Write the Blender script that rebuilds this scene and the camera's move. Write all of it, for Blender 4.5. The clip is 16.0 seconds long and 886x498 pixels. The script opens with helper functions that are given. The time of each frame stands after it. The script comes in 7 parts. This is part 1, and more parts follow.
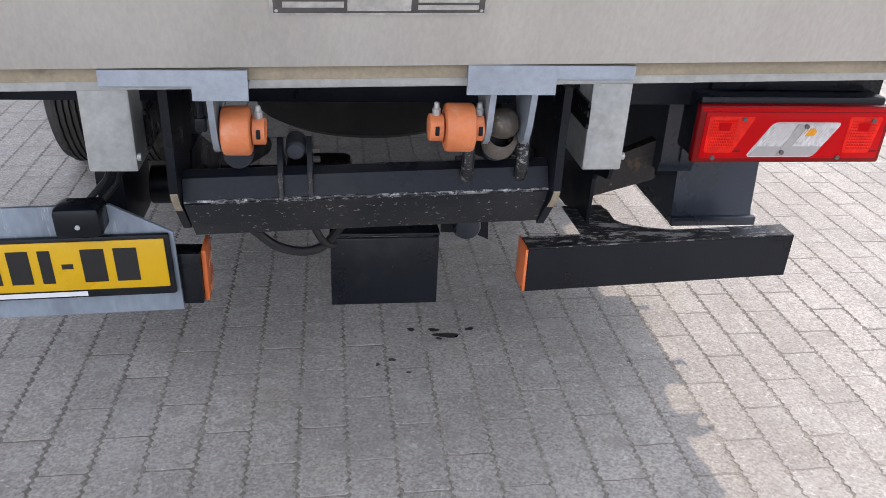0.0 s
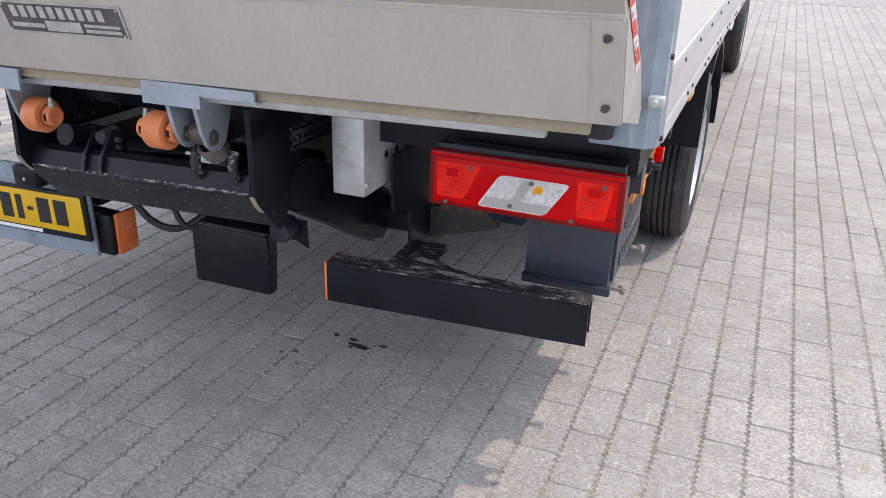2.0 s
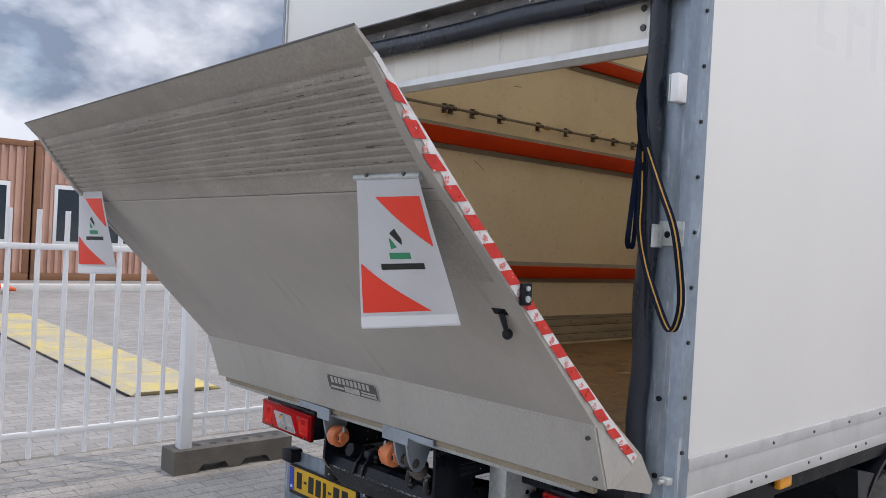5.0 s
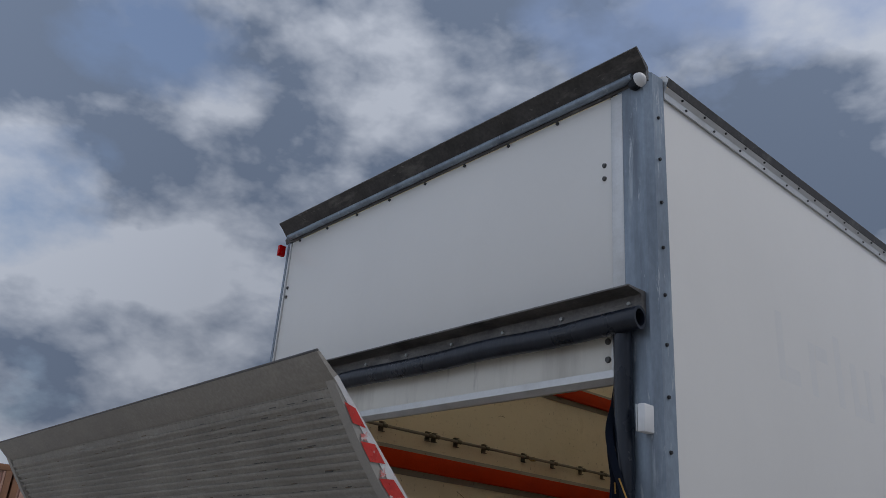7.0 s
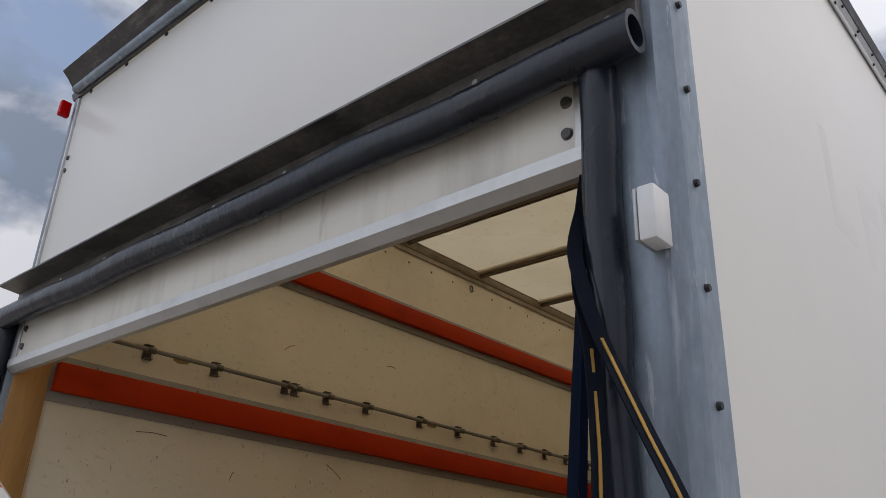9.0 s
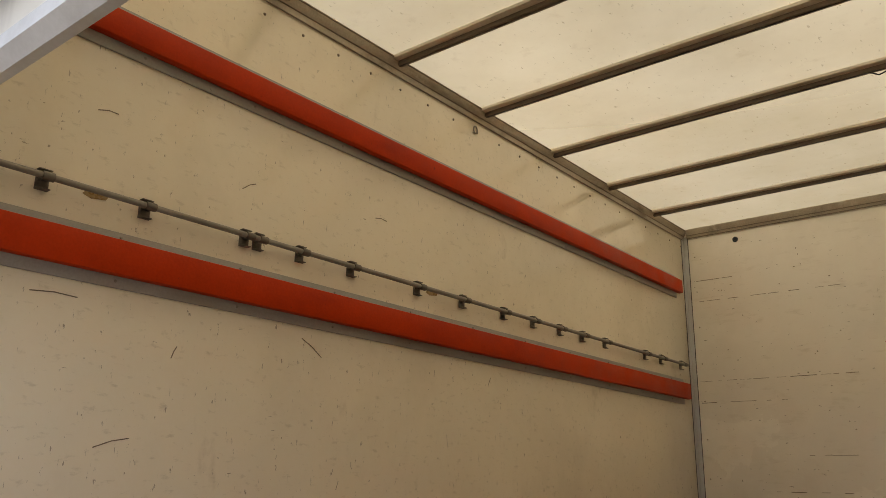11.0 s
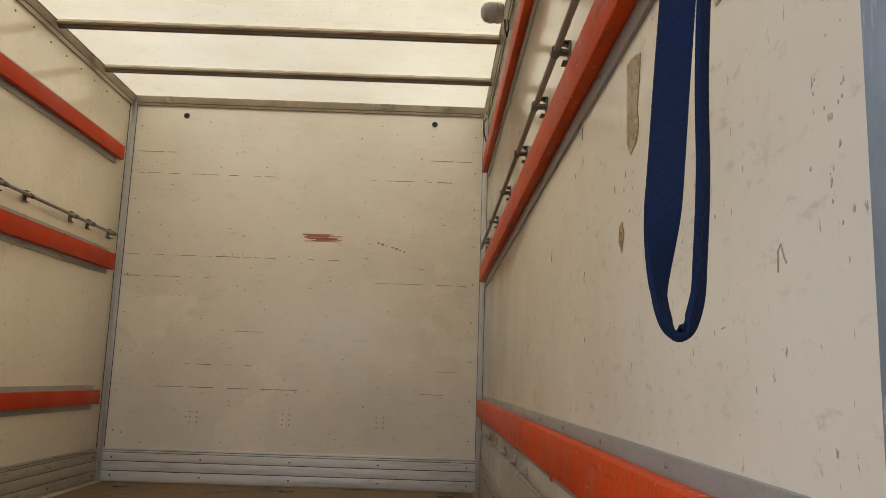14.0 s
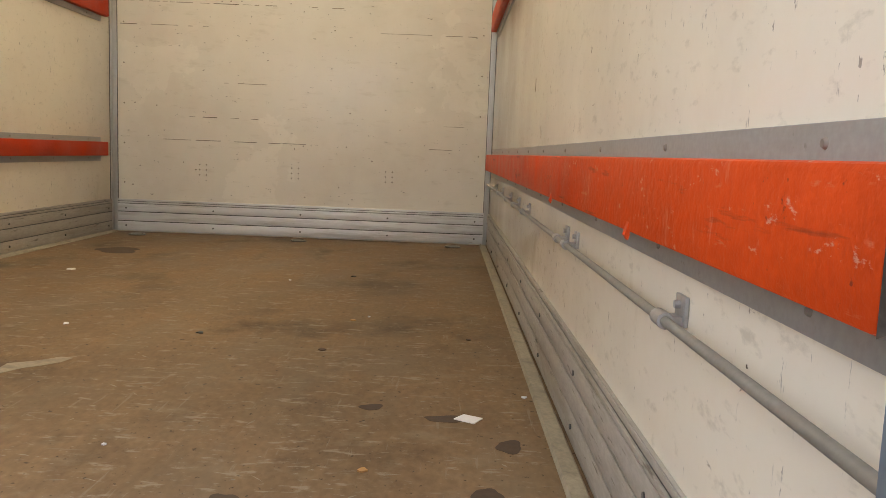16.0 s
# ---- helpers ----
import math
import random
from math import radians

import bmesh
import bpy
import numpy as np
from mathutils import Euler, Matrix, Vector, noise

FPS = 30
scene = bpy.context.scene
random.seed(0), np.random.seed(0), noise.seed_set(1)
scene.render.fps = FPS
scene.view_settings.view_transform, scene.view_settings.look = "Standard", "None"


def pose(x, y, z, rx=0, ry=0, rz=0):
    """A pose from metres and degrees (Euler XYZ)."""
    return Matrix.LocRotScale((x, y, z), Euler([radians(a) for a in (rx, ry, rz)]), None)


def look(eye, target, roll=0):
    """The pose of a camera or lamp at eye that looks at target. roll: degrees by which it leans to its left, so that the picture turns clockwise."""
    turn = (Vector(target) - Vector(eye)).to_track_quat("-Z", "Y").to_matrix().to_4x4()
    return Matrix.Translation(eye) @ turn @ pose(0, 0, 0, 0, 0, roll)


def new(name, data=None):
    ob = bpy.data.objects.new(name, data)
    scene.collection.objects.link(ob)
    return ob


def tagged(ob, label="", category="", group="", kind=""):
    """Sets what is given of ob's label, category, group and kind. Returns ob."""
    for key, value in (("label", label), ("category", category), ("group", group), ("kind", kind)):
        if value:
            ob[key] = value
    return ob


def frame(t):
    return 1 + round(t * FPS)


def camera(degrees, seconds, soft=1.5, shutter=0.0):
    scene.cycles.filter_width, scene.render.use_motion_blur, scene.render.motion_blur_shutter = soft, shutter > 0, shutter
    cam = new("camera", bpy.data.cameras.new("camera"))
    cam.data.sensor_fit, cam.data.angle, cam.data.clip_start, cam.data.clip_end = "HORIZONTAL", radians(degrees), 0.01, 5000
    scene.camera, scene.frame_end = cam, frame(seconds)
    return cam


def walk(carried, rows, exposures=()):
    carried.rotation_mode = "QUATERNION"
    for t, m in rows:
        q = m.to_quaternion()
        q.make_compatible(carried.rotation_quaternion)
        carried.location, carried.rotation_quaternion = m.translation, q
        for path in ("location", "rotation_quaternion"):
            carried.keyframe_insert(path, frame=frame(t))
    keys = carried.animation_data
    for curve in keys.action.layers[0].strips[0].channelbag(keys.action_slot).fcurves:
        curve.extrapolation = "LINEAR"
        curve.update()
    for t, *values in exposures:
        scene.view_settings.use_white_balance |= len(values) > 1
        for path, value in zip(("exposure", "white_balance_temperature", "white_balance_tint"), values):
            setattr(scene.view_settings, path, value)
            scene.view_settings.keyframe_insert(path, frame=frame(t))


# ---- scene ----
cam = camera(57.9, 16.0, 0.6)
PATH = [
    (0, (0.012, -1.43, 1.273), (0.279, 0.327, 0.355), 3.0),
    (0.5, (0.358, -1.51, 1.266), (0.565, 0.3, 0.441), 3.4),
    (1, (0.679, -1.509, 1.262), (0.797, 0.318, 0.459), 2.9),
    (1.5, (1.028, -1.445, 1.286), (0.829, 0.378, 0.49), 1.8),
    (2, (1.372, -1.485, 1.305), (0.699, 0.221, 0.507), 1.7),
    (2.5, (1.653, -1.446, 1.302), (0.484, 0.026, 0.619), 1.7),
    (3, (1.885, -1.405, 1.341), (0.558, -0.065, 0.676), 3.2),
    (3.5, (2.09, -1.515, 1.404), (0.719, -0.196, 0.786), 3.7),
    (4, (2.232, -1.701, 1.465), (0.825, -0.385, 0.929), 3.2),
    (4.5, (2.366, -1.89, 1.544), (0.906, -0.554, 1.258), 3.1),
    (5, (2.418, -1.97, 1.62), (0.931, -0.633, 1.596), 3.1),
    (5.2, (2.436, -1.986, 1.649), (0.946, -0.654, 1.725), 3.0),
    (7.3, (2.489, -1.898, 1.597), (1.139, -0.672, 2.419), 3.2),
    (7.5, (2.378, -1.799, 1.592), (1.085, -0.509, 2.407), 2.8),
    (8, (2.153, -1.493, 1.592), (0.912, -0.17, 2.435), 3.0),
    (8.5, (1.837, -1.217, 1.630), (0.616, 0.137, 2.450), 2.4),
    (9, (1.606, -0.888, 1.603), (0.373, 0.468, 2.404), 2.2),
    (9.5, (1.360, -0.576, 1.637), (0.092, 0.780, 2.382), 2.7),
    (9.7, (1.303, -0.523, 1.614), (0.002, 0.848, 2.266), 2.3),
    (11.8, (0.814, -0.298, 1.695), (-0.14, 1.373, 2.241), 0.8),
    (12, (0.85, -0.293, 1.688), (0.074, 1.466, 2.24), 1.0),
    (12.5, (0.851, -0.27, 1.674), (0.548, 1.627, 2.233), 0.9),
    (13, (0.851, -0.259, 1.67), (0.808, 1.664, 2.219), 1.6),
    (13.5, (0.864, -0.257, 1.633), (0.851, 1.67, 2.169), 2.0),
    (14, (0.865, -0.245, 1.601), (0.882, 1.729, 1.923), 1.9),
    (14.5, (0.889, -0.222, 1.579), (0.918, 1.778, 1.571), 2.2),
    (15, (0.902, -0.205, 1.521), (0.938, 1.792, 1.408), 2.3),
    (15.5, (0.906, -0.175, 1.49), (0.94, 1.817, 1.318), 2.3),
    (16, (0.907, -0.161, 1.489), (0.906, 1.825, 1.253), 2.3),
]
EXPOSURES = [(0.0, 0.64, 7600, 17), (0.5, 0.48, 7550, 16), (1.0, 0.42, 7550, 16), (2.5, 0.42, 7450, 16), (3.0, 0.26, 7450, 16), (3.5, 0.14, 7450, 16), (4.5, 0.02, 7400, 15), (5.2, -0.40, 7350, 15), (7.3, -1.46, 6950, 13), (8.0, -1.36, 7100, 13), (9.0, -0.76, 7800, 15), (9.7, -0.04, 8700, 17), (11.8, 0.26, 7850, 14), (13.0, 0.35, 7450, 14), (14.5, 1.02, 6750, 14), (15.4, 1.33, 6900, 14), (16.0, 1.40, 7050, 14)]
SKY_GAIN, SUN_GAIN, ROOF_PASS = 2.32, 1.45, 0.60
walk(cam, [(t, look(eye, target, roll)) for t, eye, target, roll in PATH], EXPOSURES)

# ---- world, sun ----
SUN_AZ, SUN_EL = 52.0, 63.0          # compass-like: degrees from +y towards +x, and elevation
world = bpy.data.worlds.new("sky")
scene.world = world
world.use_nodes = True
wn, wl = world.node_tree.nodes, world.node_tree.links
wn.clear()


def wnode(kind, **kw):
    n = wn.new(kind)
    for k, v in kw.items():
        if k == "ins":
            for a, b in v.items():
                n.inputs[a].default_value = b
        elif k == "op":
            n.operation = v
        elif k == "vtype":
            n.data_type = v
    return n


sky = wn.new("ShaderNodeTexSky")
sky.sky_type = "NISHITA"
sky.sun_disc = False
sky.sun_elevation = radians(SUN_EL)
sky.sun_rotation = radians(SUN_AZ)
sky.altitude, sky.air_density, sky.dust_density, sky.ozone_density = 0, 1.0, 1.5, 1.0
skyk = wnode("ShaderNodeVectorMath", op="MULTIPLY", ins={1: (0.105, 0.105, 0.105)})
wl.new(sky.outputs[0], skyk.inputs[0])
tc = wn.new("ShaderNodeTexCoord")
sep = wn.new("ShaderNodeSeparateXYZ")
wl.new(tc.outputs["Generated"], sep.inputs[0])
up = wnode("ShaderNodeMath", op="MAXIMUM", ins={1: 0.0})
wl.new(sep.outputs[2], up.inputs[0])
cn1 = wnode("ShaderNodeTexNoise", ins={"Scale": 3.2, "Detail": 9.0, "Roughness": 0.52, "Distortion": 0.0})
cn2 = wnode("ShaderNodeTexNoise", ins={"Scale": 4.6, "Detail": 9.0, "Roughness": 0.50, "Distortion": 0.0})
puff = wnode("ShaderNodeVectorMath", op="MULTIPLY", ins={1: (1.0, 1.0, 1.7)})
wl.new(tc.outputs["Generated"], puff.inputs[0])
wl.new(puff.outputs[0], cn1.inputs["Vector"])
wl.new(puff.outputs[0], cn2.inputs["Vector"])
cover = wn.new("ShaderNodeValToRGB")
cover.color_ramp.elements[0].position, cover.color_ramp.elements[1].position = 0.30, 0.43
wl.new(cn1.outputs[0], cover.inputs[0])
shade = wn.new("ShaderNodeValToRGB")
shade.color_ramp.elements[0].position, shade.color_ramp.elements[1].position = 0.41, 0.575
shade.color_ramp.elements[0].color = (0.108, 0.150, 0.228, 1)
shade.color_ramp.elements[1].color = (0.362, 0.420, 0.515, 1)
billow = wn.new("ShaderNodeTexVoronoi")
billow.feature = "SMOOTH_F1"
billow.normalize = True
for k, v in (("Scale", 3.4), ("Detail", 4.0), ("Roughness", 0.55), ("Lacunarity", 2.3), ("Smoothness", 0.6)):
    billow.inputs[k].default_value = v
warp = wnode("ShaderNodeVectorMath", op="MULTIPLY_ADD", ins={1: (0.22, 0.22, 0.22)})
wl.new(cn1.outputs["Color"], warp.inputs[0])
wl.new(puff.outputs[0], warp.inputs[2])
wl.new(warp.outputs[0], billow.inputs["Vector"])
heap = wnode("ShaderNodeMath", op="MULTIPLY_ADD", ins={1: -0.66, 2: 0.185})
wl.new(billow.outputs["Distance"], heap.inputs[0])
mass = wnode("ShaderNodeMath", op="ADD")
wl.new(heap.outputs[0], mass.inputs[0])
wl.new(cn2.outputs[0], mass.inputs[1])
wl.new(mass.outputs[0], shade.inputs[0])
mixc = wn.new("ShaderNodeMix")
mixc.data_type = "RGBA"
wl.new(cover.outputs[0], mixc.inputs[0])
wl.new(skyk.outputs[0], mixc.inputs[6])
wl.new(shade.outputs[0], mixc.inputs[7])
bg = wn.new("ShaderNodeBackground")
bg.inputs[1].default_value = SKY_GAIN
grad = wnode("ShaderNodeMath", op="MULTIPLY_ADD", ins={1: 0.9, 2: 0.8})
wl.new(up.outputs[0], grad.inputs[0])
toward = wnode("ShaderNodeVectorMath", op="DOT_PRODUCT", ins={1: (math.sin(radians(SUN_AZ)) * math.cos(radians(SUN_EL)), math.cos(radians(SUN_AZ)) * math.cos(radians(SUN_EL)), math.sin(radians(SUN_EL)))})
wl.new(tc.outputs["Generated"], toward.inputs[0])
lit = wnode("ShaderNodeMath", op="MAXIMUM", ins={1: 0.0})
wl.new(toward.outputs["Value"], lit.inputs[0])
halo = wnode("ShaderNodeMath", op="POWER", ins={1: 5.0})
wl.new(lit.outputs[0], halo.inputs[0])
both = wnode("ShaderNodeMath", op="MULTIPLY_ADD", ins={1: 1.2})
wl.new(halo.outputs[0], both.inputs[0])
front = wnode("ShaderNodeVectorMath", op="DOT_PRODUCT", ins={1: (-0.4, -0.917, 0.0)})
wl.new(tc.outputs["Generated"], front.inputs[0])
frontc = wnode("ShaderNodeMath", op="MAXIMUM", ins={1: 0.0})
wl.new(front.outputs["Value"], frontc.inputs[0])
fronted = wnode("ShaderNodeMath", op="MULTIPLY_ADD", ins={1: 1.05})
wl.new(frontc.outputs[0], fronted.inputs[0])
wl.new(grad.outputs[0], fronted.inputs[2])
wl.new(fronted.outputs[0], both.inputs[2])
skymul = wnode("ShaderNodeVectorMath", op="SCALE")
wl.new(mixc.outputs[2], skymul.inputs[0])
wl.new(both.outputs[0], skymul.inputs["Scale"])
wl.new(skymul.outputs[0], bg.inputs[0])
wout = wn.new("ShaderNodeOutputWorld")
wl.new(bg.outputs[0], wout.inputs[0])

sun = new("sun", bpy.data.lights.new("sun", "SUN"))
sun.data.energy, sun.data.angle, sun.data.color = SUN_GAIN, radians(0.6), (1.0, 0.95, 0.88)
_a, _e = radians(SUN_AZ), radians(SUN_EL)
sun.matrix_world = look((math.sin(_a) * math.cos(_e) * 30, math.cos(_a) * math.cos(_e) * 30, math.sin(_e) * 30), (0, 0, 0))


# ---- materials ----
def ramp(nt, src, p0, p1, c0=(0, 0, 0, 1), c1=(1, 1, 1, 1)):
    r = nt.nodes.new("ShaderNodeValToRGB")
    r.color_ramp.elements[0].position, r.color_ramp.elements[1].position = p0, p1
    r.color_ramp.elements[0].color, r.color_ramp.elements[1].color = c0, c1
    nt.links.new(src, r.inputs[0])
    return r.outputs[0]


def mixrgb(nt, fac, a, b, mode="MIX"):
    m = nt.nodes.new("ShaderNodeMix")
    m.data_type, m.blend_type = "RGBA", mode
    for s, v in ((0, fac), (6, a), (7, b)):
        if isinstance(v, (float, int)):
            m.inputs[s].default_value = v
        elif isinstance(v, tuple):
            m.inputs[s].default_value = (*v[:3], 1)
        else:
            nt.links.new(v, m.inputs[s])
    return m.outputs[2]


def noisetex(nt, scale, detail=4.0, rough=0.55, stretch=(1, 1, 1), shift=0.0, whole=False):
    """whole: one pattern across all objects that share the material."""
    t = nt.nodes.new("ShaderNodeNewGeometry" if whole else "ShaderNodeTexCoord")
    mp = nt.nodes.new("ShaderNodeMapping")
    mp.inputs["Scale"].default_value = stretch
    mp.inputs["Location"].default_value = (shift, shift * 0.7, shift * 1.3)
    n = nt.nodes.new("ShaderNodeTexNoise")
    n.inputs["Scale"].default_value = scale
    n.inputs["Detail"].default_value = detail
    n.inputs["Roughness"].default_value = rough
    nt.links.new(t.outputs["Position" if whole else "Object"], mp.inputs[0])
    nt.links.new(mp.outputs[0], n.inputs["Vector"])
    return n.outputs[0]


def mat(name, col, rough=0.5, metal=0.0, var=0.12, scale=5.0, fine=90.0, bump=0.06, stains=(), rvar=0.15,
        stretch=(1, 1, 1), spec=0.5, rand=0.0, depth=0.004, grit=None, whole=False):
    """stains: (colour, scale, low, high, stretch, amount) patches laid over the base colour."""
    m = bpy.data.materials.new(name)
    m.use_nodes = True
    nt = m.node_tree
    b = nt.nodes["Principled BSDF"]
    big = noisetex(nt, scale, 5.0, 0.6, stretch, 0.0, whole)
    small = noisetex(nt, fine, 3.0, 0.6, stretch, 3.7, whole)
    dark = tuple(max(0, c * (1 - var)) for c in col)
    light = tuple(min(1, c * (1 + var)) for c in col)
    c = ramp(nt, big, 0.3, 0.7, (*dark, 1), (*light, 1))
    c = mixrgb(nt, 0.5 * var if grit is None else grit, c, ramp(nt, small, 0.35, 0.65), "OVERLAY")
    if rand:
        oi, ge = nt.nodes.new("ShaderNodeObjectInfo"), nt.nodes.new("ShaderNodeNewGeometry")
        ad = nt.nodes.new("ShaderNodeMath")
        ad.operation = "ADD"
        nt.links.new(oi.outputs["Random"], ad.inputs[0])
        nt.links.new(ge.outputs["Random Per Island"], ad.inputs[1])
        fr = nt.nodes.new("ShaderNodeMath")
        fr.operation = "FRACT"
        nt.links.new(ad.outputs[0], fr.inputs[0])
        tone = ramp(nt, fr.outputs[0], 0, 1, (1 - rand, 1 - rand, 1 - rand * 0.9, 1), (1 + rand, 1 + rand, 1 + rand, 1))
        c = mixrgb(nt, 1.0, c, tone, "MULTIPLY")
    for i, (sc, ss, lo, hi, st, amt) in enumerate(stains):
        f = ramp(nt, noisetex(nt, ss, 6.0, 0.65, st, 11.3 * (i + 1), whole), lo, hi, (0, 0, 0, 1), (amt, amt, amt, 1))
        c = mixrgb(nt, f, c, sc)
    nt.links.new(c, b.inputs["Base Color"])
    r = ramp(nt, big, 0.25, 0.75, (max(0.02, rough - rvar),) * 3 + (1,), (min(1, rough + rvar),) * 3 + (1,))
    nt.links.new(r, b.inputs["Roughness"])
    b.inputs["Metallic"].default_value = metal
    b.inputs["Specular IOR Level"].default_value = spec
    if bump:
        bp = nt.nodes.new("ShaderNodeBump")
        bp.inputs["Strength"].default_value = bump
        bp.inputs["Distance"].default_value = depth
        nt.links.new(small, bp.inputs["Height"])
        nt.links.new(bp.outputs[0], b.inputs["Normal"])
    return m


ONE = (1, 1, 1)
M = {}
M["paver"] = mat("concrete paver", (0.332, 0.311, 0.285), 0.85, var=0.16, scale=2.2, fine=130, bump=0.5, rand=0.06, depth=0.002, grit=0.27, spec=0.35, whole=True,
                 stains=[((0.24, 0.222, 0.20), 1.1, 0.50, 0.70, ONE, 0.4), ((0.43, 0.42, 0.405), 6.0, 0.54, 0.72, (0.8, 1.2, 1), 0.5), ((0.14, 0.128, 0.115), 70, 0.60, 0.66, ONE, 0.6), ((0.25, 0.232, 0.21), 20, 0.54, 0.62, ONE, 0.5),
                         ((0.60, 0.59, 0.58), 65, 0.63, 0.67, (0.7, 1.4, 1), 0.65), ((0.55, 0.54, 0.53), 24, 0.645, 0.68, (1.6, 0.8, 1), 0.55), ((0.30, 0.255, 0.19), 2.6, 0.60, 0.75, ONE, 0.45)])
M["sand"] = mat("joint sand", (0.255, 0.234, 0.206), 0.95, var=0.15, scale=6, fine=180, bump=0.5, grit=0.3, spec=0.2, whole=True,
                stains=[((0.18, 0.165, 0.145), 34, 0.50, 0.62, ONE, 0.5), ((0.10, 0.09, 0.08), 1.0, 0.47, 0.58, (1.0, 0.7, 1), 0.5), ((0.08, 0.07, 0.062), 17, 0.57, 0.66, (1.6, 0.6, 1), 0.65), ((0.40, 0.38, 0.35), 5, 0.55, 0.66, ONE, 0.6)])


def paving_beyond():
    """The same paving farther off, where its joints are only just seen."""
    m = mat("distant paving", (0.318, 0.302, 0.285), 0.85, var=0.12, scale=0.5, fine=30, bump=0.0, spec=0.35,
            stains=[((0.24, 0.225, 0.205), 1.1, 0.5, 0.7, ONE, 0.5), ((0.44, 0.43, 0.42), 5.0, 0.56, 0.72, ONE, 0.4)])
    nt = m.node_tree
    b = nt.nodes["Principled BSDF"]
    c = b.inputs["Base Color"].links[0].from_socket
    co, sp, cb_ = nt.nodes.new("ShaderNodeTexCoord"), nt.nodes.new("ShaderNodeSeparateXYZ"), nt.nodes.new("ShaderNodeCombineXYZ")
    nt.links.new(co.outputs["Object"], sp.inputs[0])
    nt.links.new(sp.outputs[1], cb_.inputs[0])
    nt.links.new(sp.outputs[0], cb_.inputs[1])
    mp = nt.nodes.new("ShaderNodeMapping")
    mp.inputs["Location"].default_value = (-0.095, 0.306, 0)
    nt.links.new(cb_.outputs[0], mp.inputs[0])
    br = nt.nodes.new("ShaderNodeTexBrick")
    br.offset = 0.5
    for k, v in (("Scale", 1.0), ("Brick Width", 0.228), ("Row Height", 0.1124), ("Mortar Size", 0.0045), ("Mortar Smooth", 0.3)):
        br.inputs[k].default_value = v
    br.inputs["Color1"].default_value, br.inputs["Color2"].default_value, br.inputs["Mortar"].default_value = (0.88, 0.88, 0.88, 1), (1.1, 1.1, 1.1, 1), (0.62, 0.58, 0.53, 1)
    nt.links.new(mp.outputs[0], br.inputs["Vector"])
    nt.links.new(mixrgb(nt, 1.0, c, br.outputs[0], "MULTIPLY"), b.inputs["Base Color"])
    return m


M["farground"] = paving_beyond()
M["alu"] = mat("weathered aluminium", (0.50, 0.48, 0.44), 0.52, 0.45, var=0.1, scale=3.0, fine=160, bump=0.05, stretch=(1, 1, 0.25),
               stains=[((0.33, 0.30, 0.26), 2.2, 0.5, 0.75, (1, 1, 0.3), 0.55), ((0.62, 0.60, 0.56), 9, 0.6, 0.75, ONE, 0.3)])
M["alu_deck"] = mat("grey scuffed platform underside", (0.405, 0.378, 0.336), 0.55, 0.15, var=0.12, scale=2.5, fine=180, bump=0.04, grit=0.05,
                    stains=[((0.27, 0.25, 0.22), 1.6, 0.5, 0.75, (1, 0.4, 0.4), 0.6), ((0.24, 0.22, 0.195), 7, 0.60, 0.72, (1.5, 0.25, 0.25), 0.45), ((0.46, 0.45, 0.43), 14, 0.62, 0.75, (1, 0.2, 0.2), 0.3)])
M["deckin"] = mat("dirty brown grey deck", (0.34, 0.315, 0.275), 0.65, 0.1, var=0.2, scale=4, fine=120, bump=0.08,
                  stains=[((0.25, 0.225, 0.19), 5, 0.50, 0.70, (0.3, 1, 1), 0.6), ((0.52, 0.50, 0.46), 30, 0.62, 0.70, (0.2, 1, 1), 0.5)])
M["alu_clean"] = mat("mill aluminium", (0.62, 0.62, 0.61), 0.42, 0.6, var=0.08, scale=4, fine=120, bump=0.04,
                     stains=[((0.40, 0.385, 0.36), 6, 0.52, 0.75, ONE, 0.5)])
# Bow colour includes the web's shade besides grime; the flange copy is painted lit.
M["bow"] = mat("grimy bow with painted shade", (0.24, 0.195, 0.15), 0.55, 0.3, var=0.15, scale=4, fine=120, bump=0.06,
                stains=[((0.15, 0.115, 0.085), 5, 0.48, 0.68, (0.4, 2, 2), 0.7)])
M["cove"] = mat("stained pale cove rail", (0.45, 0.39, 0.30), 0.45, 0.3, var=0.15, scale=5, fine=120, bump=0.05, stains=[((0.17, 0.13, 0.09), 8, 0.52, 0.70, (1, 0.4, 1), 0.7), ((0.62, 0.56, 0.46), 14, 0.58, 0.68, (1, 0.3, 1), 0.6)])
M["bowflange"] = mat("stained bow flange, lit tone", (0.70, 0.63, 0.52), 0.5, 0.1, var=0.12, scale=4, fine=120, bump=0.05,
                     stains=[((0.30, 0.235, 0.16), 7, 0.52, 0.70, (0.4, 2, 2), 0.6)])
M["alu_in"] = mat("dull interior aluminium", (0.42, 0.40, 0.37), 0.5, 0.55, var=0.12, scale=4, fine=120, bump=0.06,
                  stains=[((0.28, 0.25, 0.22), 5, 0.48, 0.7, (0.4, 0.4, 2), 0.7)])
M["galvlight"] = mat("blue grey zinc steel", (0.34, 0.39, 0.44), 0.5, 0.5, var=0.14, scale=14, fine=70, bump=0.05,
                     stains=[((0.19, 0.215, 0.245), 6, 0.5, 0.7, ONE, 0.5)])
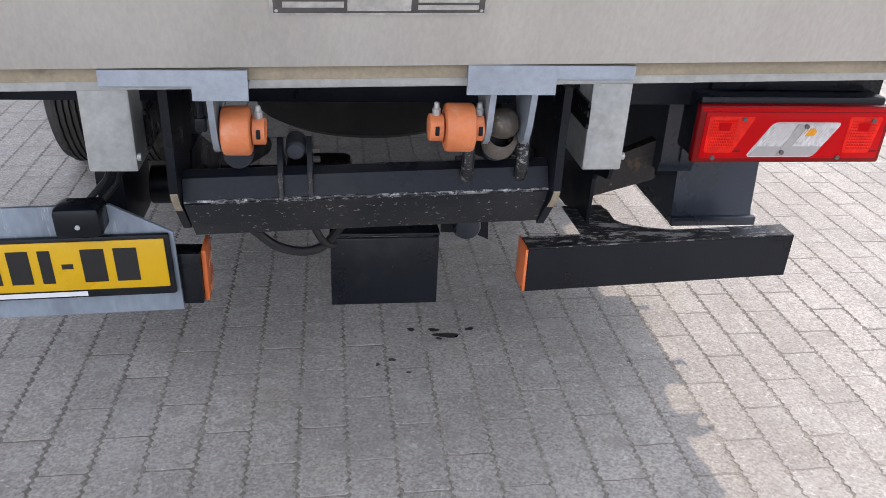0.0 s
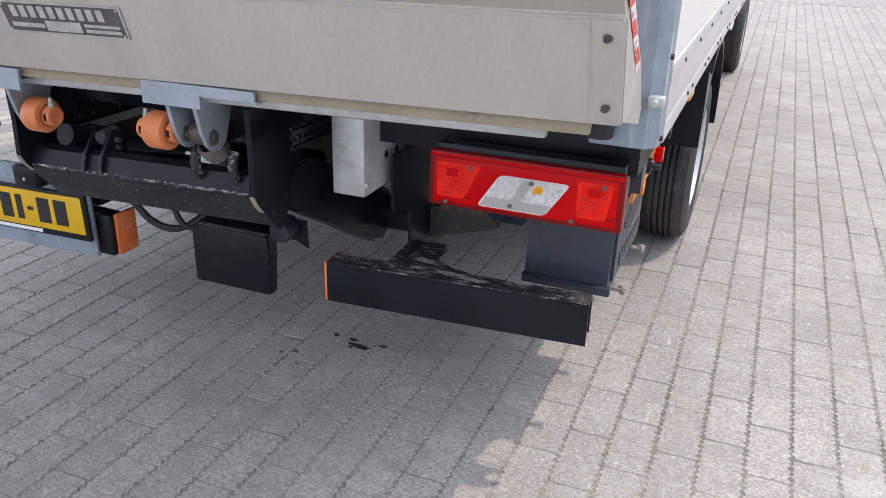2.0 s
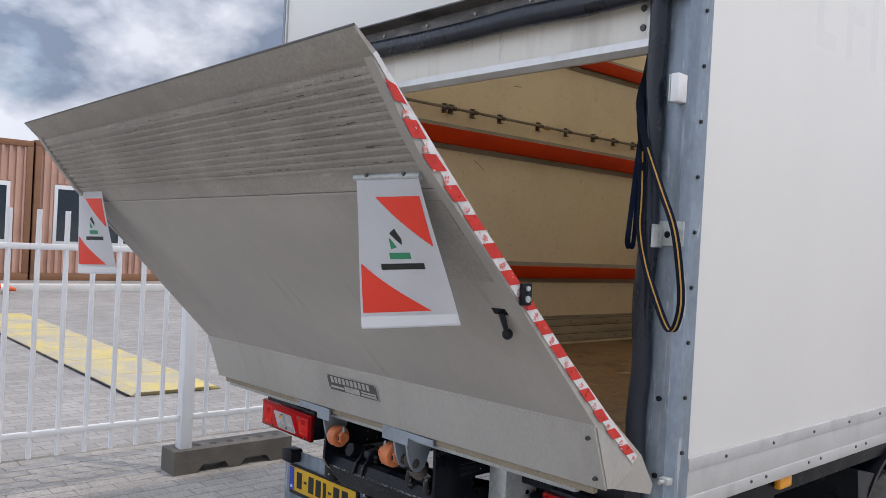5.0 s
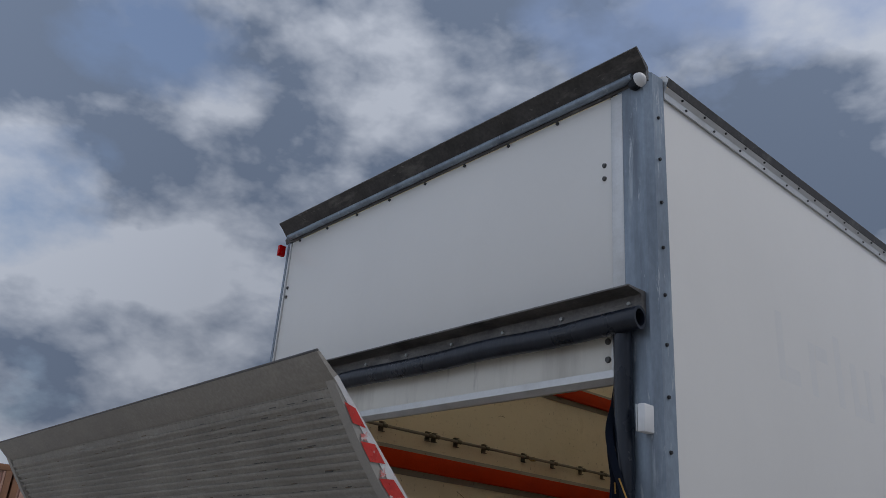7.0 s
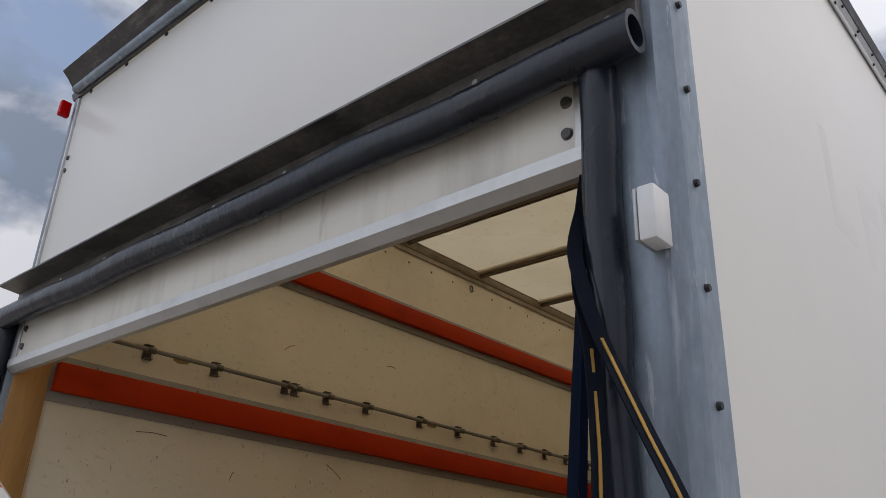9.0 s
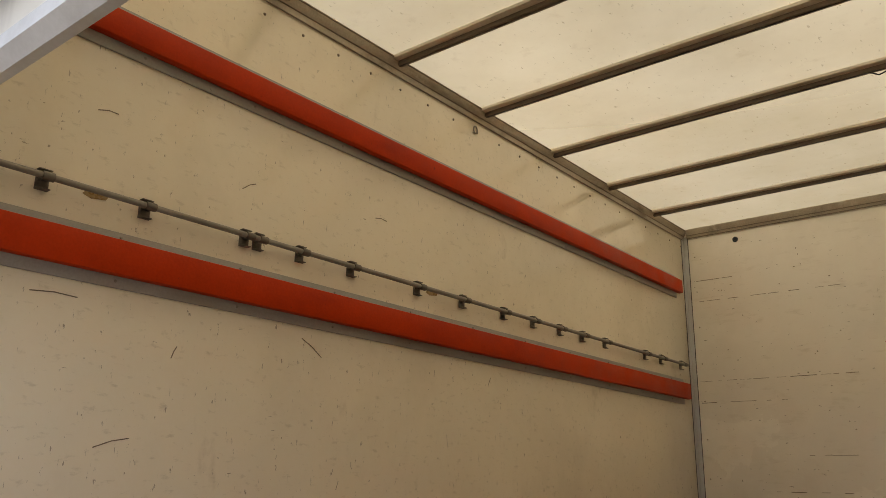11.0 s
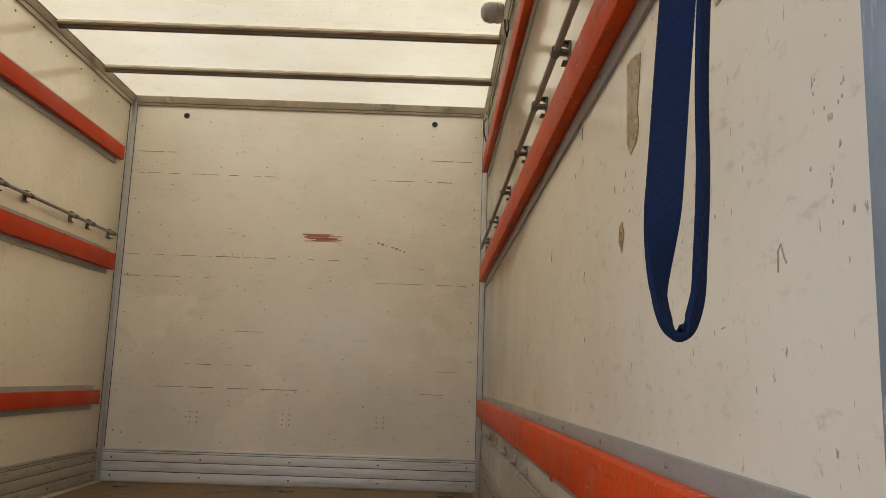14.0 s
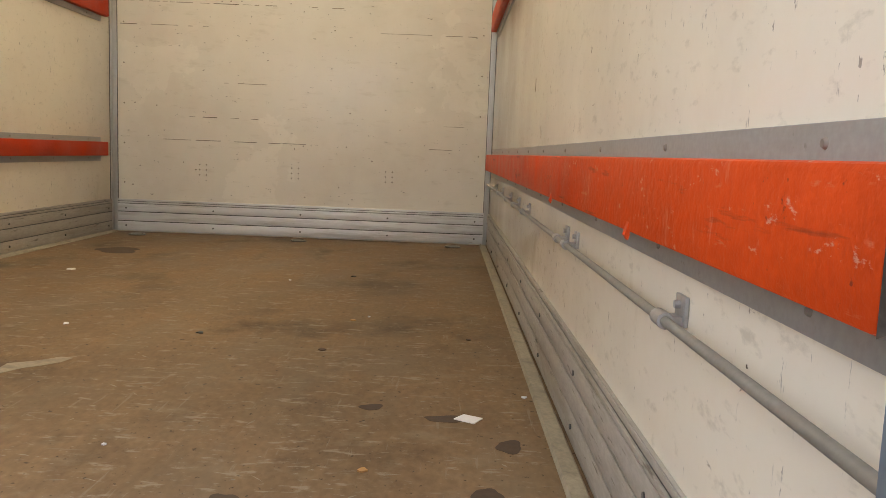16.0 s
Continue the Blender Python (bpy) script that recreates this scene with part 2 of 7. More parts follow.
M["galv"] = mat("galvanised blue grey steel", (0.275, 0.33, 0.385), 0.5, 0.5, var=0.14, scale=14, fine=70, bump=0.05, stretch=(1, 1, 0.5),
                stains=[((0.12, 0.14, 0.165), 5, 0.48, 0.68, (1.6, 1, 0.16), 0.7), ((0.50, 0.54, 0.56), 14, 0.60, 0.70, (1.6, 1, 0.15), 0.5), ((0.60, 0.63, 0.65), 26, 0.60, 0.645, (1.3, 1.3, 0.18), 0.6)])
M["galv2"] = mat("spangled zinc steel", (0.47, 0.49, 0.48), 0.5, 0.5, var=0.16, scale=22, fine=80, bump=0.05,
                 stains=[((0.30, 0.31, 0.31), 6, 0.5, 0.7, ONE, 0.5)])
M["black"] = mat("black painted steel", (0.0075, 0.0095, 0.014), 0.33, 0.0, var=0.3, scale=6, fine=120, bump=0.05, spec=0.2,
                 stains=[((0.035, 0.033, 0.03), 5, 0.55, 0.75, ONE, 0.5), ((0.075, 0.07, 0.065), 45, 0.69, 0.75, ONE, 0.5)])
M["worn"] = mat("chipped black paint", (0.018, 0.019, 0.021), 0.45, 0.0, var=0.3, scale=6, fine=120, bump=0.15, spec=0.4,
                stains=[((0.30, 0.29, 0.275), 120, 0.56, 0.60, (0.4, 1, 1), 0.8), ((0.42, 0.41, 0.39), 32, 0.57, 0.60, (0.4, 1, 1), 0.6), ((0.06, 0.056, 0.05), 6, 0.5, 0.7, ONE, 0.6)])
M["chipped"] = mat("black paint with chipped flecks", (0.010, 0.012, 0.015), 0.4, 0.0, var=0.3, scale=6, fine=120, bump=0.1, spec=0.4,
                   stains=[((0.045, 0.042, 0.038), 5, 0.5, 0.7, ONE, 0.6), ((0.36, 0.34, 0.31), 110, 0.63, 0.66, (0.8, 1, 1), 0.8), ((0.40, 0.37, 0.32), 26, 0.67, 0.70, (0.5, 1, 1), 0.6)])
M["plastic"] = mat("matt black moulded plastic", (0.0065, 0.0085, 0.0125), 0.34, 0.0, var=0.25, scale=5, fine=220, bump=0.06, spec=0.26,
                   stains=[((0.05, 0.049, 0.047), 4, 0.54, 0.78, ONE, 0.5), ((0.16, 0.155, 0.15), 90, 0.70, 0.73, ONE, 0.6)])
M["boxplastic"] = mat("blue black moulded plastic", (0.019, 0.026, 0.040), 0.33, 0.0, var=0.25, scale=5, fine=220, bump=0.06, spec=0.5,
                      stains=[((0.05, 0.053, 0.058), 4, 0.50, 0.75, ONE, 0.5), ((0.16, 0.155, 0.15), 90, 0.69, 0.72, ONE, 0.6)])
M["rubber"] = mat("dark rubber", (0.014, 0.018, 0.027), 0.32, 0.0, var=0.3, scale=6, fine=16, bump=0.5, spec=0.42, stretch=(1, 1, 0.5), depth=0.010, grit=0.05,
                  stains=[((0.06, 0.066, 0.078), 3.5, 0.54, 0.76, (1, 1, 0.25), 0.6), ((0.20, 0.21, 0.22), 30, 0.69, 0.72, (1, 1, 0.3), 0.5)])
M["tyre"] = mat("tyre rubber", (0.024, 0.0235, 0.023), 0.75, 0.0, var=0.2, scale=8, fine=150, bump=0.2,
                stains=[((0.085, 0.078, 0.07), 3.5, 0.45, 0.7, ONE, 0.6)])
M["white"] = mat("white glossy laminate panel", (0.82, 0.80, 0.755), 0.36, 0.0, var=0.02, scale=1.2, fine=60, bump=0.0, rvar=0.03,
                 stains=[((0.72, 0.70, 0.665), 1.3, 0.45, 0.9, (1, 1, 0.4), 0.4)])
M["peeled"] = mat("slightly fresher white", (0.79, 0.78, 0.75), 0.42, var=0.02, scale=8, bump=0.0)
M["whitehdr"] = mat("grimy white header panel", (0.80, 0.77, 0.69), 0.35, 0.0, var=0.04, scale=2, fine=60, bump=0.0, rvar=0.08,
                    stains=[((0.42, 0.39, 0.34), 4, 0.5, 0.75, (1.5, 1, 0.2), 0.55), ((0.30, 0.27, 0.23), 22, 0.64, 0.74, (1, 1, 0.12), 0.4)])
M["lining"] = mat("cream plywood lining", (0.87, 0.785, 0.63), 0.15, 0.0, var=0.04, scale=1.6, fine=70, bump=0.003, rvar=0.05,
                  stains=[((0.62, 0.535, 0.39), 1.4, 0.5, 0.75, ONE, 0.45), ((0.42, 0.33, 0.21), 5, 0.63, 0.78, (1, 1, 0.6), 0.45),
                          ((0.17, 0.13, 0.095), 75, 0.66, 0.685, (1, 1, 0.45), 0.65), ((0.24, 0.195, 0.15), 48, 0.67, 0.70, (1, 1.8, 0.35), 0.55), ((0.50, 0.43, 0.31), 20, 0.58, 0.70, (1, 1, 2.5), 0.4), ((0.20, 0.15, 0.10), 18, 0.70, 0.73, (1, 1, 3), 0.6)])
M["frontwall"] = mat("cream front bulkhead boards", (0.93, 0.875, 0.775), 0.24, 0.0, var=0.05, scale=1.6, fine=70, bump=0.006, rvar=0.08,
                     stains=[((0.56, 0.48, 0.35), 1.2, 0.52, 0.78, ONE, 0.3), ((0.42, 0.34, 0.24), 26, 0.69, 0.76, (0.3, 1, 1), 0.3),
                             ((0.16, 0.12, 0.08), 60, 0.665, 0.69, (0.5, 1, 1.2), 0.65), ((0.58, 0.51, 0.39), 14, 0.58, 0.72, (0.6, 1, 2.2), 0.25)])
M["floor"] = mat("worn brown plywood floor", (0.195, 0.122, 0.064), 0.7, 0.0, var=0.22, scale=2.5, fine=60, bump=0.05, stretch=(1.4, 0.8, 1), grit=0.10, spec=0.2,
                 stains=[((0.20, 0.148, 0.094), 3.0, 0.48, 0.75, (1.6, 0.5, 1), 0.55), ((0.075, 0.050, 0.030), 3.2, 0.53, 0.68, (1, 0.7, 1), 0.65), ((0.26, 0.20, 0.13), 12, 0.55, 0.72, (0.8, 1.2, 1), 0.5),
                         ((0.31, 0.26, 0.19), 34, 0.58, 0.65, (0.5, 1.4, 1), 0.6), ((0.34, 0.29, 0.22), 90, 0.625, 0.68, (0.5, 1.2, 1), 0.55), ((0.29, 0.245, 0.185), 9, 0.635, 0.655, (7, 0.5, 1), 0.35),
                         ((0.29, 0.245, 0.185), 8, 0.645, 0.665, (0.6, 6, 1), 0.3), ((0.028, 0.02, 0.014), 60, 0.63, 0.67, ONE, 0.7)])
M["railstrip"] = mat("grey zinc rail strip", (0.35, 0.34, 0.315), 0.5, 0.3, var=0.1, scale=4, fine=120, bump=0.05,
                     stains=[((0.28, 0.26, 0.21), 6, 0.5, 0.7, (1, 0.4, 2), 0.6), ((0.15, 0.13, 0.10), 40, 0.66, 0.72, ONE, 0.6)])
M["clamp"] = mat("dark grey clamp steel", (0.17, 0.15, 0.125), 0.5, 0.4, var=0.2, scale=20, bump=0.05)
M["pipe"] = mat("warm grey dull pipe", (0.27, 0.25, 0.215), 0.55, 0.2, var=0.12, scale=6, fine=120, bump=0.05,
                stains=[((0.24, 0.20, 0.155), 8, 0.5, 0.7, (1, 0.5, 1), 0.6)])
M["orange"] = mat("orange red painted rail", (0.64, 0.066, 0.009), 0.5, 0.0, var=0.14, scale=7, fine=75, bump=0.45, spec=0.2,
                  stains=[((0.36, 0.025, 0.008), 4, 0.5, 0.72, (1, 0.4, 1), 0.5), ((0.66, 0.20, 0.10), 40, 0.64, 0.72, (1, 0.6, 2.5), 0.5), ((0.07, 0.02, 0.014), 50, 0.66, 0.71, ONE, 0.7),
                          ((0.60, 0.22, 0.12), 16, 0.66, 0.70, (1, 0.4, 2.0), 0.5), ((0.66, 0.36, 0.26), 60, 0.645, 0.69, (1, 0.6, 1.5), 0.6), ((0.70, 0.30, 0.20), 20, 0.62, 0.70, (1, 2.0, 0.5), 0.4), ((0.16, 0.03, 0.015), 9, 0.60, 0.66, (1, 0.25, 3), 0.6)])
# Left rails: a darker, redder tone than the right ones.
M["redrail"] = mat("darker red painted rail", (0.52, 0.038, 0.005), 0.5, 0.0, var=0.1, scale=5, fine=130, bump=0.12, spec=0.15,
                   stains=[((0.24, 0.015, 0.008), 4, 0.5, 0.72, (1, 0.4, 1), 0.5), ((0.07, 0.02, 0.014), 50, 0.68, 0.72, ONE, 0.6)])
M["roller"] = mat("orange plastic roller", (0.68, 0.20, 0.075), 0.55, 0.0, var=0.1, scale=18, fine=140, bump=0.2,
                  stains=[((0.62, 0.36, 0.25), 30, 0.55, 0.7, ONE, 0.5), ((0.25, 0.10, 0.05), 12, 0.6, 0.72, ONE, 0.5)])
M["panelorange"] = mat("orange control plate", (0.76, 0.20, 0.015), 0.45, 0.0, var=0.06, scale=8, fine=120, bump=0.03)
M["reflector"] = mat("orange reflector edge", (0.75, 0.17, 0.05), 0.3, var=0.05, bump=0.02)
M["redlens"] = mat("red lamp lens", (0.55, 0.002, 0.004), 0.1, 0.0, var=0.06, scale=20, fine=240, bump=0.05, rvar=0.03, spec=0.12)
# Brighter red than the lens: the prisms' reflected glow is put into the colour.
M["redbright"] = mat("ribbed red lens with painted glow", (0.88, 0.014, 0.006), 0.15, 0.0, var=0.3, scale=35, fine=300, bump=0.2, rvar=0.03, spec=0.25)
M["clear"] = mat("ribbed clear lens", (0.66, 0.65, 0.635), 0.14, 0.15, var=0.4, scale=45, fine=260, bump=0.6, rvar=0.03, stretch=(2.5, 1, 1.2), stains=[((0.62, 0.61, 0.59), 40, 0.54, 0.62, (1, 1, 2), 0.7)])
M["dullred"] = mat("dark red lamp frame", (0.20, 0.003, 0.004), 0.2, 0.0, var=0.06, scale=20, bump=0.03, rvar=0.03, spec=0.2)
M["whiterim"] = mat("pale lamp rim", (0.62, 0.58, 0.57), 0.25, var=0.05, bump=0.0)
M["amber"] = mat("amber lens", (0.80, 0.32, 0.015), 0.2, 0.0, var=0.12, scale=30, fine=200, bump=0.1, rvar=0.03)
M["yellowplate"] = mat("yellow reflective plate", (0.70, 0.40, 0.010), 0.35, var=0.03, bump=0.01)
M["blueplate"] = mat("blue band", (0.015, 0.06, 0.42), 0.35, var=0.03, bump=0.01)
M["ink"] = mat("black print", (0.012, 0.012, 0.012), 0.5, var=0.1, bump=0.0)
M["whiteprint"] = mat("white print", (0.75, 0.75, 0.75), 0.5, var=0.03, bump=0.0)
M["badge"] = mat("etched dark badge", (0.11, 0.105, 0.10), 0.45, 0.4, var=0.2, scale=25, bump=0.1)
M["badgelight"] = mat("polished badge relief", (0.52, 0.51, 0.48), 0.4, 0.5, var=0.2, scale=40, bump=0.05)
M["taperred"] = mat("red reflective tape", (0.60, 0.028, 0.018), 0.35, var=0.15, scale=40, bump=0.04,
                    stains=[((0.36, 0.012, 0.010), 30, 0.52, 0.68, ONE, 0.6), ((0.66, 0.62, 0.60), 42, 0.64, 0.67, ONE, 0.85)])
M["tapefaded"] = mat("faded red print", (0.62, 0.17, 0.15), 0.4, var=0.2, scale=40, bump=0.03, stains=[((0.66, 0.62, 0.60), 140, 0.48, 0.58, ONE, 0.8)])
M["tapewhite"] = mat("scuffed white reflective tape", (0.66, 0.65, 0.64), 0.4, var=0.1, scale=20, bump=0.04,
                     stains=[((0.34, 0.34, 0.34), 26, 0.52, 0.68, ONE, 0.6), ((0.58, 0.07, 0.05), 60, 0.64, 0.69, ONE, 0.7)])
M["flagwhite"] = mat("white vinyl flag", (0.86, 0.86, 0.87), 0.45, var=0.03, scale=6, bump=0.02)
M["flagred"] = mat("red vinyl print", (0.82, 0.045, 0.02), 0.45, var=0.04, bump=0.02)
M["green"] = mat("green print", (0.02, 0.24, 0.11), 0.45, var=0.04, bump=0.0)
M["navy"] = mat("navy webbing strap", (0.005, 0.011, 0.030), 0.85, var=0.15, scale=20, fine=400, bump=0.4, spec=0.12)
M["strapblack"] = mat("black webbing", (0.007, 0.010, 0.018), 0.85, var=0.15, scale=20, fine=400, bump=0.4, spec=0.12)
M["strapyellow"] = mat("ochre yellow stitching band", (0.42, 0.23, 0.045), 0.7, var=0.12, scale=30, fine=400, bump=0.3)
M["fence"] = mat("white powder coated steel", (0.78, 0.79, 0.80), 0.4, var=0.04, scale=3, bump=0.02)
M["block"] = mat("grey recycled plastic", (0.115, 0.105, 0.09), 0.75, var=0.2, scale=9, fine=120, bump=0.3,
                 stains=[((0.20, 0.18, 0.15), 6, 0.5, 0.7, ONE, 0.5)])
M["yellowpaint"] = mat("worn yellow plate", (0.60, 0.48, 0.17), 0.7, var=0.12, scale=3, bump=0.1,
                       stains=[((0.42, 0.38, 0.32), 2.0, 0.38, 0.56, ONE, 0.85)])
M["kerb"] = mat("pale concrete kerb", (0.58, 0.57, 0.55), 0.85, var=0.08, scale=3, bump=0.2)
M["cabin"] = mat("faded pink steel cabin", (0.52, 0.31, 0.235), 0.6, var=0.1, scale=1.5, bump=0.05,
                 stains=[((0.36, 0.17, 0.10), 2.5, 0.5, 0.7, (1, 1, 0.3), 0.5)])
M["rust"] = mat("brown cabin frame", (0.24, 0.115, 0.06), 0.7, var=0.15, scale=4, bump=0.1)
M["upvc"] = mat("white window frame", (0.72, 0.73, 0.74), 0.4, var=0.03, bump=0.01)
M["pane"] = mat("dark window glass", (0.025, 0.035, 0.045), 0.06, 0.0, var=0.1, bump=0.0, rvar=0.02, spec=0.8)
M["paleloss"] = mat("pale bare zinc", (0.42, 0.455, 0.48), 0.5, 0.2, var=0.12, scale=30, bump=0.02)
M["cone"] = mat("orange traffic cone", (0.70, 0.11, 0.03), 0.6, var=0.1, bump=0.05)
M["grime"] = mat("greasy brown grey steel", (0.095, 0.078, 0.062), 0.5, 0.2, var=0.3, scale=30, fine=160, bump=0.15, stains=[((0.26, 0.22, 0.17), 45, 0.58, 0.66, ONE, 0.7)])
M["scraped"] = mat("scraped black paint", (0.014, 0.016, 0.019), 0.45, 0.1, var=0.3, scale=8, fine=120, bump=0.1, stains=[((0.33, 0.33, 0.33), 60, 0.50, 0.58, (0.6, 1, 1.2), 0.75), ((0.5, 0.5, 0.5), 110, 0.56, 0.62, ONE, 0.7)])
M["rustystay"] = mat("rusty black steel", (0.030, 0.026, 0.023), 0.6, 0.1, var=0.3, scale=9, fine=120, bump=0.15, stains=[((0.16, 0.085, 0.04), 28, 0.55, 0.66, ONE, 0.7), ((0.25, 0.21, 0.16), 60, 0.62, 0.69, ONE, 0.6)])
M["wire"] = mat("black cable", (0.012, 0.012, 0.013), 0.5, var=0.1, bump=0.0)
M["rimwhite"] = mat("silver painted rim", (0.58, 0.59, 0.60), 0.4, 0.3, var=0.1, scale=8, bump=0.05)
M["block_white"] = mat("white nylon buffer", (0.76, 0.76, 0.75), 0.45, var=0.05, scale=20, bump=0.05)
M["gutter"] = mat("dark weathered steel flashing", (0.075, 0.070, 0.066), 0.42, 0.3, var=0.3, scale=9, fine=80, bump=0.08,
                  stains=[((0.24, 0.225, 0.205), 10, 0.54, 0.72, (0.5, 1, 1.5), 0.7), ((0.34, 0.32, 0.29), 40, 0.62, 0.70, (0.4, 1, 1), 0.5)])
M["flash"] = mat("weathered brown grey steel flashing", (0.15, 0.14, 0.13), 0.42, 0.3, var=0.3, scale=9, fine=80, bump=0.08,
                  stains=[((0.045, 0.042, 0.04), 7, 0.5, 0.66, (0.5, 1, 1.5), 0.8), ((0.34, 0.32, 0.29), 14, 0.58, 0.70, (0.4, 1, 1.5), 0.6)])
M["oil"] = mat("oil stain", (0.03, 0.028, 0.026), 0.35, var=0.2, scale=30, bump=0.05)
M["dampstone"] = mat("damp concrete", (0.165, 0.15, 0.135), 0.7, var=0.25, scale=20, fine=170, bump=0.4, grit=0.4)
M["damp"] = mat("damp stain", (0.075, 0.047, 0.028), 0.85, var=0.2, scale=30, bump=0.05)
M["paper"] = mat("white paper slip", (0.74, 0.72, 0.70), 0.7, var=0.04, bump=0.02)
M["sleeve"] = mat("clouded plastic sleeve", (0.68, 0.61, 0.50), 0.3, var=0.06, scale=12, bump=0.0)
M["fainttext"] = mat("faded grey text", (0.635, 0.575, 0.485), 0.6, var=0.1, bump=0.0)
M["brownfilm"] = mat("brown parcel tape", (0.34, 0.215, 0.085), 0.3, var=0.2, scale=30, bump=0.1)
M["redmark"] = mat("smeared red paint", (0.50, 0.14, 0.12), 0.6, var=0.25, scale=40, bump=0.05, stretch=(0.3, 1, 4))
M["scratch"] = mat("dark scuff", (0.17, 0.125, 0.085), 0.6, var=0.3, scale=30, bump=0.0)
M["faintspot"] = mat("faint grey brown spot", (0.50, 0.43, 0.34), 0.6, var=0.2, scale=30, bump=0.0)
M["smudge"] = mat("faint brown smudge", (0.36, 0.295, 0.22), 0.6, var=0.2, scale=30, bump=0.0)
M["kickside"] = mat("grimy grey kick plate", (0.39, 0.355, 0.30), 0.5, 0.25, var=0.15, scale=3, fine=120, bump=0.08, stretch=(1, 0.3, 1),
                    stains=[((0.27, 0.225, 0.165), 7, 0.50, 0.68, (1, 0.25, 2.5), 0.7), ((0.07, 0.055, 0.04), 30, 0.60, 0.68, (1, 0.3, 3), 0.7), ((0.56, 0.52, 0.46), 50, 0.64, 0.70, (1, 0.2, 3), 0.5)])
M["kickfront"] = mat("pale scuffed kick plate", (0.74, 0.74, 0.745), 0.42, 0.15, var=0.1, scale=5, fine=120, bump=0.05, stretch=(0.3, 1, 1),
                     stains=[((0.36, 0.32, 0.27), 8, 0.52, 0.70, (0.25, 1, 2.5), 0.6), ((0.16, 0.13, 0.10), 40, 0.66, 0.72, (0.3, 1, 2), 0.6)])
M["emboss"] = mat("rubbed black plastic", (0.05, 0.052, 0.056), 0.4, var=0.2, scale=30, bump=0.05)
M["floorscuff"] = mat("pale scuffed plywood", (0.235, 0.185, 0.122), 0.75, var=0.3, scale=30, bump=0.0)
M["wood"] = mat("yellowish timber edge", (0.46, 0.24, 0.08), 0.6, var=0.15, scale=6, fine=60, bump=0.1, stretch=(4, 4, 0.4))
M["dirtystrip"] = mat("dirty ochre edge strip", (0.30, 0.25, 0.175), 0.7, var=0.2, scale=8, fine=120, bump=0.15,
                      stains=[((0.12, 0.10, 0.08), 14, 0.55, 0.7, (1, 1, 1), 0.6)])
M["lampgrey"] = mat("frosted lamp glass", (0.36, 0.345, 0.33), 0.3, var=0.1, bump=0.05)

# translucent glass-fibre roof
M["roof"] = bpy.data.materials.new("translucent fibreglass roof")
M["roof"].use_nodes = True
_nt = M["roof"].node_tree
_b = _nt.nodes["Principled BSDF"]
_c = ramp(_nt, noisetex(_nt, 1.6, 5, 0.6), 0.3, 0.7, (0.66, 0.545, 0.345, 1), (0.78, 0.67, 0.46, 1))
_c = mixrgb(_nt, ramp(_nt, noisetex(_nt, 9, 6, 0.65, (1, 1, 1), 5.0), 0.58, 0.78, (0, 0, 0, 1), (0.5, 0.5, 0.5, 1)), _c, (0.55, 0.42, 0.24))
_c = mixrgb(_nt, ramp(_nt, noisetex(_nt, 42, 4, 0.6, (1.6, 0.7, 1), 9.0), 0.66, 0.70, (0, 0, 0, 1), (0.6, 0.6, 0.6, 1)), _c, (0.40, 0.29, 0.16))
_nt.links.new(_c, _b.inputs["Base Color"])
_b.inputs["Roughness"].default_value = 0.5
_t = _nt.nodes.new("ShaderNodeBsdfTranslucent")
_nt.links.new(_c, _t.inputs[0])
_mx = _nt.nodes.new("ShaderNodeMixShader")
_mx.inputs[0].default_value = ROOF_PASS
_nt.links.new(_b.outputs[0], _mx.inputs[1])
_r = _nt.nodes.new("ShaderNodeBsdfRefraction")
_r.inputs["Roughness"].default_value, _r.inputs["IOR"].default_value = 0.8, 1.1
_nt.links.new(_c, _r.inputs["Color"])
_tr = _nt.nodes.new("ShaderNodeMixShader")
_tr.inputs[0].default_value = 0.5
_nt.links.new(_t.outputs[0], _tr.inputs[1])
_nt.links.new(_r.outputs[0], _tr.inputs[2])
_nt.links.new(_tr.outputs[0], _mx.inputs[2])
_nt.links.new(_mx.outputs[0], _nt.nodes["Material Output"].inputs[0])


# ---- mesh helpers ----
def box(bm, x0, x1, y0, y1, z0, z1, bevel=0.0):
    m = Matrix.Translation(((x0 + x1) / 2, (y0 + y1) / 2, (z0 + z1) / 2)) @ Matrix.Diagonal((abs(x1 - x0), abs(y1 - y0), abs(z1 - z0), 1))
    r = bmesh.ops.create_cube(bm, size=1.0, matrix=m)
    if bevel:
        es = list({e for v in r["verts"] for e in v.link_edges})
        bmesh.ops.bevel(bm, geom=es, offset=bevel, segments=2, affect="EDGES", profile=0.5)
    return bm


def cyl(bm, p0, p1, r0, r1=None, seg=20, caps=True):
    p0, p1 = Vector(p0), Vector(p1)
    d = p1 - p0
    m = Matrix.Translation((p0 + p1) / 2) @ d.to_track_quat("Z", "Y").to_matrix().to_4x4()
    bmesh.ops.create_cone(bm, cap_ends=caps, segments=seg, radius1=r0, radius2=r0 if r1 is None else r1, depth=d.length, matrix=m)
    return bm


def prism(bm, pts, axis, a, b):
    """A polygon in the two other axes (in the order x, y, z), drawn out along axis from a to b."""
    def at(p, v):
        q = list(p)
        q.insert("xyz".index(axis), v)
        return q
    v0 = [bm.verts.new(at(p, a)) for p in pts]
    v1 = [bm.verts.new(at(p, b)) for p in pts]
    n = len(pts)
    for i in range(n):
        bm.faces.new((v0[i], v0[(i + 1) % n], v1[(i + 1) % n], v1[i]))
    bm.faces.new(v0[::-1])
    bm.faces.new(v1)
    bmesh.ops.recalc_face_normals(bm, faces=bm.faces)
    return bm


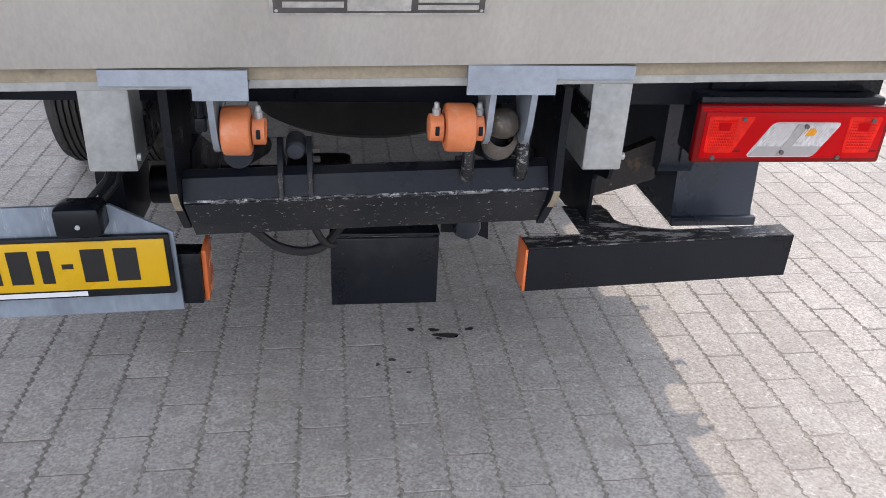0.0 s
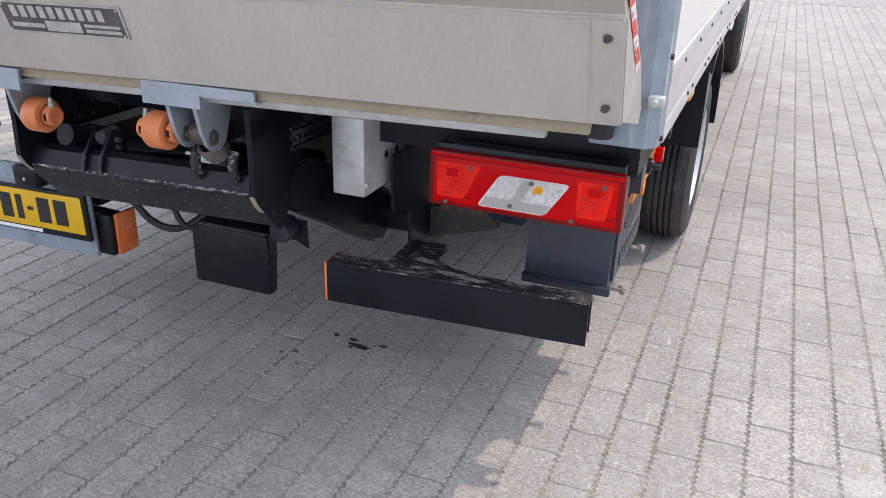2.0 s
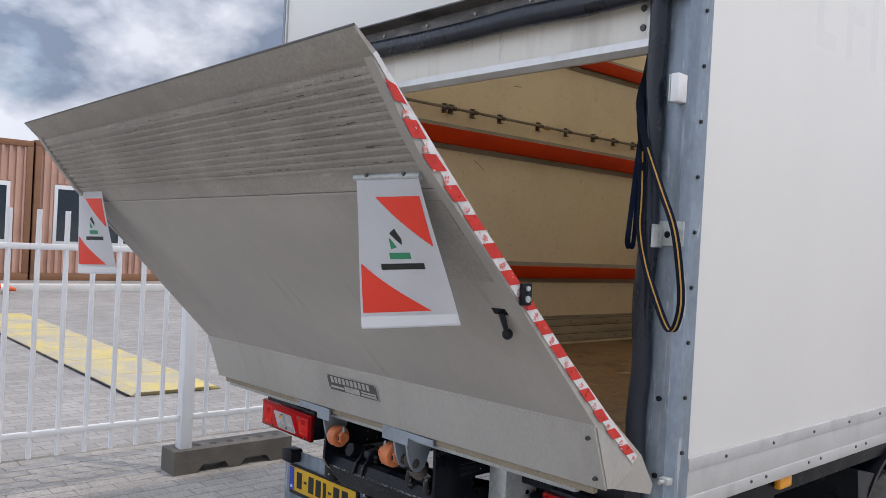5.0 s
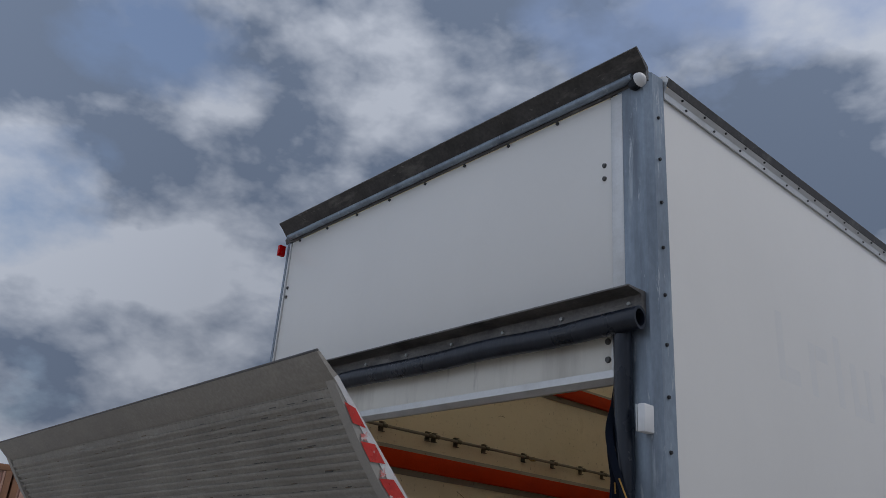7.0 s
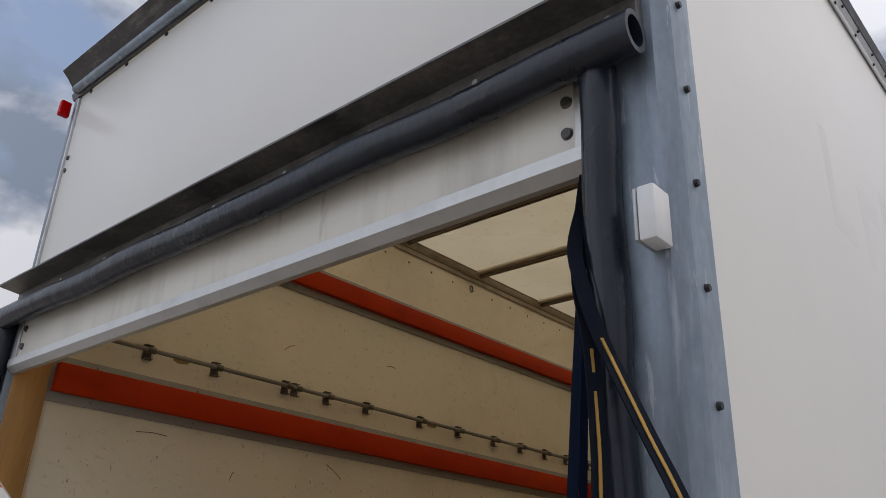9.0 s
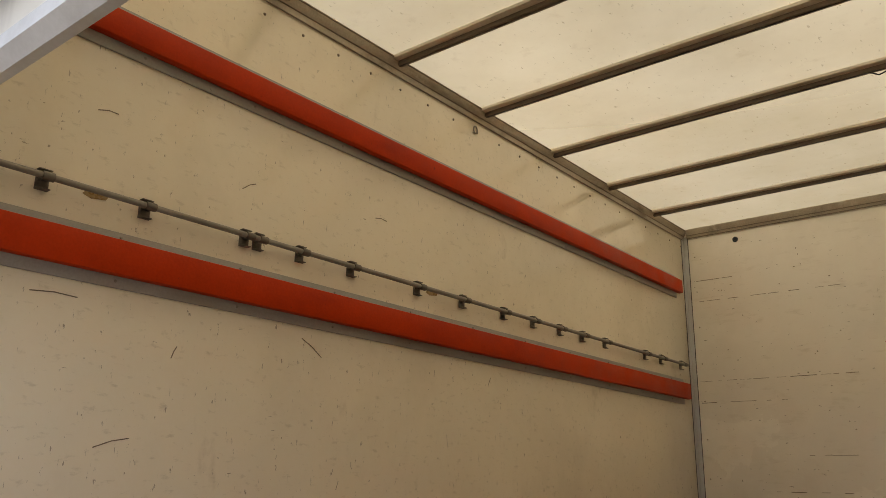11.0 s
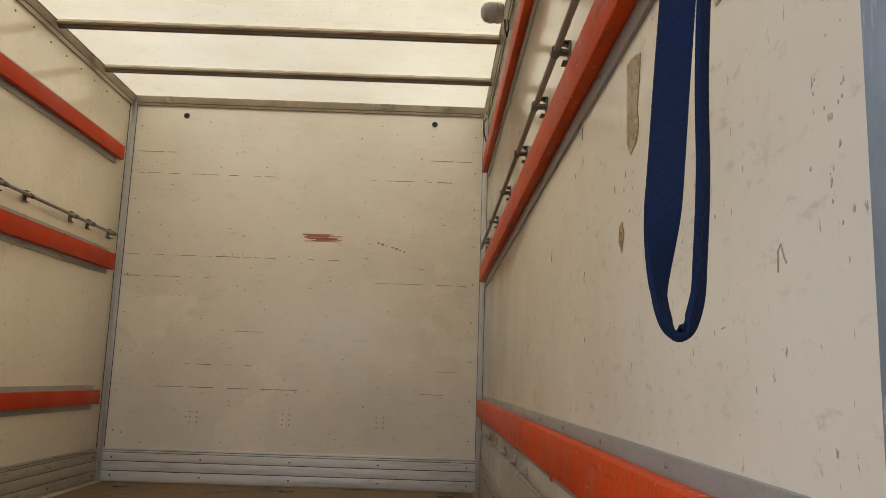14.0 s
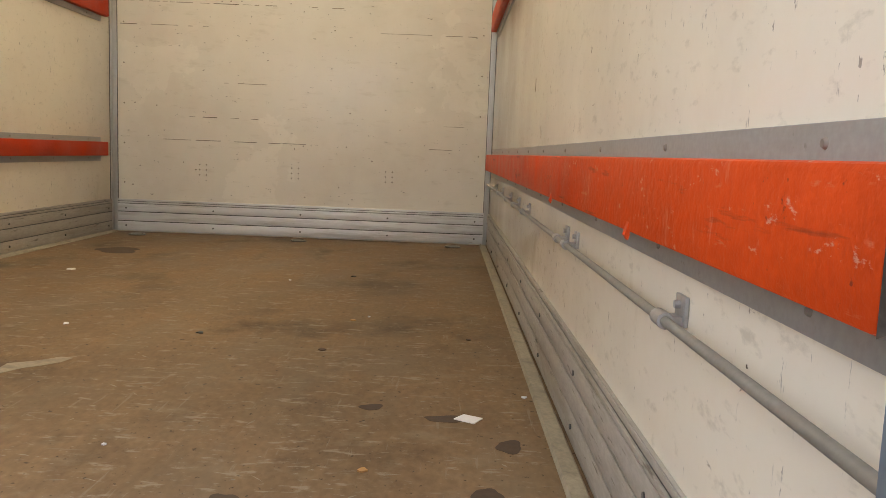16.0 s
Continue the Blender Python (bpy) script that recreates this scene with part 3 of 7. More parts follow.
def sweep(bm, pts, r, seg=10, flat=None):
    """A round bar through pts, or a flat band of width flat (along the given side vector) and thickness r."""
    pts = [Vector(p) for p in pts]
    rings = []
    for i, p in enumerate(pts):
        d = (pts[min(i + 1, len(pts) - 1)] - pts[max(i - 1, 0)]).normalized()
        if flat:
            s = Vector(flat[1](p) if callable(flat[1]) else flat[1])
            s = (s - d * s.dot(d)).normalized()
            u = d.cross(s)
            ring = [p + s * a * flat[0] / 2 + u * b * r / 2 for a, b in ((-1, -1), (1, -1), (1, 1), (-1, 1))]
        else:
            s = d.orthogonal().normalized() if not rings else (side - d * side.dot(d)).normalized()
            side = s
            u = d.cross(s)
            ring = [p + (s * math.cos(k * 2 * math.pi / seg) + u * math.sin(k * 2 * math.pi / seg)) * r for k in range(seg)]
        rings.append([bm.verts.new(q) for q in ring])
    n = len(rings[0])
    for a, b in zip(rings, rings[1:]):
        for k in range(n):
            bm.faces.new((a[k], a[(k + 1) % n], b[(k + 1) % n], b[k]))
    bm.faces.new(rings[0][::-1])
    bm.faces.new(rings[-1])
    bmesh.ops.recalc_face_normals(bm, faces=bm.faces)
    return bm


def dense(pts, n=6):
    """Catmull-Rom through pts."""
    P = [Vector(p) for p in pts]
    P = [P[0]] + P + [P[-1]]
    out = []
    for a, b, c, d in zip(P, P[1:], P[2:], P[3:]):
        for k in range(n):
            t = k / n
            out.append(0.5 * ((2 * b) + (c - a) * t + (2 * a - 5 * b + 4 * c - d) * t * t + (3 * b - a - 3 * c + d) * t ** 3))
    out.append(P[-2])
    return out


def lathe(bm, prof, centre, axis, seg=48):
    """prof: (along, radius) pairs, turned about the axis through centre."""
    c, a = Vector(centre), Vector(axis).normalized()
    s = a.orthogonal().normalized()
    u = a.cross(s)
    rings = [[bm.verts.new(c + a * h + (s * math.cos(k * 2 * math.pi / seg) + u * math.sin(k * 2 * math.pi / seg)) * r) for k in range(seg)] for h, r in prof]
    for p, q in zip(rings, rings[1:]):
        for k in range(seg):
            bm.faces.new((p[k], p[(k + 1) % seg], q[(k + 1) % seg], q[k]))
    bmesh.ops.recalc_face_normals(bm, faces=bm.faces)
    return bm


def finish(name, bm, material, smooth=True):
    me = bpy.data.meshes.new(name)
    if smooth:
        for f in bm.faces:
            f.smooth = True
        lim = radians(35)
        for e in bm.edges:
            if len(e.link_faces) == 2 and e.calc_face_angle(0) > lim:
                e.smooth = False
    bm.to_mesh(me)
    bm.free()
    me.materials.append(material)
    return new(name, me)


def thing(name, at, label, category, group="", kind=""):
    ob = new(name)
    ob.location = at
    ob.empty_display_size = 0.1
    return tagged(ob, label, category, group, kind)


def under(ob, parent):
    ob.parent = parent
    bpy.context.view_layer.update()
    ob.matrix_parent_inverse = parent.matrix_world.inverted()
    return ob


def part(name, bm, material, parent, label=""):
    ob = finish(name, bm, material)
    ob.parent = parent
    ob.matrix_parent_inverse = INV[parent.name] if parent.name in INV else Matrix()
    if label:
        ob["label"] = label
    return ob


INV = {}


def root(name, at, label, category, group="", kind=""):
    ob = thing(name, at, label, category, group, kind)
    INV[ob.name] = Matrix.Translation(at).inverted()
    return ob


def solid(name, bm, material, label, category="", group="", kind=""):
    """A thing that is one mesh."""
    return tagged(finish(name, bm, material), label, category, group, kind)


def B():
    return bmesh.new()


def bx(name, dims, material, parent, bevel=0.003, label=""):
    return part(name, box(B(), *dims, bevel), material, parent, label)


def share(name, ob, shift, parent):
    """Another object on the mesh of ob, moved by shift."""
    o = new(name, ob.data)
    o.parent = parent
    o.matrix_parent_inverse = INV.get(parent.name, Matrix())
    o.location = shift
    return o

# ---- ground ----
ground = solid("ground", box(B(), -300, 300, -300, 300, -0.3, -0.006), M["farground"], "grey concrete block paving of an open yard", "ground", kind="structure")

# ---- the truck ----
truck = root("box_truck", (0.055, 2.2, 0), "white box truck with half-lowered aluminium tail lift on grey paving", "truck")
CX = 0.0575                       # middle of the body
XL, XR = -1.05, 1.165             # faces of the inner lining
YF, ZF, ZC = 4.55, 0.962, 3.283   # front lining, cargo floor, underside of the roof
OL, OR = -1.085, 1.199            # outer faces


def mx(x):
    return 2 * CX - x


# body shell
wallr = bx("side_wall", (XR + 0.012, OR - 0.004, 0.10, 4.62, 0.90, 3.262), M["white"], truck, 0.002, "white glossy outer side panel")
walll = bx("side_wall", (OL + 0.004, XL - 0.012, 0.10, 4.62, 0.90, 3.262), M["white"], truck, 0.002, "white glossy outer side panel")
bx("inner_lining", (XR, XR + 0.011, 0.10, YF + 0.012, 0.93, 3.262), M["lining"], truck, 0.001, "cream scratched plywood lining of the side wall")
bx("inner_lining", (XL - 0.011, XL, 0.10, YF + 0.012, 0.93, 3.262), M["lining"], truck, 0.001, "cream scratched plywood lining of the side wall")
bulk = bx("front_bulkhead", (XL - 0.012, XR + 0.012, YF, YF + 0.06, 0.93, 3.262), M["frontwall"], truck, 0.002, "cream front bulkhead with scuffed plank joints")
floor = bx("cargo_floor", (XL, XR, 0.06, YF, ZF - 0.03, ZF), M["floor"], truck, 0.002, "worn brown plywood cargo floor with stains")
bx("floor_frame", (XL, XR, 0.10, 4.6, 0.80, ZF - 0.031), M["black"], truck, 0.002)
bm = B()
v = [bm.verts.new(p) for p in ((OL + 0.02, 0.04, ZC), (OR - 0.02, 0.04, ZC), (OR - 0.02, 4.62, ZC), (OL + 0.02, 4.62, ZC))]
bm.faces.new(v)
roof = part("roof", bm, M["roof"], truck, "translucent yellowish fibreglass roof sheet")

# roof bows, cove rails and corner strips
for i, y in enumerate((0.59, 1.172, 1.753, 2.335, 2.92, 3.506, 4.08)):
    bm = prism(B(), [(y - 0.016, ZC - 0.004), (y - 0.012, ZC - 0.03), (y + 0.012, ZC - 0.03), (y + 0.016, ZC - 0.004)], "x", XL + 0.012, XR - 0.012)
    bow_ = part("roof_bow", bm, M["bow"], truck, "grimy aluminium roof bow, web shade in its colour")
    part("bow_flange", box(B(), XL + 0.014, XR - 0.014, y - 0.046, y - 0.0165, ZC - 0.016, ZC - 0.004), M["bowflange"], bow_)
    part("bow_groove", box(B(), XL + 0.014, XR - 0.014, y - 0.003, y + 0.003, ZC - 0.0315, ZC - 0.0302), M["gutter"], bow_)
for s in (0, 1):
    f = (lambda x: x) if s == 0 else mx
    bm = prism(B(), [(f(XL), 3.214), (f(XL + 0.005), 3.214), (f(XL + 0.008), 3.238), (f(XL + 0.011), 3.241), (f(XL + 0.026), ZC - 0.012), (f(XL + 0.026), ZC - 0.004), (f(XL), ZC - 0.004)], "y", 0.12, YF)
    cove = part("cove_rail", bm, M["cove"], truck, "stained aluminium cove rail")
    for dx, z, r in ((0.0052, 3.2135, 0.0022), (0.0095, 3.2395, 0.0026), (0.0265, ZC - 0.010, 0.0030)):
        part("cove_line", cyl(B(), (f(XL + dx), 0.13, z), (f(XL + dx), YF - 0.01, z), r, seg=8), M["bow"], cove)
    bm = B()
    box(bm, min(f(XL), f(XL + 0.03)), max(f(XL), f(XL + 0.03)), YF - 0.006, YF, ZF, ZC - 0.05, 0.001)
    box(bm, min(f(XL), f(XL + 0.006)), max(f(XL), f(XL + 0.006)), YF - 0.035, YF - 0.006, ZF, ZC - 0.05, 0.001)
    cs = part("corner_strip", bm, M["alu_clean"], truck)
    part("strip_gap", box(B(), min(f(XL + 0.0302), f(XL + 0.0335)), max(f(XL + 0.0302), f(XL + 0.0335)), YF - 0.003, YF, ZF + 0.19, ZC - 0.06), M["gutter"], cs)
    part("strip_gap", box(B(), min(f(XL), f(XL + 0.003)), max(f(XL), f(XL + 0.003)), YF - 0.039, YF - 0.0352, ZF + 0.19, ZC - 0.06), M["gutter"], cs)
bm = prism(B(), [(YF, 3.222), (YF - 0.006, 3.222), (YF - 0.009, 3.240), (YF - 0.022, ZC - 0.014), (YF - 0.022, ZC - 0.004), (YF, ZC - 0.004)], "x", XL + 0.027, XR - 0.027)
cove = part("front_cove_rail", bm, M["cove"], truck)
for dy, z in ((0.0065, 3.2215), (0.010, 3.2400)):
    part("cove_line", cyl(B(), (XL + 0.03, YF - dy, z), (XR - 0.03, YF - dy, z), 0.0028, seg=8), M["bow"], cove)


def kick(along, a, b, base, sign, material):
    """Ribbed aluminium kick plate: a sheet with raised bands."""
    def slat(d0, d1, z0, z1):
        lo, hi = sorted((base + sign * d0, base + sign * d1))
        dims = (lo, hi, a, b) if along == "y" else (a, b, lo, hi)
        return box(B(), *dims, ZF + z0 + 0.004, ZF + z1 + 0.004, 0.0012)
    sheet = part("kick_plate", slat(0.0, 0.006, 0, 0.186), material, truck, "ribbed scuffed aluminium kick plate")
    for z0, z1, d in ((0.002, 0.055, 0.009), (0.0597, 0.110, 0.0105), (0.1147, 0.159, 0.0105), (0.1625, 0.1715, 0.012), (0.1745, 0.185, 0.0085)):
        part("kick_band", slat(0.0062, d, z0, z1), material, sheet)
    for z0, h in ((0.0551, 0.0045), (0.1101, 0.0045), (0.1591, 0.0033), (0.1716, 0.0028)):
        part("kick_groove", slat(0.0061, 0.0068, z0, z0 + h), M["gutter"], sheet)
    n = int((b - a) / 0.5)
    for k in range(n + 1):
        for z in (0.035, 0.137):
            c = a + 0.05 + (b - a - 0.1) * k / n
            p0, p1 = ((base + sign * 0.0085, c), (base + sign * 0.0125, c)) if along == "y" else ((c, base + sign * 0.0085), (c, base + sign * 0.0125))
            part("kick_screw", cyl(B(), (*p0, ZF + z), (*p1, ZF + z), 0.0052, seg=8), M["gutter"], sheet)


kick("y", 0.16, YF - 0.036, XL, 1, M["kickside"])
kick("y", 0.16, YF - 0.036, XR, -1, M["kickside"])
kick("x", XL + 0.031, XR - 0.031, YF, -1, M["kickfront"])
for x0, x1 in ((XL + 0.012, XL + 0.05), (XR - 0.05, XR - 0.012)):
    part("floor_edge_strip", prism(B(), [(x0, ZF + 0.001), (x1, ZF + 0.001), (x1 - 0.004, ZF + 0.006), (x0 + 0.004, ZF + 0.010)], "y", 0.14, YF - 0.04), M["dirtystrip"], truck)

# load rails: orange board in a galvanised strip
for side in (0, 1):
    f = (lambda x: x) if side == 0 else mx
    for k, (zt, y1) in enumerate(((2.912, 4.40), (2.266, 4.42), (1.480, 4.40))):
        zb = zt - (0.084, 0.094, 0.077)[k]
        if side and k == 2:
            zt, zb = 1.494, 1.405
        xw, xf = f(XL), f(XL + 0.04)
        y0 = 0.225 if side else 0.16
        bm = B()
        box(bm, min(xw, f(XL + 0.008)), max(xw, f(XL + 0.008)), 0.14, y1 - 0.03, zb - 0.030, zt + 0.026, 0.001)
        strip = part("rail_strip", bm, M["railstrip"], truck)
        board = part("load_rail", box(B(), min(f(XL + 0.009), xf), max(f(XL + 0.009), xf), y0 + 0.010, y1, zb, zt, 0.005), M["orange"] if side else M["redrail"], truck, "orange red painted timber load rail" if side else "darker red painted timber load rail")
        if side:
            part("worn_end", prism(B(), [(y0 - 0.004, zb + 0.006), (y0 + 0.0095, zb), (y0 + 0.0095, zt), (y0 + 0.004, zt - 0.008), (y0 - 0.001, zt - 0.03), (y0 + 0.005, (zb + zt) / 2)], "x", XR - 0.039, XR - 0.009), M["gutter"], board, "dark worn end of the rail")
        dot = None
        for j in range(11):
            y = y0 + 0.15 + j * 0.39
            for z in (zt + 0.012, zb - 0.012):
                if dot is None:
                    s = B()
                    cyl(s, (f(XL + 0.008), 0, 0), (f(XL + 0.0105), 0, 0), 0.0045, 0.003, 10)
                    dot = part("screw", s, M["pipe"], strip)
                    dot.location = (0, y, z)
                else:
                    o = new("screw", dot.data)
                    o.parent, o.location = strip, (0, y, z)

for y in (0.79, 1.50):
    part("torn_flap", prism(B(), [(XR - 0.0425, 1.411), (XR - 0.0405, 1.418), (XR - 0.0385, 1.402), (XR - 0.0405, 1.396), (XR - 0.0445, 1.402)], "y", y - 0.008, y + 0.006), M["orange"], truck, "torn orange flap at the rail edge")

CLAMPS = (0.476, 0.758, 1.095, 1.145, 1.318, 1.552, 1.906, 2.187, 2.478, 2.714, 2.947, 3.165, 3.401, 3.873, 4.083, 4.368)


def lash(x, z, y0, y1, ys, r, side, up=(0.030, 0.024)):
    """A lashing pipe on clamps."""
    pipe = part("lashing_pipe", cyl(B(), (x, y0, z), (x, y1, z), r, seg=14), M["pipe"], truck, "dull grey lashing pipe")
    first = None
    off = min(abs(x - XL), abs(XR - x)) - 0.0035
    for y in ys:
        if first is None:
            bm = B()
            cyl(bm, (x, -0.015, z), (x, 0.015, z), r + 0.0034, seg=14)
            if up[0] > 0.02:
                for zz in (z + up[1] - 0.002, z - up[0] + 0.002):
                    box(bm, min(x - side * off, x - side * off * 0.45), max(x - side * off, x - side * off * 0.45), -0.017, 0.017, zz - 0.0016, zz + 0.0016, 0.0006)
            box(bm, x - side * off - 0.002, x - side * off + 0.003, -0.017, 0.017, z - up[0], z + up[1], 0.001)
            box(bm, min(x, x - side * off), max(x, x - side * off), -0.012, 0.012, z - 0.006, z + 0.004, 0.001)
            cyl(bm, (x - side * off, 0, z + 0.016), (x - side * (off - 0.008), 0, z + 0.016), 0.0045, seg=8)
            first = part("clamp", bm, M["clamp" if up[0] > 0.02 else "alu_in"], pipe, "grey metal pipe clamp")
            first.location = (0, y, 0)
        else:
            o = new("clamp", first.data)
            o.parent, o.location = pipe, (0, y, 0)


lash(XL + 0.034, 2.378, 0.2, 4.41, CLAMPS, 0.0085, 1)
lash(XR - 0.034, 2.372, 0.2, 4.41, (0.62, 1.06, 1.54, 1.92, 2.40, 2.98, 3.60, 4.20), 0.0085, -1)
lash(XR - 0.024, 1.325, 0.16, 4.41, (0.675, 1.37, 1.49, 2.26, 2.60, 2.95, 3.40, 3.85), 0.0056, -1, (0.006, 0.026))

# interior lamp high on the wall
lampb = part("ceiling_lamp", lathe(B(), [(0, 0.0), (0, 0.039), (0.012, 0.044), (0.03, 0.047)], (XR - 0.042, 3.03, 3.185), (-1, 0, 0), 24), M["alu_in"], truck, "round frosted bulkhead lamp")
part("lamp_glass", lathe(B(), [(0.031, 0.044), (0.06, 0.046), (0.085, 0.038), (0.098, 0.02), (0.10, 0.0)], (XR - 0.042, 3.03, 3.185), (-1, 0, 0), 24), M["lampgrey"], lampb)
part("cable", sweep(B(), [(XR - 0.035, 3.04, 3.16), (XR - 0.03, 3.07, 3.13), (XR - 0.02, 3.1, 3.11), (XR - 0.012, 3.12, 3.15), (XR - 0.012, 3.13, 3.2)], 0.004, 8), M["wire"], truck)
part("cable", sweep(B(), [(XR - 0.02, 4.50, 3.2), (XR - 0.035, 4.47, 3.16), (XR - 0.03, 4.49, 3.1), (XR - 0.015, 4.52, 3.06)], 0.004, 8), M["wire"], truck)
part("loose_wire", sweep(B(), [(0.42, 2.92, ZC - 0.032), (0.45, 2.91, ZC - 0.055), (0.49, 2.90, ZC - 0.05), (0.53, 2.915, ZC - 0.035), (0.58, 2.92, ZC - 0.033)], 0.003, 6), M["wire"], truck)

# plank joints, rivets, scuffs on the bulkhead
random.seed(4)
for z, spans in ((2.93, ((0.82, 1.08), (-0.98, -0.75))), (2.795, ((-0.97, -0.1), (0.45, 0.95))), (2.29, ((-1.0, -0.1), (0.1, 0.3))), (2.16, ((-1.0, -0.45), (0.5, 1.05))), (1.845, ((-0.4, -0.15),)), (1.645, ((0.88, 1.0), (-0.6, -0.2))), (1.51, ((0.8, 0.98), (-0.75, 0.15)))):
    for a, b in spans:
        x = a
        while x < b:
            w = random.uniform(0.02, 0.16)
            part("board_joint", box(B(), x, min(b, x + w), YF - 0.0015, YF + 0.002, z - random.uniform(0.0006, 0.0024), z + random.uniform(0.0006, 0.0020)), M["scratch"] if random.random() < 0.4 else M["smudge"], bulk)
            x += w + random.uniform(0.0, 0.09)
riv = None
for gx in (-0.52, 0.02, 0.57):
    for dx in (-0.02, 0.02):
        for z in (1.31, 1.34, 1.37):
            if riv is None:
                riv = part("screw_hole", cyl(B(), (0, YF - 0.0015, 0), (0, YF + 0.002, 0), 0.004, seg=8), M["scratch"], bulk)
                riv.location = (gx + dx, 0, z)
            else:
                o = new("screw_hole", riv.data)
                o.parent, o.location = bulk, (gx + dx, 0, z)
for k in range(60):
    o = new("screw_hole", riv.data)
    o.parent = bulk
    o.location = (random.uniform(-0.98, 1.1), 0, random.uniform(1.2, 3.15))
    o.scale = (random.uniform(0.5, 1.2), 1, random.uniform(0.4, 1.1))
for x in (-0.98, 1.09):
    for j in range(9):
        o = new("screw_hole", riv.data)
        o.parent, o.location = bulk, (x, 0, 1.25 + j * 0.23)
random.seed(8)
bm = B()
for j in range(9):
    x0 = 0.045 + random.uniform(0, 0.09)
    box(bm, x0, x0 + random.uniform(0.14, 0.22), YF - 0.001 - j * 0.0001, YF + 0.002, 2.402 + j * 0.0052, 2.402 + j * 0.0052 + random.uniform(0.003, 0.007))
tagged(part("red_smear", bm, M["redmark"], bulk), "smeared red paint mark", "", kind="stuff")
bm = B()
for j in range(7):
    x0 = 0.505 + j * 0.026 + random.uniform(-0.01, 0.01)
    box(bm, x0, x0 + random.uniform(0.006, 0.025), YF - 0.001, YF + 0.002, 2.40 - j * 0.008, 2.404 - j * 0.008 + random.uniform(0.003, 0.008))
tagged(part("red_smear", bm, M["redmark"], bulk), "smeared red paint mark", "", kind="stuff")
for x in (-0.71, 0.83):
    bm = lathe(B(), [(0.0, 0.0), (0.0, 0.018), (0.006, 0.016), (0.006, 0.008), (0.002, 0.006), (0.002, 0.0)], (x, YF, 3.165), (0, -1, 0), 16)
    part("vent_plug", bm, M["rubber"], bulk)
for x in (-0.84, 0.08, 0.957):
    pan = part("floor_ring", cyl(B(), (x, 4.37, ZF + 0.0005), (x, 4.37, ZF + 0.004), 0.046, seg=28), M["gutter"], floor, "recessed lashing ring in the floor")
    part("ring", sweep(B(), [(x + 0.038 * math.cos(k * math.pi / 10), 4.37 + 0.038 * math.sin(k * math.pi / 10), ZF + 0.0055) for k in range(21)], 0.004, 8), M["pipe"], pan)
part("eye_bolt", sweep(B(), [(XL + 0.006, 2.271 + 0.013 * math.cos(k * math.pi / 8), 3.171 + 0.017 * math.sin(k * math.pi / 8)) for k in range(17)], 0.003, 8), M["pipe"], truck, "small eye bolt in the lining")

# rivets under the coves and dots along the walls
for s in (0, 1):
    f = (lambda x: x) if s == 0 else mx
    for j in range(26):
        if j == 0:
            r_ = part("rivet", cyl(B(), (f(XL), 0, 0), (f(XL + 0.003), 0, 0), 0.006, 0.004, 8), M["scratch"], roof)
            r_.location = (0, 0.25, 3.165)
        else:
            o = new("rivet", r_.data)
            o.parent, o.location = roof, (0, 0.25 + j * 0.17, 3.165)

for y, z in ((0.617, 2.385), (2.0, 2.385)):
    part("torn_patch", prism(B(), [(y - 0.035, z - 0.012), (y - 0.01, z - 0.02), (y + 0.03, z - 0.014), (y + 0.04, z + 0.004), (y + 0.012, z + 0.014), (y - 0.02, z + 0.006)], "x", XL - 0.001, XL + 0.0012), M["brownfilm"], walll, "torn brown patch")
# brown tape scraps and paper sheets on the side wall
bm = B()
prof = [(0.982, 2.111), (0.955, 2.112), (0.902, 2.10), (0.908, 2.06), (0.922, 2.02), (0.914, 1.99), (0.932, 1.966), (0.965, 1.957), (0.985, 1.98), (0.986, 2.03)]
prism(bm, prof, "x", XR - 0.0015, XR - 0.0005)
part("tape_scrap", bm, M["brownfilm"], wallr, "crumpled strip of brown parcel tape")
bm = B()
prism(bm, [(1.040, 1.858), (1.022, 1.863), (1.010, 1.84), (1.025, 1.812), (1.046, 1.832)], "x", XR - 0.0015, XR - 0.0005)
part("tape_scrap", bm, M["brownfilm"], wallr)
for y0, y1 in ((0.469, 0.580), (0.365, 0.463)):
    p = bx("notice_sheet", (XR - 0.0025, XR - 0.0006, y0, y1, 2.017, 2.30), M["sleeve"], wallr, 0.0, "printed notice sheet in a plastic sleeve")
    for y in (y0, y1 - 0.002, y0 + 0.012, y1 - 0.014):
        bx("sleeve_edge", (XR - 0.0032, XR - 0.0026, y, y + 0.0010, 2.021, 2.296), M["whiterim"], p, 0.0)
    for z in (2.018, 2.297):
        bx("sleeve_edge", (XR - 0.0032, XR - 0.0026, y0, y1, z, z + 0.0016), M["whiterim"], p, 0.0)
    for k in range(14):
        bx("text_bar", (XR - 0.0032, XR - 0.0026, y0 + 0.012, y1 - 0.012 - random.uniform(0, 0.05), 2.040 + k * 0.016, 2.0425 + k * 0.016), M["fainttext"], p, 0.0)
    for k, c_ in enumerate(("flagred", "blueplate", "strapyellow")):
        bx("colour_mark", (XR - 0.0034, XR - 0.0027, y0 + 0.014 + k * 0.02, y0 + 0.022 + k * 0.02, 2.275, 2.283), M[c_], p, 0.0)

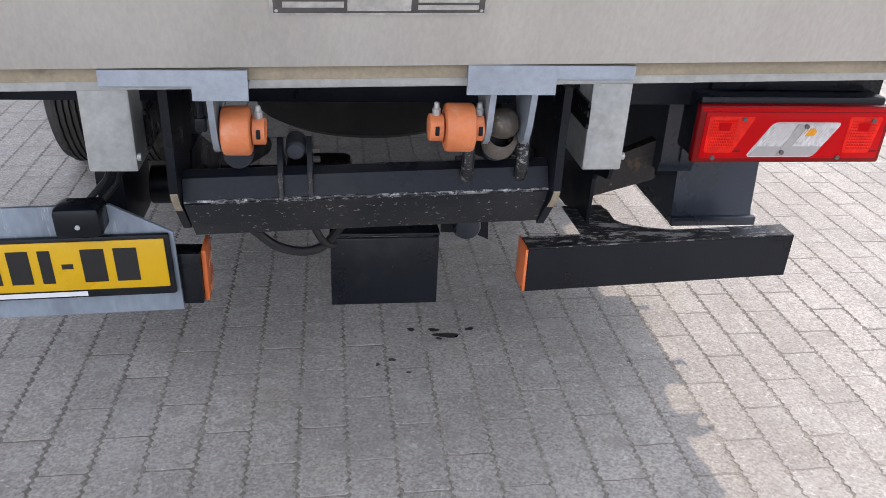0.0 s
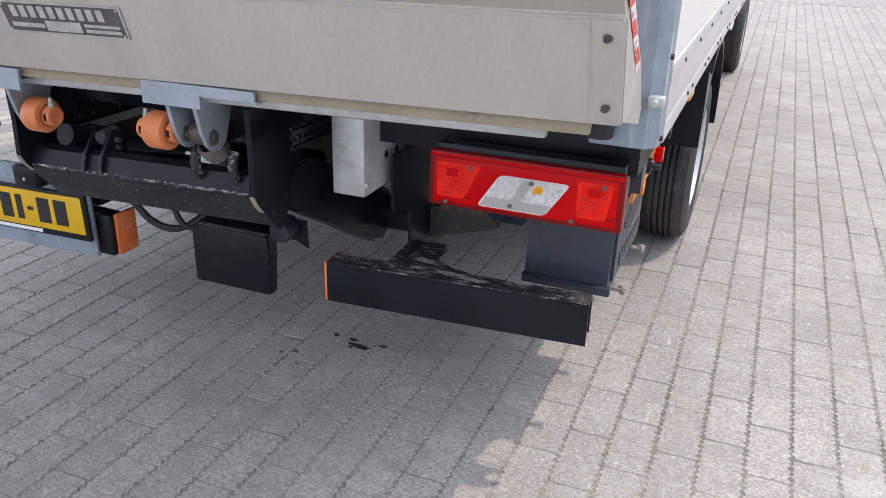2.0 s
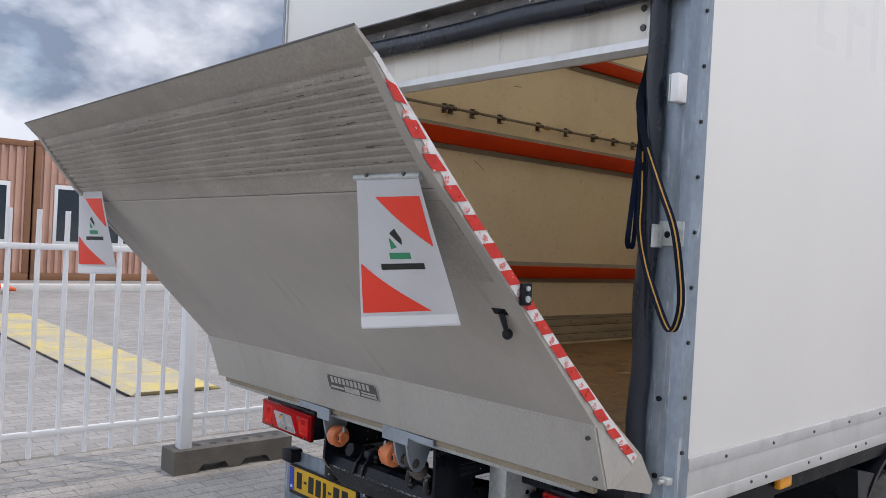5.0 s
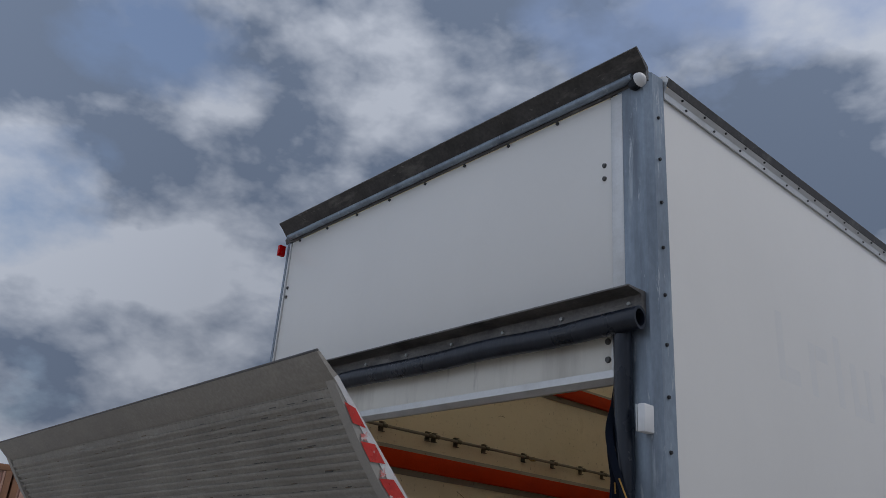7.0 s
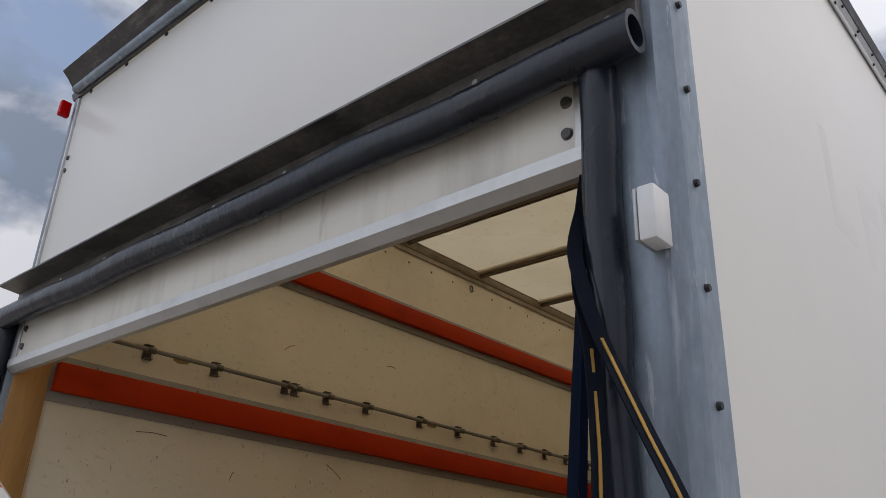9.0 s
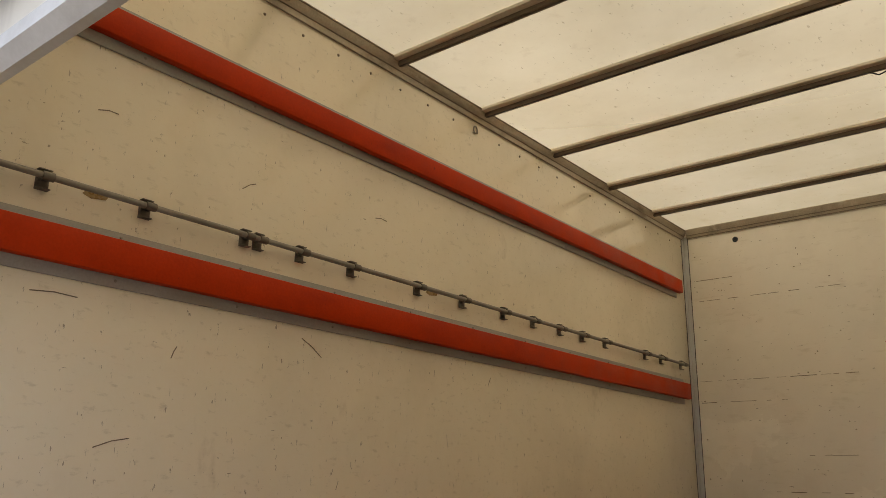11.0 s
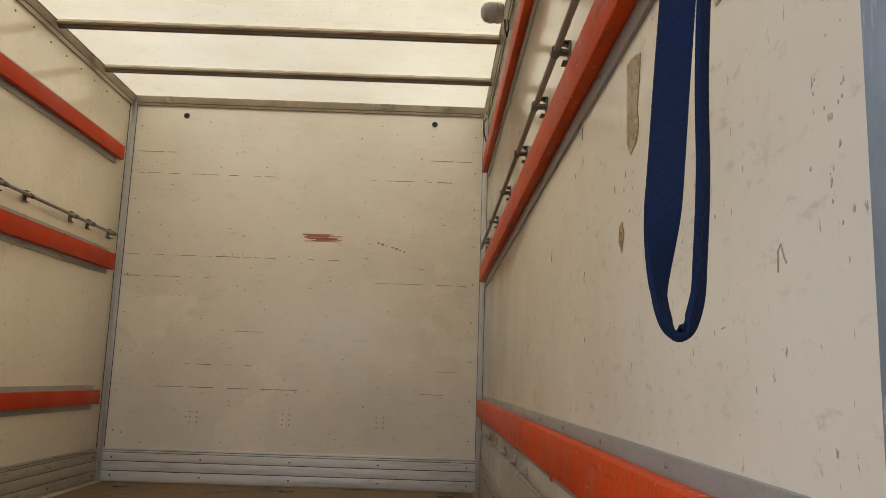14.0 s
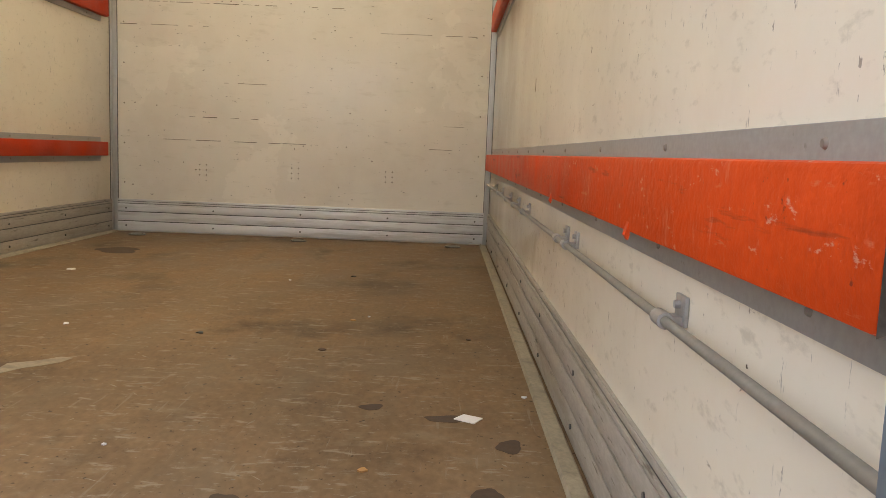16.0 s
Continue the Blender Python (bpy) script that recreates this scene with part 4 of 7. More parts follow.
# dark speckled wear near the rear edge
random.seed(77)
for j in range(45):
    y, z = random.gauss(0.350, 0.018), random.choice((random.uniform(1.70, 1.83), random.uniform(1.83, 1.94), random.uniform(2.00, 2.10)))
    q = random.choice((0.0007, 0.0010, 0.0014, 0.0020))
    a0 = random.uniform(0, 6)
    pts = [(y + q * random.uniform(0.5, 1.2) * math.cos(a0 + a), z + q * random.uniform(0.7, 2.2) * math.sin(a0 + a)) for a in (0, 1.3, 2.5, 3.9, 5.1)]
    part("wear_spot", prism(B(), pts, "x", XR - 0.0006, XR + 0.001), M["faintspot"], wallr)
part("wear_spot", sweep(B(), [(XR - 0.0003, 0.445, 1.703), (XR - 0.0003, 0.444, 1.722), (XR - 0.0003, 0.438, 1.727), (XR - 0.0003, 0.432, 1.714), (XR - 0.0003, 0.428, 1.709)], 0.0010, 6), M["smudge"], wallr)

# pale runs where the paint has come off the rear post
random.seed(63)
for y, z0, z1, w in ((0.108, 1.585, 1.60, 0.0016), (0.104, 1.50, 1.577, 0.0022), (0.095, 1.465, 1.51, 0.0018), (0.086, 1.455, 1.50, 0.0030), (0.079, 1.47, 1.515, 0.0026), (0.081, 1.40, 1.436, 0.0030), (0.102, 1.435, 1.464, 0.0016), (0.094, 1.62, 1.70, 0.0018), (0.07, 1.38, 1.50, 0.004), (0.088, 1.30, 1.40, 0.003), (0.10, 1.33, 1.39, 0.002)):
    n = 9
    sides = [[(y + sg * w * random.uniform(0.3, 1.1) * math.sin(math.pi * (0.08 + 0.84 * k / n)), z0 + (z1 - z0) * k / n) for k in range(n + 1)] for sg in (1, -1)]
    part("paint_loss", prism(B(), sides[0] + sides[1][::-1], "x", 1.0630, 1.0655), M["paleloss"], truck, "pale bare patch on the grey post")

# scuffs on the inner side walls
random.seed(21)
for side, n in ((1, 30), (0, 30)):
    for j in range(n):
        y, z = random.uniform(0.25, 2.6), random.choice((random.uniform(1.55, 2.15), random.uniform(1.16, 1.36), random.uniform(1.6, 2.1)))
        L_, a = random.uniform(0.008, 0.05) * min(1.0, y / 2.2), random.uniform(-0.5, 0.5) + (math.pi / 2 if random.random() < 0.7 else 0)
        x = XR if side else XL
        sg = -1 if side else 1
        bm = sweep(B(), [(x + sg * 0.0008, y - math.cos(a) * L_ / 2, z - math.sin(a) * L_ / 2), (x + sg * 0.0008, y + random.uniform(-.004, .004), z), (x + sg * 0.0008, y + math.cos(a) * L_ / 2, z + math.sin(a) * L_ / 2)], 0.0010, flat=(random.uniform(0.0006, 0.0022) * min(1.0, 0.3 + y / 2.2), (0, -math.sin(a), math.cos(a))))
        part("scuff", bm, M["scratch"] if j % 4 == 0 else M["smudge"] if j % 4 == 1 else M["faintspot"], wallr if side else walll)

for y, z, L_, a in ((0.62, 2.62, 0.03, 0.2), (0.55, 2.10, 0.06, 0.05), (1.1, 2.55, 0.03, 0.6), (1.4, 2.08, 0.05, -0.5), (0.9, 2.0, 0.02, 1.2), (0.75, 1.75, 0.05, 0.3), (1.7, 2.6, 0.03, 0.1)):
    part("scuff", sweep(B(), [(XL + 0.0008, y - L_ * math.cos(a), z - L_ * math.sin(a)), (XL + 0.0008, y, z + 0.003), (XL + 0.0008, y + L_ * math.cos(a), z + L_ * math.sin(a) - 0.003)], 0.001, flat=(0.0028, (0, -math.sin(a), math.cos(a)))), M["scratch"], walll)

# rear frame
for s in (0, 1):
    f = (lambda x: x) if s == 0 else mx
    pl = [(1.066, 0.052), (1.074, 0.03), (1.178, 0.03), (1.2, 0.052), (1.203, 0.112), (1.1985, 0.116), (1.1635, 0.116), (1.070, 0.118), (1.064, 0.112)] if s == 0 else \
         [(1.155, 0.048), (1.16, 0.03), (1.178, 0.03), (1.2, 0.052), (1.203, 0.135), (1.1985, 0.14), (1.172, 0.14), (1.168, 0.115)]
    pl = [(f(a_), b_) for a_, b_ in pl]
    post = part("corner_post", prism(B(), pl, "z", 0.88, 3.262), M["galv"], truck, "blue-grey galvanised corner post with black rivets")
    r_ = part("rivet", cyl(B(), (f(1.2), 0.077, 0), (f(1.207), 0.077, 0), 0.0065, 0.005, 10), M["wire"], post)
    r_.location = (0, 0, 0.893)
    for j in range(1, 15):
        o = new("rivet", r_.data)
        o.parent, o.location = post, (0, 0, 0.893 + j * 0.157)
    for z in (0.98, 1.2):
        part("bolt", cyl(B(), (f(1.15), 0.031, z), (f(1.15), 0.024, z), 0.008, seg=8), M["black"], post)
    tb = B()
    N = 26
    pts = [(f(1.092 if s == 0 else 1.19) + 0.003 * math.sin(k * 1.1), 0.012 + 0.003 * math.cos(k * 0.9), 0.90 + k * (2.37 - 0.90) / N) for k in range(N + 1)]
    sweep(tb, pts, 0.029, 16)
    part("seal_tube", tb, M["rubber"], truck, "vertical black rubber seal tube")
    part("post_strip", box(B(), min(f(1.045 if s == 0 else 1.142), f(1.093 if s == 0 else 1.154)), max(f(1.045 if s == 0 else 1.142), f(1.093 if s == 0 else 1.154)), 0.028, 0.05, 2.50, 3.215, 0.003), M["alu_clean"], truck)

bx("upper_panel", (-1.026, 1.043, 0.036, 0.06, 2.42, 3.22), M["white"], truck, 0.002, "white rear panel above the opening")
bx("header_panel", (-1.036, 1.066, 0.034, 0.07, 2.236, 2.419), M["whitehdr"], truck, 0.002, "grimy white header panel")
bm = prism(B(), [(0.022, 2.240), (0.022, 2.217), (0.041, 2.200), (0.056, 2.200), (0.056, 2.24), (0.0335, 2.24)], "x", -1.036, 1.066)
part("header_profile", bm, M["alu_clean"], truck, "aluminium edge profile of the header")
for s in (0, 1):
    f = (lambda x: x) if s == 0 else mx
    part("header_end", box(B(), (1.038, -1.036)[s], (1.066, -1.008)[s], 0.0285, 0.0335, 2.241, 2.40, 0.001), M["alu_clean"], truck)
    for z in (2.335, 2.277):
        part("bolt", cyl(B(), ((1.022, -0.985)[s], 0.034, z), ((1.022, -0.985)[s], 0.028, z), 0.011, 0.009, 12), M["gutter"], truck)
    for z in (2.96, 2.91):
        part("bolt", cyl(B(), ((1.012, -1.008)[s], 0.036, z), ((1.012, -1.008)[s], 0.03, z), 0.009, 0.007, 12), M["gutter"], truck)
# flashing and horizontal seal tube
bm = prism(B(), [(0.03, 2.395), (0.010, 2.395), (0.008, 2.456), (-0.058, 2.463), (-0.058, 2.468), (0.012, 2.468), (0.03, 2.468)], "x", mx(1.165), 1.165)
flash = part("flashing", bm, M["flash"], truck, "weathered brown steel rain flashing")
for k in range(9):
    part("bolt", cyl(B(), (-1.0 + k * 0.265, 0.0105, 2.432), (-1.0 + k * 0.265, 0.003, 2.432), 0.008, 0.006, 10), M["galv2"], flash)
bm = B()
N, SEG = 40, 18
ro, ri = 0.034, 0.025
pts = [(mx(1.172) + k * (1.172 - mx(1.172)) / N, -0.012 + 0.002 * math.sin(k * 0.8), 2.372 + 0.003 * math.sin(k * 0.5)) for k in range(N + 1)]
rings = []
for r in (ro, ri):
    rr = []
    for p in pts:
        rr.append([bm.verts.new((p[0], p[1] + math.cos(a) * r * 0.9, p[2] + math.sin(a) * r * 1.08)) for a in [2 * math.pi * q / SEG for q in range(SEG)]])
    rings.append(rr)
for rr in rings:
    for a, b in zip(rr, rr[1:]):
        for q in range(SEG):
            bm.faces.new((a[q], a[(q + 1) % SEG], b[(q + 1) % SEG], b[q]))
for e in (0, -1):
    for q in range(SEG):
        bm.faces.new((rings[0][e][q], rings[0][e][(q + 1) % SEG], rings[1][e][(q + 1) % SEG], rings[1][e][q]))
bmesh.ops.recalc_face_normals(bm, faces=bm.faces)
part("seal_tube", bm, M["rubber"], truck, "horizontal hollow black rubber seal tube")
# top gutter and roof edge trims
bm = prism(B(), [(0.036, 3.222), (0.028, 3.222), (0.02, 3.245), (0.026, 3.260), (-0.008, 3.300), (-0.032, 3.322), (-0.029, 3.328), (-0.003, 3.308), (0.036, 3.277)], "x", mx(1.197), 1.197)
gut = part("rain_gutter", bm, M["gutter"], truck, "dark steel rain gutter over the rear")
part("gutter_tube", cyl(B(), (mx(1.15), 0.014, 3.244), (1.15, 0.014, 3.244), 0.016, seg=12), M["galv"], truck)
for k in range(9):
    part("bolt", cyl(B(), (-0.95 + k * 0.25, 0.036, 3.212), (-0.95 + k * 0.25, 0.03, 3.212), 0.007, seg=8), M["wire"], gut)
for s in (0, 1):
    f = (lambda x: x) if s == 0 else mx
    rail = part("roof_side_rail", prism(B(), [(f(1.199), 3.188), (f(1.204), 3.188), (f(1.204), 3.214), (f(1.206), 3.216), (f(1.222), 3.262), (f(1.212), 3.274), (f(1.195), 3.282), (f(1.17), 3.288), (f(1.17), 3.2845), (f(1.199), 3.2625)], "y", 0.118, 4.64), M["alu_clean"], truck)
    r_ = part("rivet", cyl(B(), (f(1.203), 0, 3.201), (f(1.2085), 0, 3.201), 0.005, 0.004, 8), M["wire"], rail)
    r_.location = (0, 0.25, 0)
    for j in range(1, 24):
        o = new("rivet", r_.data)
        o.parent, o.location = rail, (0, 0.25 + j * 0.185, 0)
    part("rail_lip", prism(B(), [(f(1.2125), 3.2345), (f(1.2155), 3.2345), (f(1.2245), 3.2625), (f(1.2145), 3.276), (f(1.2125), 3.2745), (f(1.2212), 3.2625)], "y", 0.119, 4.639), M["gutter"], rail)
    r_ = part("rivet", cyl(B(), (f(1.207), 0, 3.226), (f(1.214), 0, 3.224), 0.005, 0.004, 8), M["wire"], rail)
    r_.location = (0, 0.22, 0)
    for j in range(1, 30):
        o = new("rivet", r_.data)
        o.parent, o.location = rail, (0, 0.22 + j * 0.145, 0)
    if s == 0:
        part("timber_edge", box(B(), min(f(XL + 0.0002), f(XL + 0.014)), max(f(XL + 0.0002), f(XL + 0.014)), 0.05, 0.158, ZF + 0.001, 2.9, 0.002), M["wood"], truck, "yellowish timber edge of the lining")
    skirt = part("side_skirt", box(B(), min(f(1.1955), f(1.2015)), max(f(1.1955), f(1.2015)), 0.118, 4.64, 0.872, 1.028, 0.0015), M["alu_clean"], truck, "ribbed aluminium lower side profile")
    for z0, z1 in ((0.874, 0.915), (0.988, 1.027)):
        part("skirt_band", box(B(), min(f(1.2016), f(1.2036)), max(f(1.2016), f(1.2036)), 0.119, 4.639, z0, z1, 0.0008), M["alu_clean"], skirt)
    r_ = part("rivet", cyl(B(), (f(1.2036), 0, 0), (f(1.2075), 0, 0), 0.006, 0.0045, 8), M["gutter"], skirt)
    r_.location = (0, 0.33, 1.006)
    for j in range(1, 15):
        o = new("rivet", r_.data)
        o.parent, o.location = skirt, (0, 0.33 + j * 0.31, 1.006)
    for j in range(14):
        for d in (0, 0.10):
            o = new("rivet", r_.data)
            o.parent, o.location = skirt, (0, 0.5 + d + j * 0.42, 0.90)
# faint marks where old lettering was peeled off the side panel: plain slanted strokes
for y, z0, z1, w in ((0.80, 2.36, 2.62, 0.05), (0.86, 2.36, 2.42, 0.10), (1.05, 2.35, 2.56, 0.05), (1.11, 2.50, 2.56, 0.10), (1.28, 2.35, 2.64, 0.055), (1.42, 2.34, 2.56, 0.055), (1.48, 2.34, 2.40, 0.075), (1.56, 2.34, 2.56, 0.05), (1.74, 2.33, 2.58, 0.06),
                     (1.88, 2.33, 2.39, 0.14), (1.88, 2.48, 2.54, 0.14), (2.12, 2.32, 2.66, 0.065), (2.30, 2.32, 2.58, 0.065), (2.38, 2.50, 2.58, 0.14)):
    bx("peeled_mark", (OR - 0.0045, OR - 0.0038, y, y + w, z0, z1), M["peeled"], wallr, 0.0)
# small fittings on the rear frame
buf = bx("buffer_block", (1.158, 1.184, -0.018, 0.029, 2.038, 2.118), M["block_white"], truck, 0.004, "white nylon buffer block")
part("buffer_plate", box(B(), 1.1525, 1.1575, -0.018, 0.029, 2.04, 2.116, 0.001), M["galv2"], buf)
for z in (2.07, 2.105):
    part("bolt", cyl(B(), (1.1525, 0.004, z), (1.147, 0.004, z), 0.008, seg=8), M["galv2"], buf)
bx("buffer_block", (mx(1.207), mx(1.162), -0.03, 0.029, 2.045, 2.13), M["block_white"], truck, 0.004)
keep = bx("lock_plate", (1.122, 1.2, 0.022, 0.0295, 1.636, 1.706), M["galv2"], truck, 0.001, "zinc plated lock keeper")
part("keeper_lip", prism(B(), [(1.128, 0.022), (1.135, 0.022), (1.135, -0.02), (1.128, -0.024)], "z", 1.63, 1.695), M["galv2"], keep)
part("keeper_hole", cyl(B(), (1.15, 0.0215, 1.668), (1.15, 0.023, 1.668), 0.01, seg=12), M["black"], keep)
for z in (1.645, 1.682):
    part("bolt", cyl(B(), (1.185, 0.022, z), (1.185, 0.016, z), 0.007, seg=8), M["galv2"], keep)
hk = bx("door_catch", (1.178, 1.208, 0.005, 0.03, 0.968, 0.986), M["galv2"], truck, 0.002)
part("catch_pin", cyl(B(), (1.193, 0.005, 0.977), (1.193, -0.015, 0.977), 0.006, seg=8), M["galv2"], hk)
mk = part("marker_lamp", lathe(B(), [(0, 0.0), (0, 0.024), (0.012, 0.026), (0.022, 0.02), (0.026, 0.0)], (1.155, 0.029, 3.222), (0, -1, 0), 20), M["black"], truck, "small round marker lamp")
part("lens", lathe(B(), [(0.0, 0.0), (0.0, 0.026), (0.012, 0.023), (0.022, 0.012), (0.025, 0.0)], (1.175, 0.012, 3.222), (1, -0.2, 0), 18), M["block_white"], mk)
bx("marker_lamp", (mx(1.215), mx(1.19), -0.01, 0.028, 3.15, 3.21), M["redlens"], truck, 0.005, "small red marker lamp")

# ---- tail lift ----
PX0, PX1 = -1.03, 1.17
plat = part("lift_platform", prism(B(), [(-0.287, 1.152), (-0.83, 1.695), (-1.045, 1.948), (-1.042, 1.952), (-0.82, 1.708), (-0.72, 1.610), (-0.40, 1.305), (-0.075, 1.035), (-0.01, 0.93), (-0.02, 0.905), (-0.20, 0.95), (-0.222, 0.958)], "x", PX0, PX1),
            M["alu_deck"], truck, "scuffed grey aluminium tail lift platform, tilted halfway up")
# lower rear panel with folded edges
bm = prism(B(), [(-0.224, 0.952), (-0.230, 0.950), (-0.292, 1.150), (-0.293, 1.156), (-0.287, 1.160)], "x", PX0 + 0.002, PX1 + 0.001)
part("lower_panel", bm, M["alu"], plat, "pale weathered aluminium lower panel")
TAN, NRM = Vector((0, -0.7071, 0.7071)), Vector((0, -0.7071, -0.7071))            # main face
TAN2, NRM2 = Vector((0, -0.6476, 0.7620)), Vector((0, -0.7620, -0.6476))          # ramp, a little steeper
S_RAMP = 0.768


def on_plate(x, s, off=0.0):
    """A point of the platform's outer face: s metres up from its lower fold."""
    base = Vector((x, -0.287, 1.152)) + TAN * min(s, S_RAMP) + TAN2 * max(0.0, s - S_RAMP)
    return base + (NRM2 if s > S_RAMP else NRM) * off


def slab(bm, x0, x1, s0, s1, thick, base=0.0):
    q = [on_plate(x, s, o) for o in (base, base + thick) for s in (s0, s1) for x in (x0, x1)]
    vs = [bm.verts.new(p) for p in q]
    for f in ((0, 1, 3, 2), (4, 6, 7, 5), (0, 4, 5, 1), (2, 3, 7, 6), (0, 2, 6, 4), (1, 5, 7, 3)):
        bm.faces.new([vs[i] for i in f])
    bmesh.ops.recalc_face_normals(bm, faces=bm.faces)
    return bm


part("weld_seam", sweep(B(), [tuple(on_plate(PX0 + k * 0.05, 0.0, 0.004 + 0.0015 * math.sin(k * 2.3))) for k in range(45)], 0.005, 6), M["alu"], plat)
ramp_ = part("ramp_section", slab(B(), PX0 + 0.029, PX1 - 0.029, 0.80, 1.092, 0.004), M["deckin"], plat, "ramp end with fine ridges")
for k in range(11):
    s = 0.862 + k * 0.0205
    part("ridge", slab(B(), PX0 + 0.03, PX1 - 0.03, s, s + 0.0075, 0.0055, 0.004), M["deckin"], ramp_)
bm = prism(B(), [(-1.052, 1.947), (-1.105, 1.996), (-1.102, 2.001), (-1.060, 1.968), (-1.040, 1.954), (-1.041, 1.944)], "x", PX0 - 0.002, PX1 + 0.002)
lip_ = part("ramp_lip", bm, M["deckin"], plat, "bent pale lip of the ramp")
part("lip_edge", sweep(B(), [(PX0 - 0.002, -1.1045, 1.999), (CX, -1.1045, 1.999), (PX1 + 0.002, -1.1045, 1.999)], 0.003, 6), M["badge"], lip_)
part("seam_strip", slab(B(), PX0 + 0.004, PX1 - 0.03, 0.792, 0.797, 0.005), M["alu"], plat)
random.seed(31)
for k in range(150):
    s = 0.862 + random.randint(0, 10) * 0.0205 + random.choice((-0.003, 0.0068, 0.0075, 0.010))
    x = random.uniform(PX0 + 0.05, PX1 - 0.1) if k % 3 else random.uniform(0.55, PX1 - 0.08)
    part("grime_streak", slab(B(), x, x + random.uniform(0.004, 0.035), s, s + random.uniform(0.001, 0.003), 0.0006, 0.004), M["scratch"] if k % 3 else M["badge"], ramp_)
part("reinforcing_plate", slab(B(), 0.86, 1.135, 0.52, 0.765, 0.0015), M["deckin"], plat)
# end caps
for x0, x1 in ((PX1 + 0.0012, PX1 + 0.004), (PX0 - 0.004, PX0 - 0.0012)):
    bm = prism(B(), [(-0.287, 1.15), (-0.226, 0.955), (-0.20, 0.952), (-0.118, 1.0), (-0.265, 1.142)], "x", x0, x1)
    part("end_cap", bm, M["alu"], plat)
for z, y in ((1.115, -0.2855), (0.985, -0.2455)):
    part("bolt", cyl(B(), (PX1 - 0.022, y, z), (PX1 - 0.022, y - 0.008, z - 0.002), 0.008, 0.006, 10), M["gutter"], plat)
bm = prism(B(), [(-0.2925, 1.148), (-0.2965, 1.147), (-0.236, 0.956), (-0.2325, 0.957)], "x", PX1 - 0.046, PX1 + 0.003)
part("corner_strip", bm, M["alu"], plat)
# side rails and marking tape along both side edges
TAPE = [Vector(p) for p in ((0, -1.053, 1.958), (0, -0.97, 1.856), (0, -0.90, 1.778), (0, -0.80, 1.686), (0, -0.10, 1.018))]


def tape_at(s):
    """Centre and outward direction of the tape, s metres down from its top."""
    for p_, q_ in zip(TAPE, TAPE[1:]):
        L_ = (q_ - p_).length
        if s <= L_ or q_ is TAPE[-1]:
            t_ = (q_ - p_).normalized()
            return p_ + t_ * min(s, L_), Vector((0, t_.z, -t_.y))
        s -= L_


def tape_poly(s0, s1, w0, w1, slant=0.0):
    """Outline of a stretch of the tape between the widths w0 and w1."""
    ss = [s0 + (s1 - s0) * k / 3 for k in range(4)]
    top = [tape_at(s + slant)[0] + tape_at(s + slant)[1] * w1 * min(1, 0.35 + (s + slant) * 4) for s in ss]
    low = [tape_at(s)[0] + tape_at(s)[1] * w0 * min(1, 0.35 + s * 4) for s in ss]
    return [(v_.y, v_.z) for v_ in top + low[::-1]]


for sgn, X in ((1, PX1), (-1, PX0)):
    rail_ = part("side_rail", prism(B(), [(-1.057, 1.950), (-0.975, 1.838), (-0.91, 1.762), (-0.81, 1.668), (-0.55, 1.424), (-0.55, 1.46), (-0.79, 1.70), (-0.89, 1.792), (-0.965, 1.868), (-1.045, 1.958)], "x", min(X - sgn * 0.028, X + sgn * 0.0006), max(X - sgn * 0.028, X + sgn * 0.0006)), M["alu_deck"], plat, "grimy grey side rail of the ramp")
    tp = part("marking_tape", prism(B(), tape_poly(0.0, 1.33, -0.0135, 0.0150), "x", X + sgn * 0.0010, X + sgn * 0.0022), M["tapewhite"], plat, "scuffed red and white reflective tape")
    n = 15
    step = 1.27 / n
    for k in range(n):
        s0 = 0.07 + k * step
        if s0 + step > 1.36:
            break
        part("red_block", prism(B(), tape_poly(s0 + 0.006, s0 + 0.052, -0.0133, 0.0148, -0.024), "x", X + sgn * 0.0024, X + sgn * 0.0032), M["taperred"], tp)
        c_, o_ = tape_at(s0 + 0.064)
        d_ = Vector((0, o_.z, -o_.y))
        rr = random.Random(k * 7 + sgn)
        pp = []
        for i_ in range(22):
            w, q = i_ * 0.2856, rr.uniform(0.45, 1.15)
            pp.append(c_ + d_ * 0.0098 * q * math.cos(w) + o_ * (0.0105 * q * math.sin(w) + 0.001))
        part("red_blotch", prism(B(), [(w.y, w.z) for w in pp], "x", X + sgn * 0.0024, X + sgn * 0.0028), M["tapefaded"], tp)
# latch on the edge, handle in the face
lt = part("edge_latch", box(B(), PX1 + 0.0036, PX1 + 0.014, -0.61, -0.575, 1.468, 1.52, 0.004), M["black"], plat, "black edge latch")
part("latch_button", cyl(B(), (PX1 + 0.014, -0.592, 1.483), (PX1 + 0.018, -0.592, 1.483), 0.008, seg=10), M["galv2"], lt)
part("latch_button", cyl(B(), (PX1 + 0.014, -0.592, 1.507), (PX1 + 0.018, -0.592, 1.507), 0.006, seg=10), M["galv2"], lt)
part("handle_slot", slab(B(), 1.068, 1.113, 0.408, 0.428, 0.0015), M["black"], plat)
hm = B()
p0, p1 = on_plate(1.098, 0.418, 0.004), on_plate(1.094, 0.360, 0.02)
cyl(hm, p0, p1, 0.008, 0.006, 10)
bmesh.ops.create_uvsphere(hm, u_segments=12, v_segments=8, radius=0.014, matrix=Matrix.Translation(p1))
part("handle", hm, M["plastic"], plat, "black knob handle")
# badge on the lower panel
bm = B()
pn, pt = Vector((0, -0.955, -0.297)), Vector((0, -0.297, 0.955))


def on_panel(x, s, off):
    return Vector((x, -0.2275, 0.951)) + pt * s + pn * off


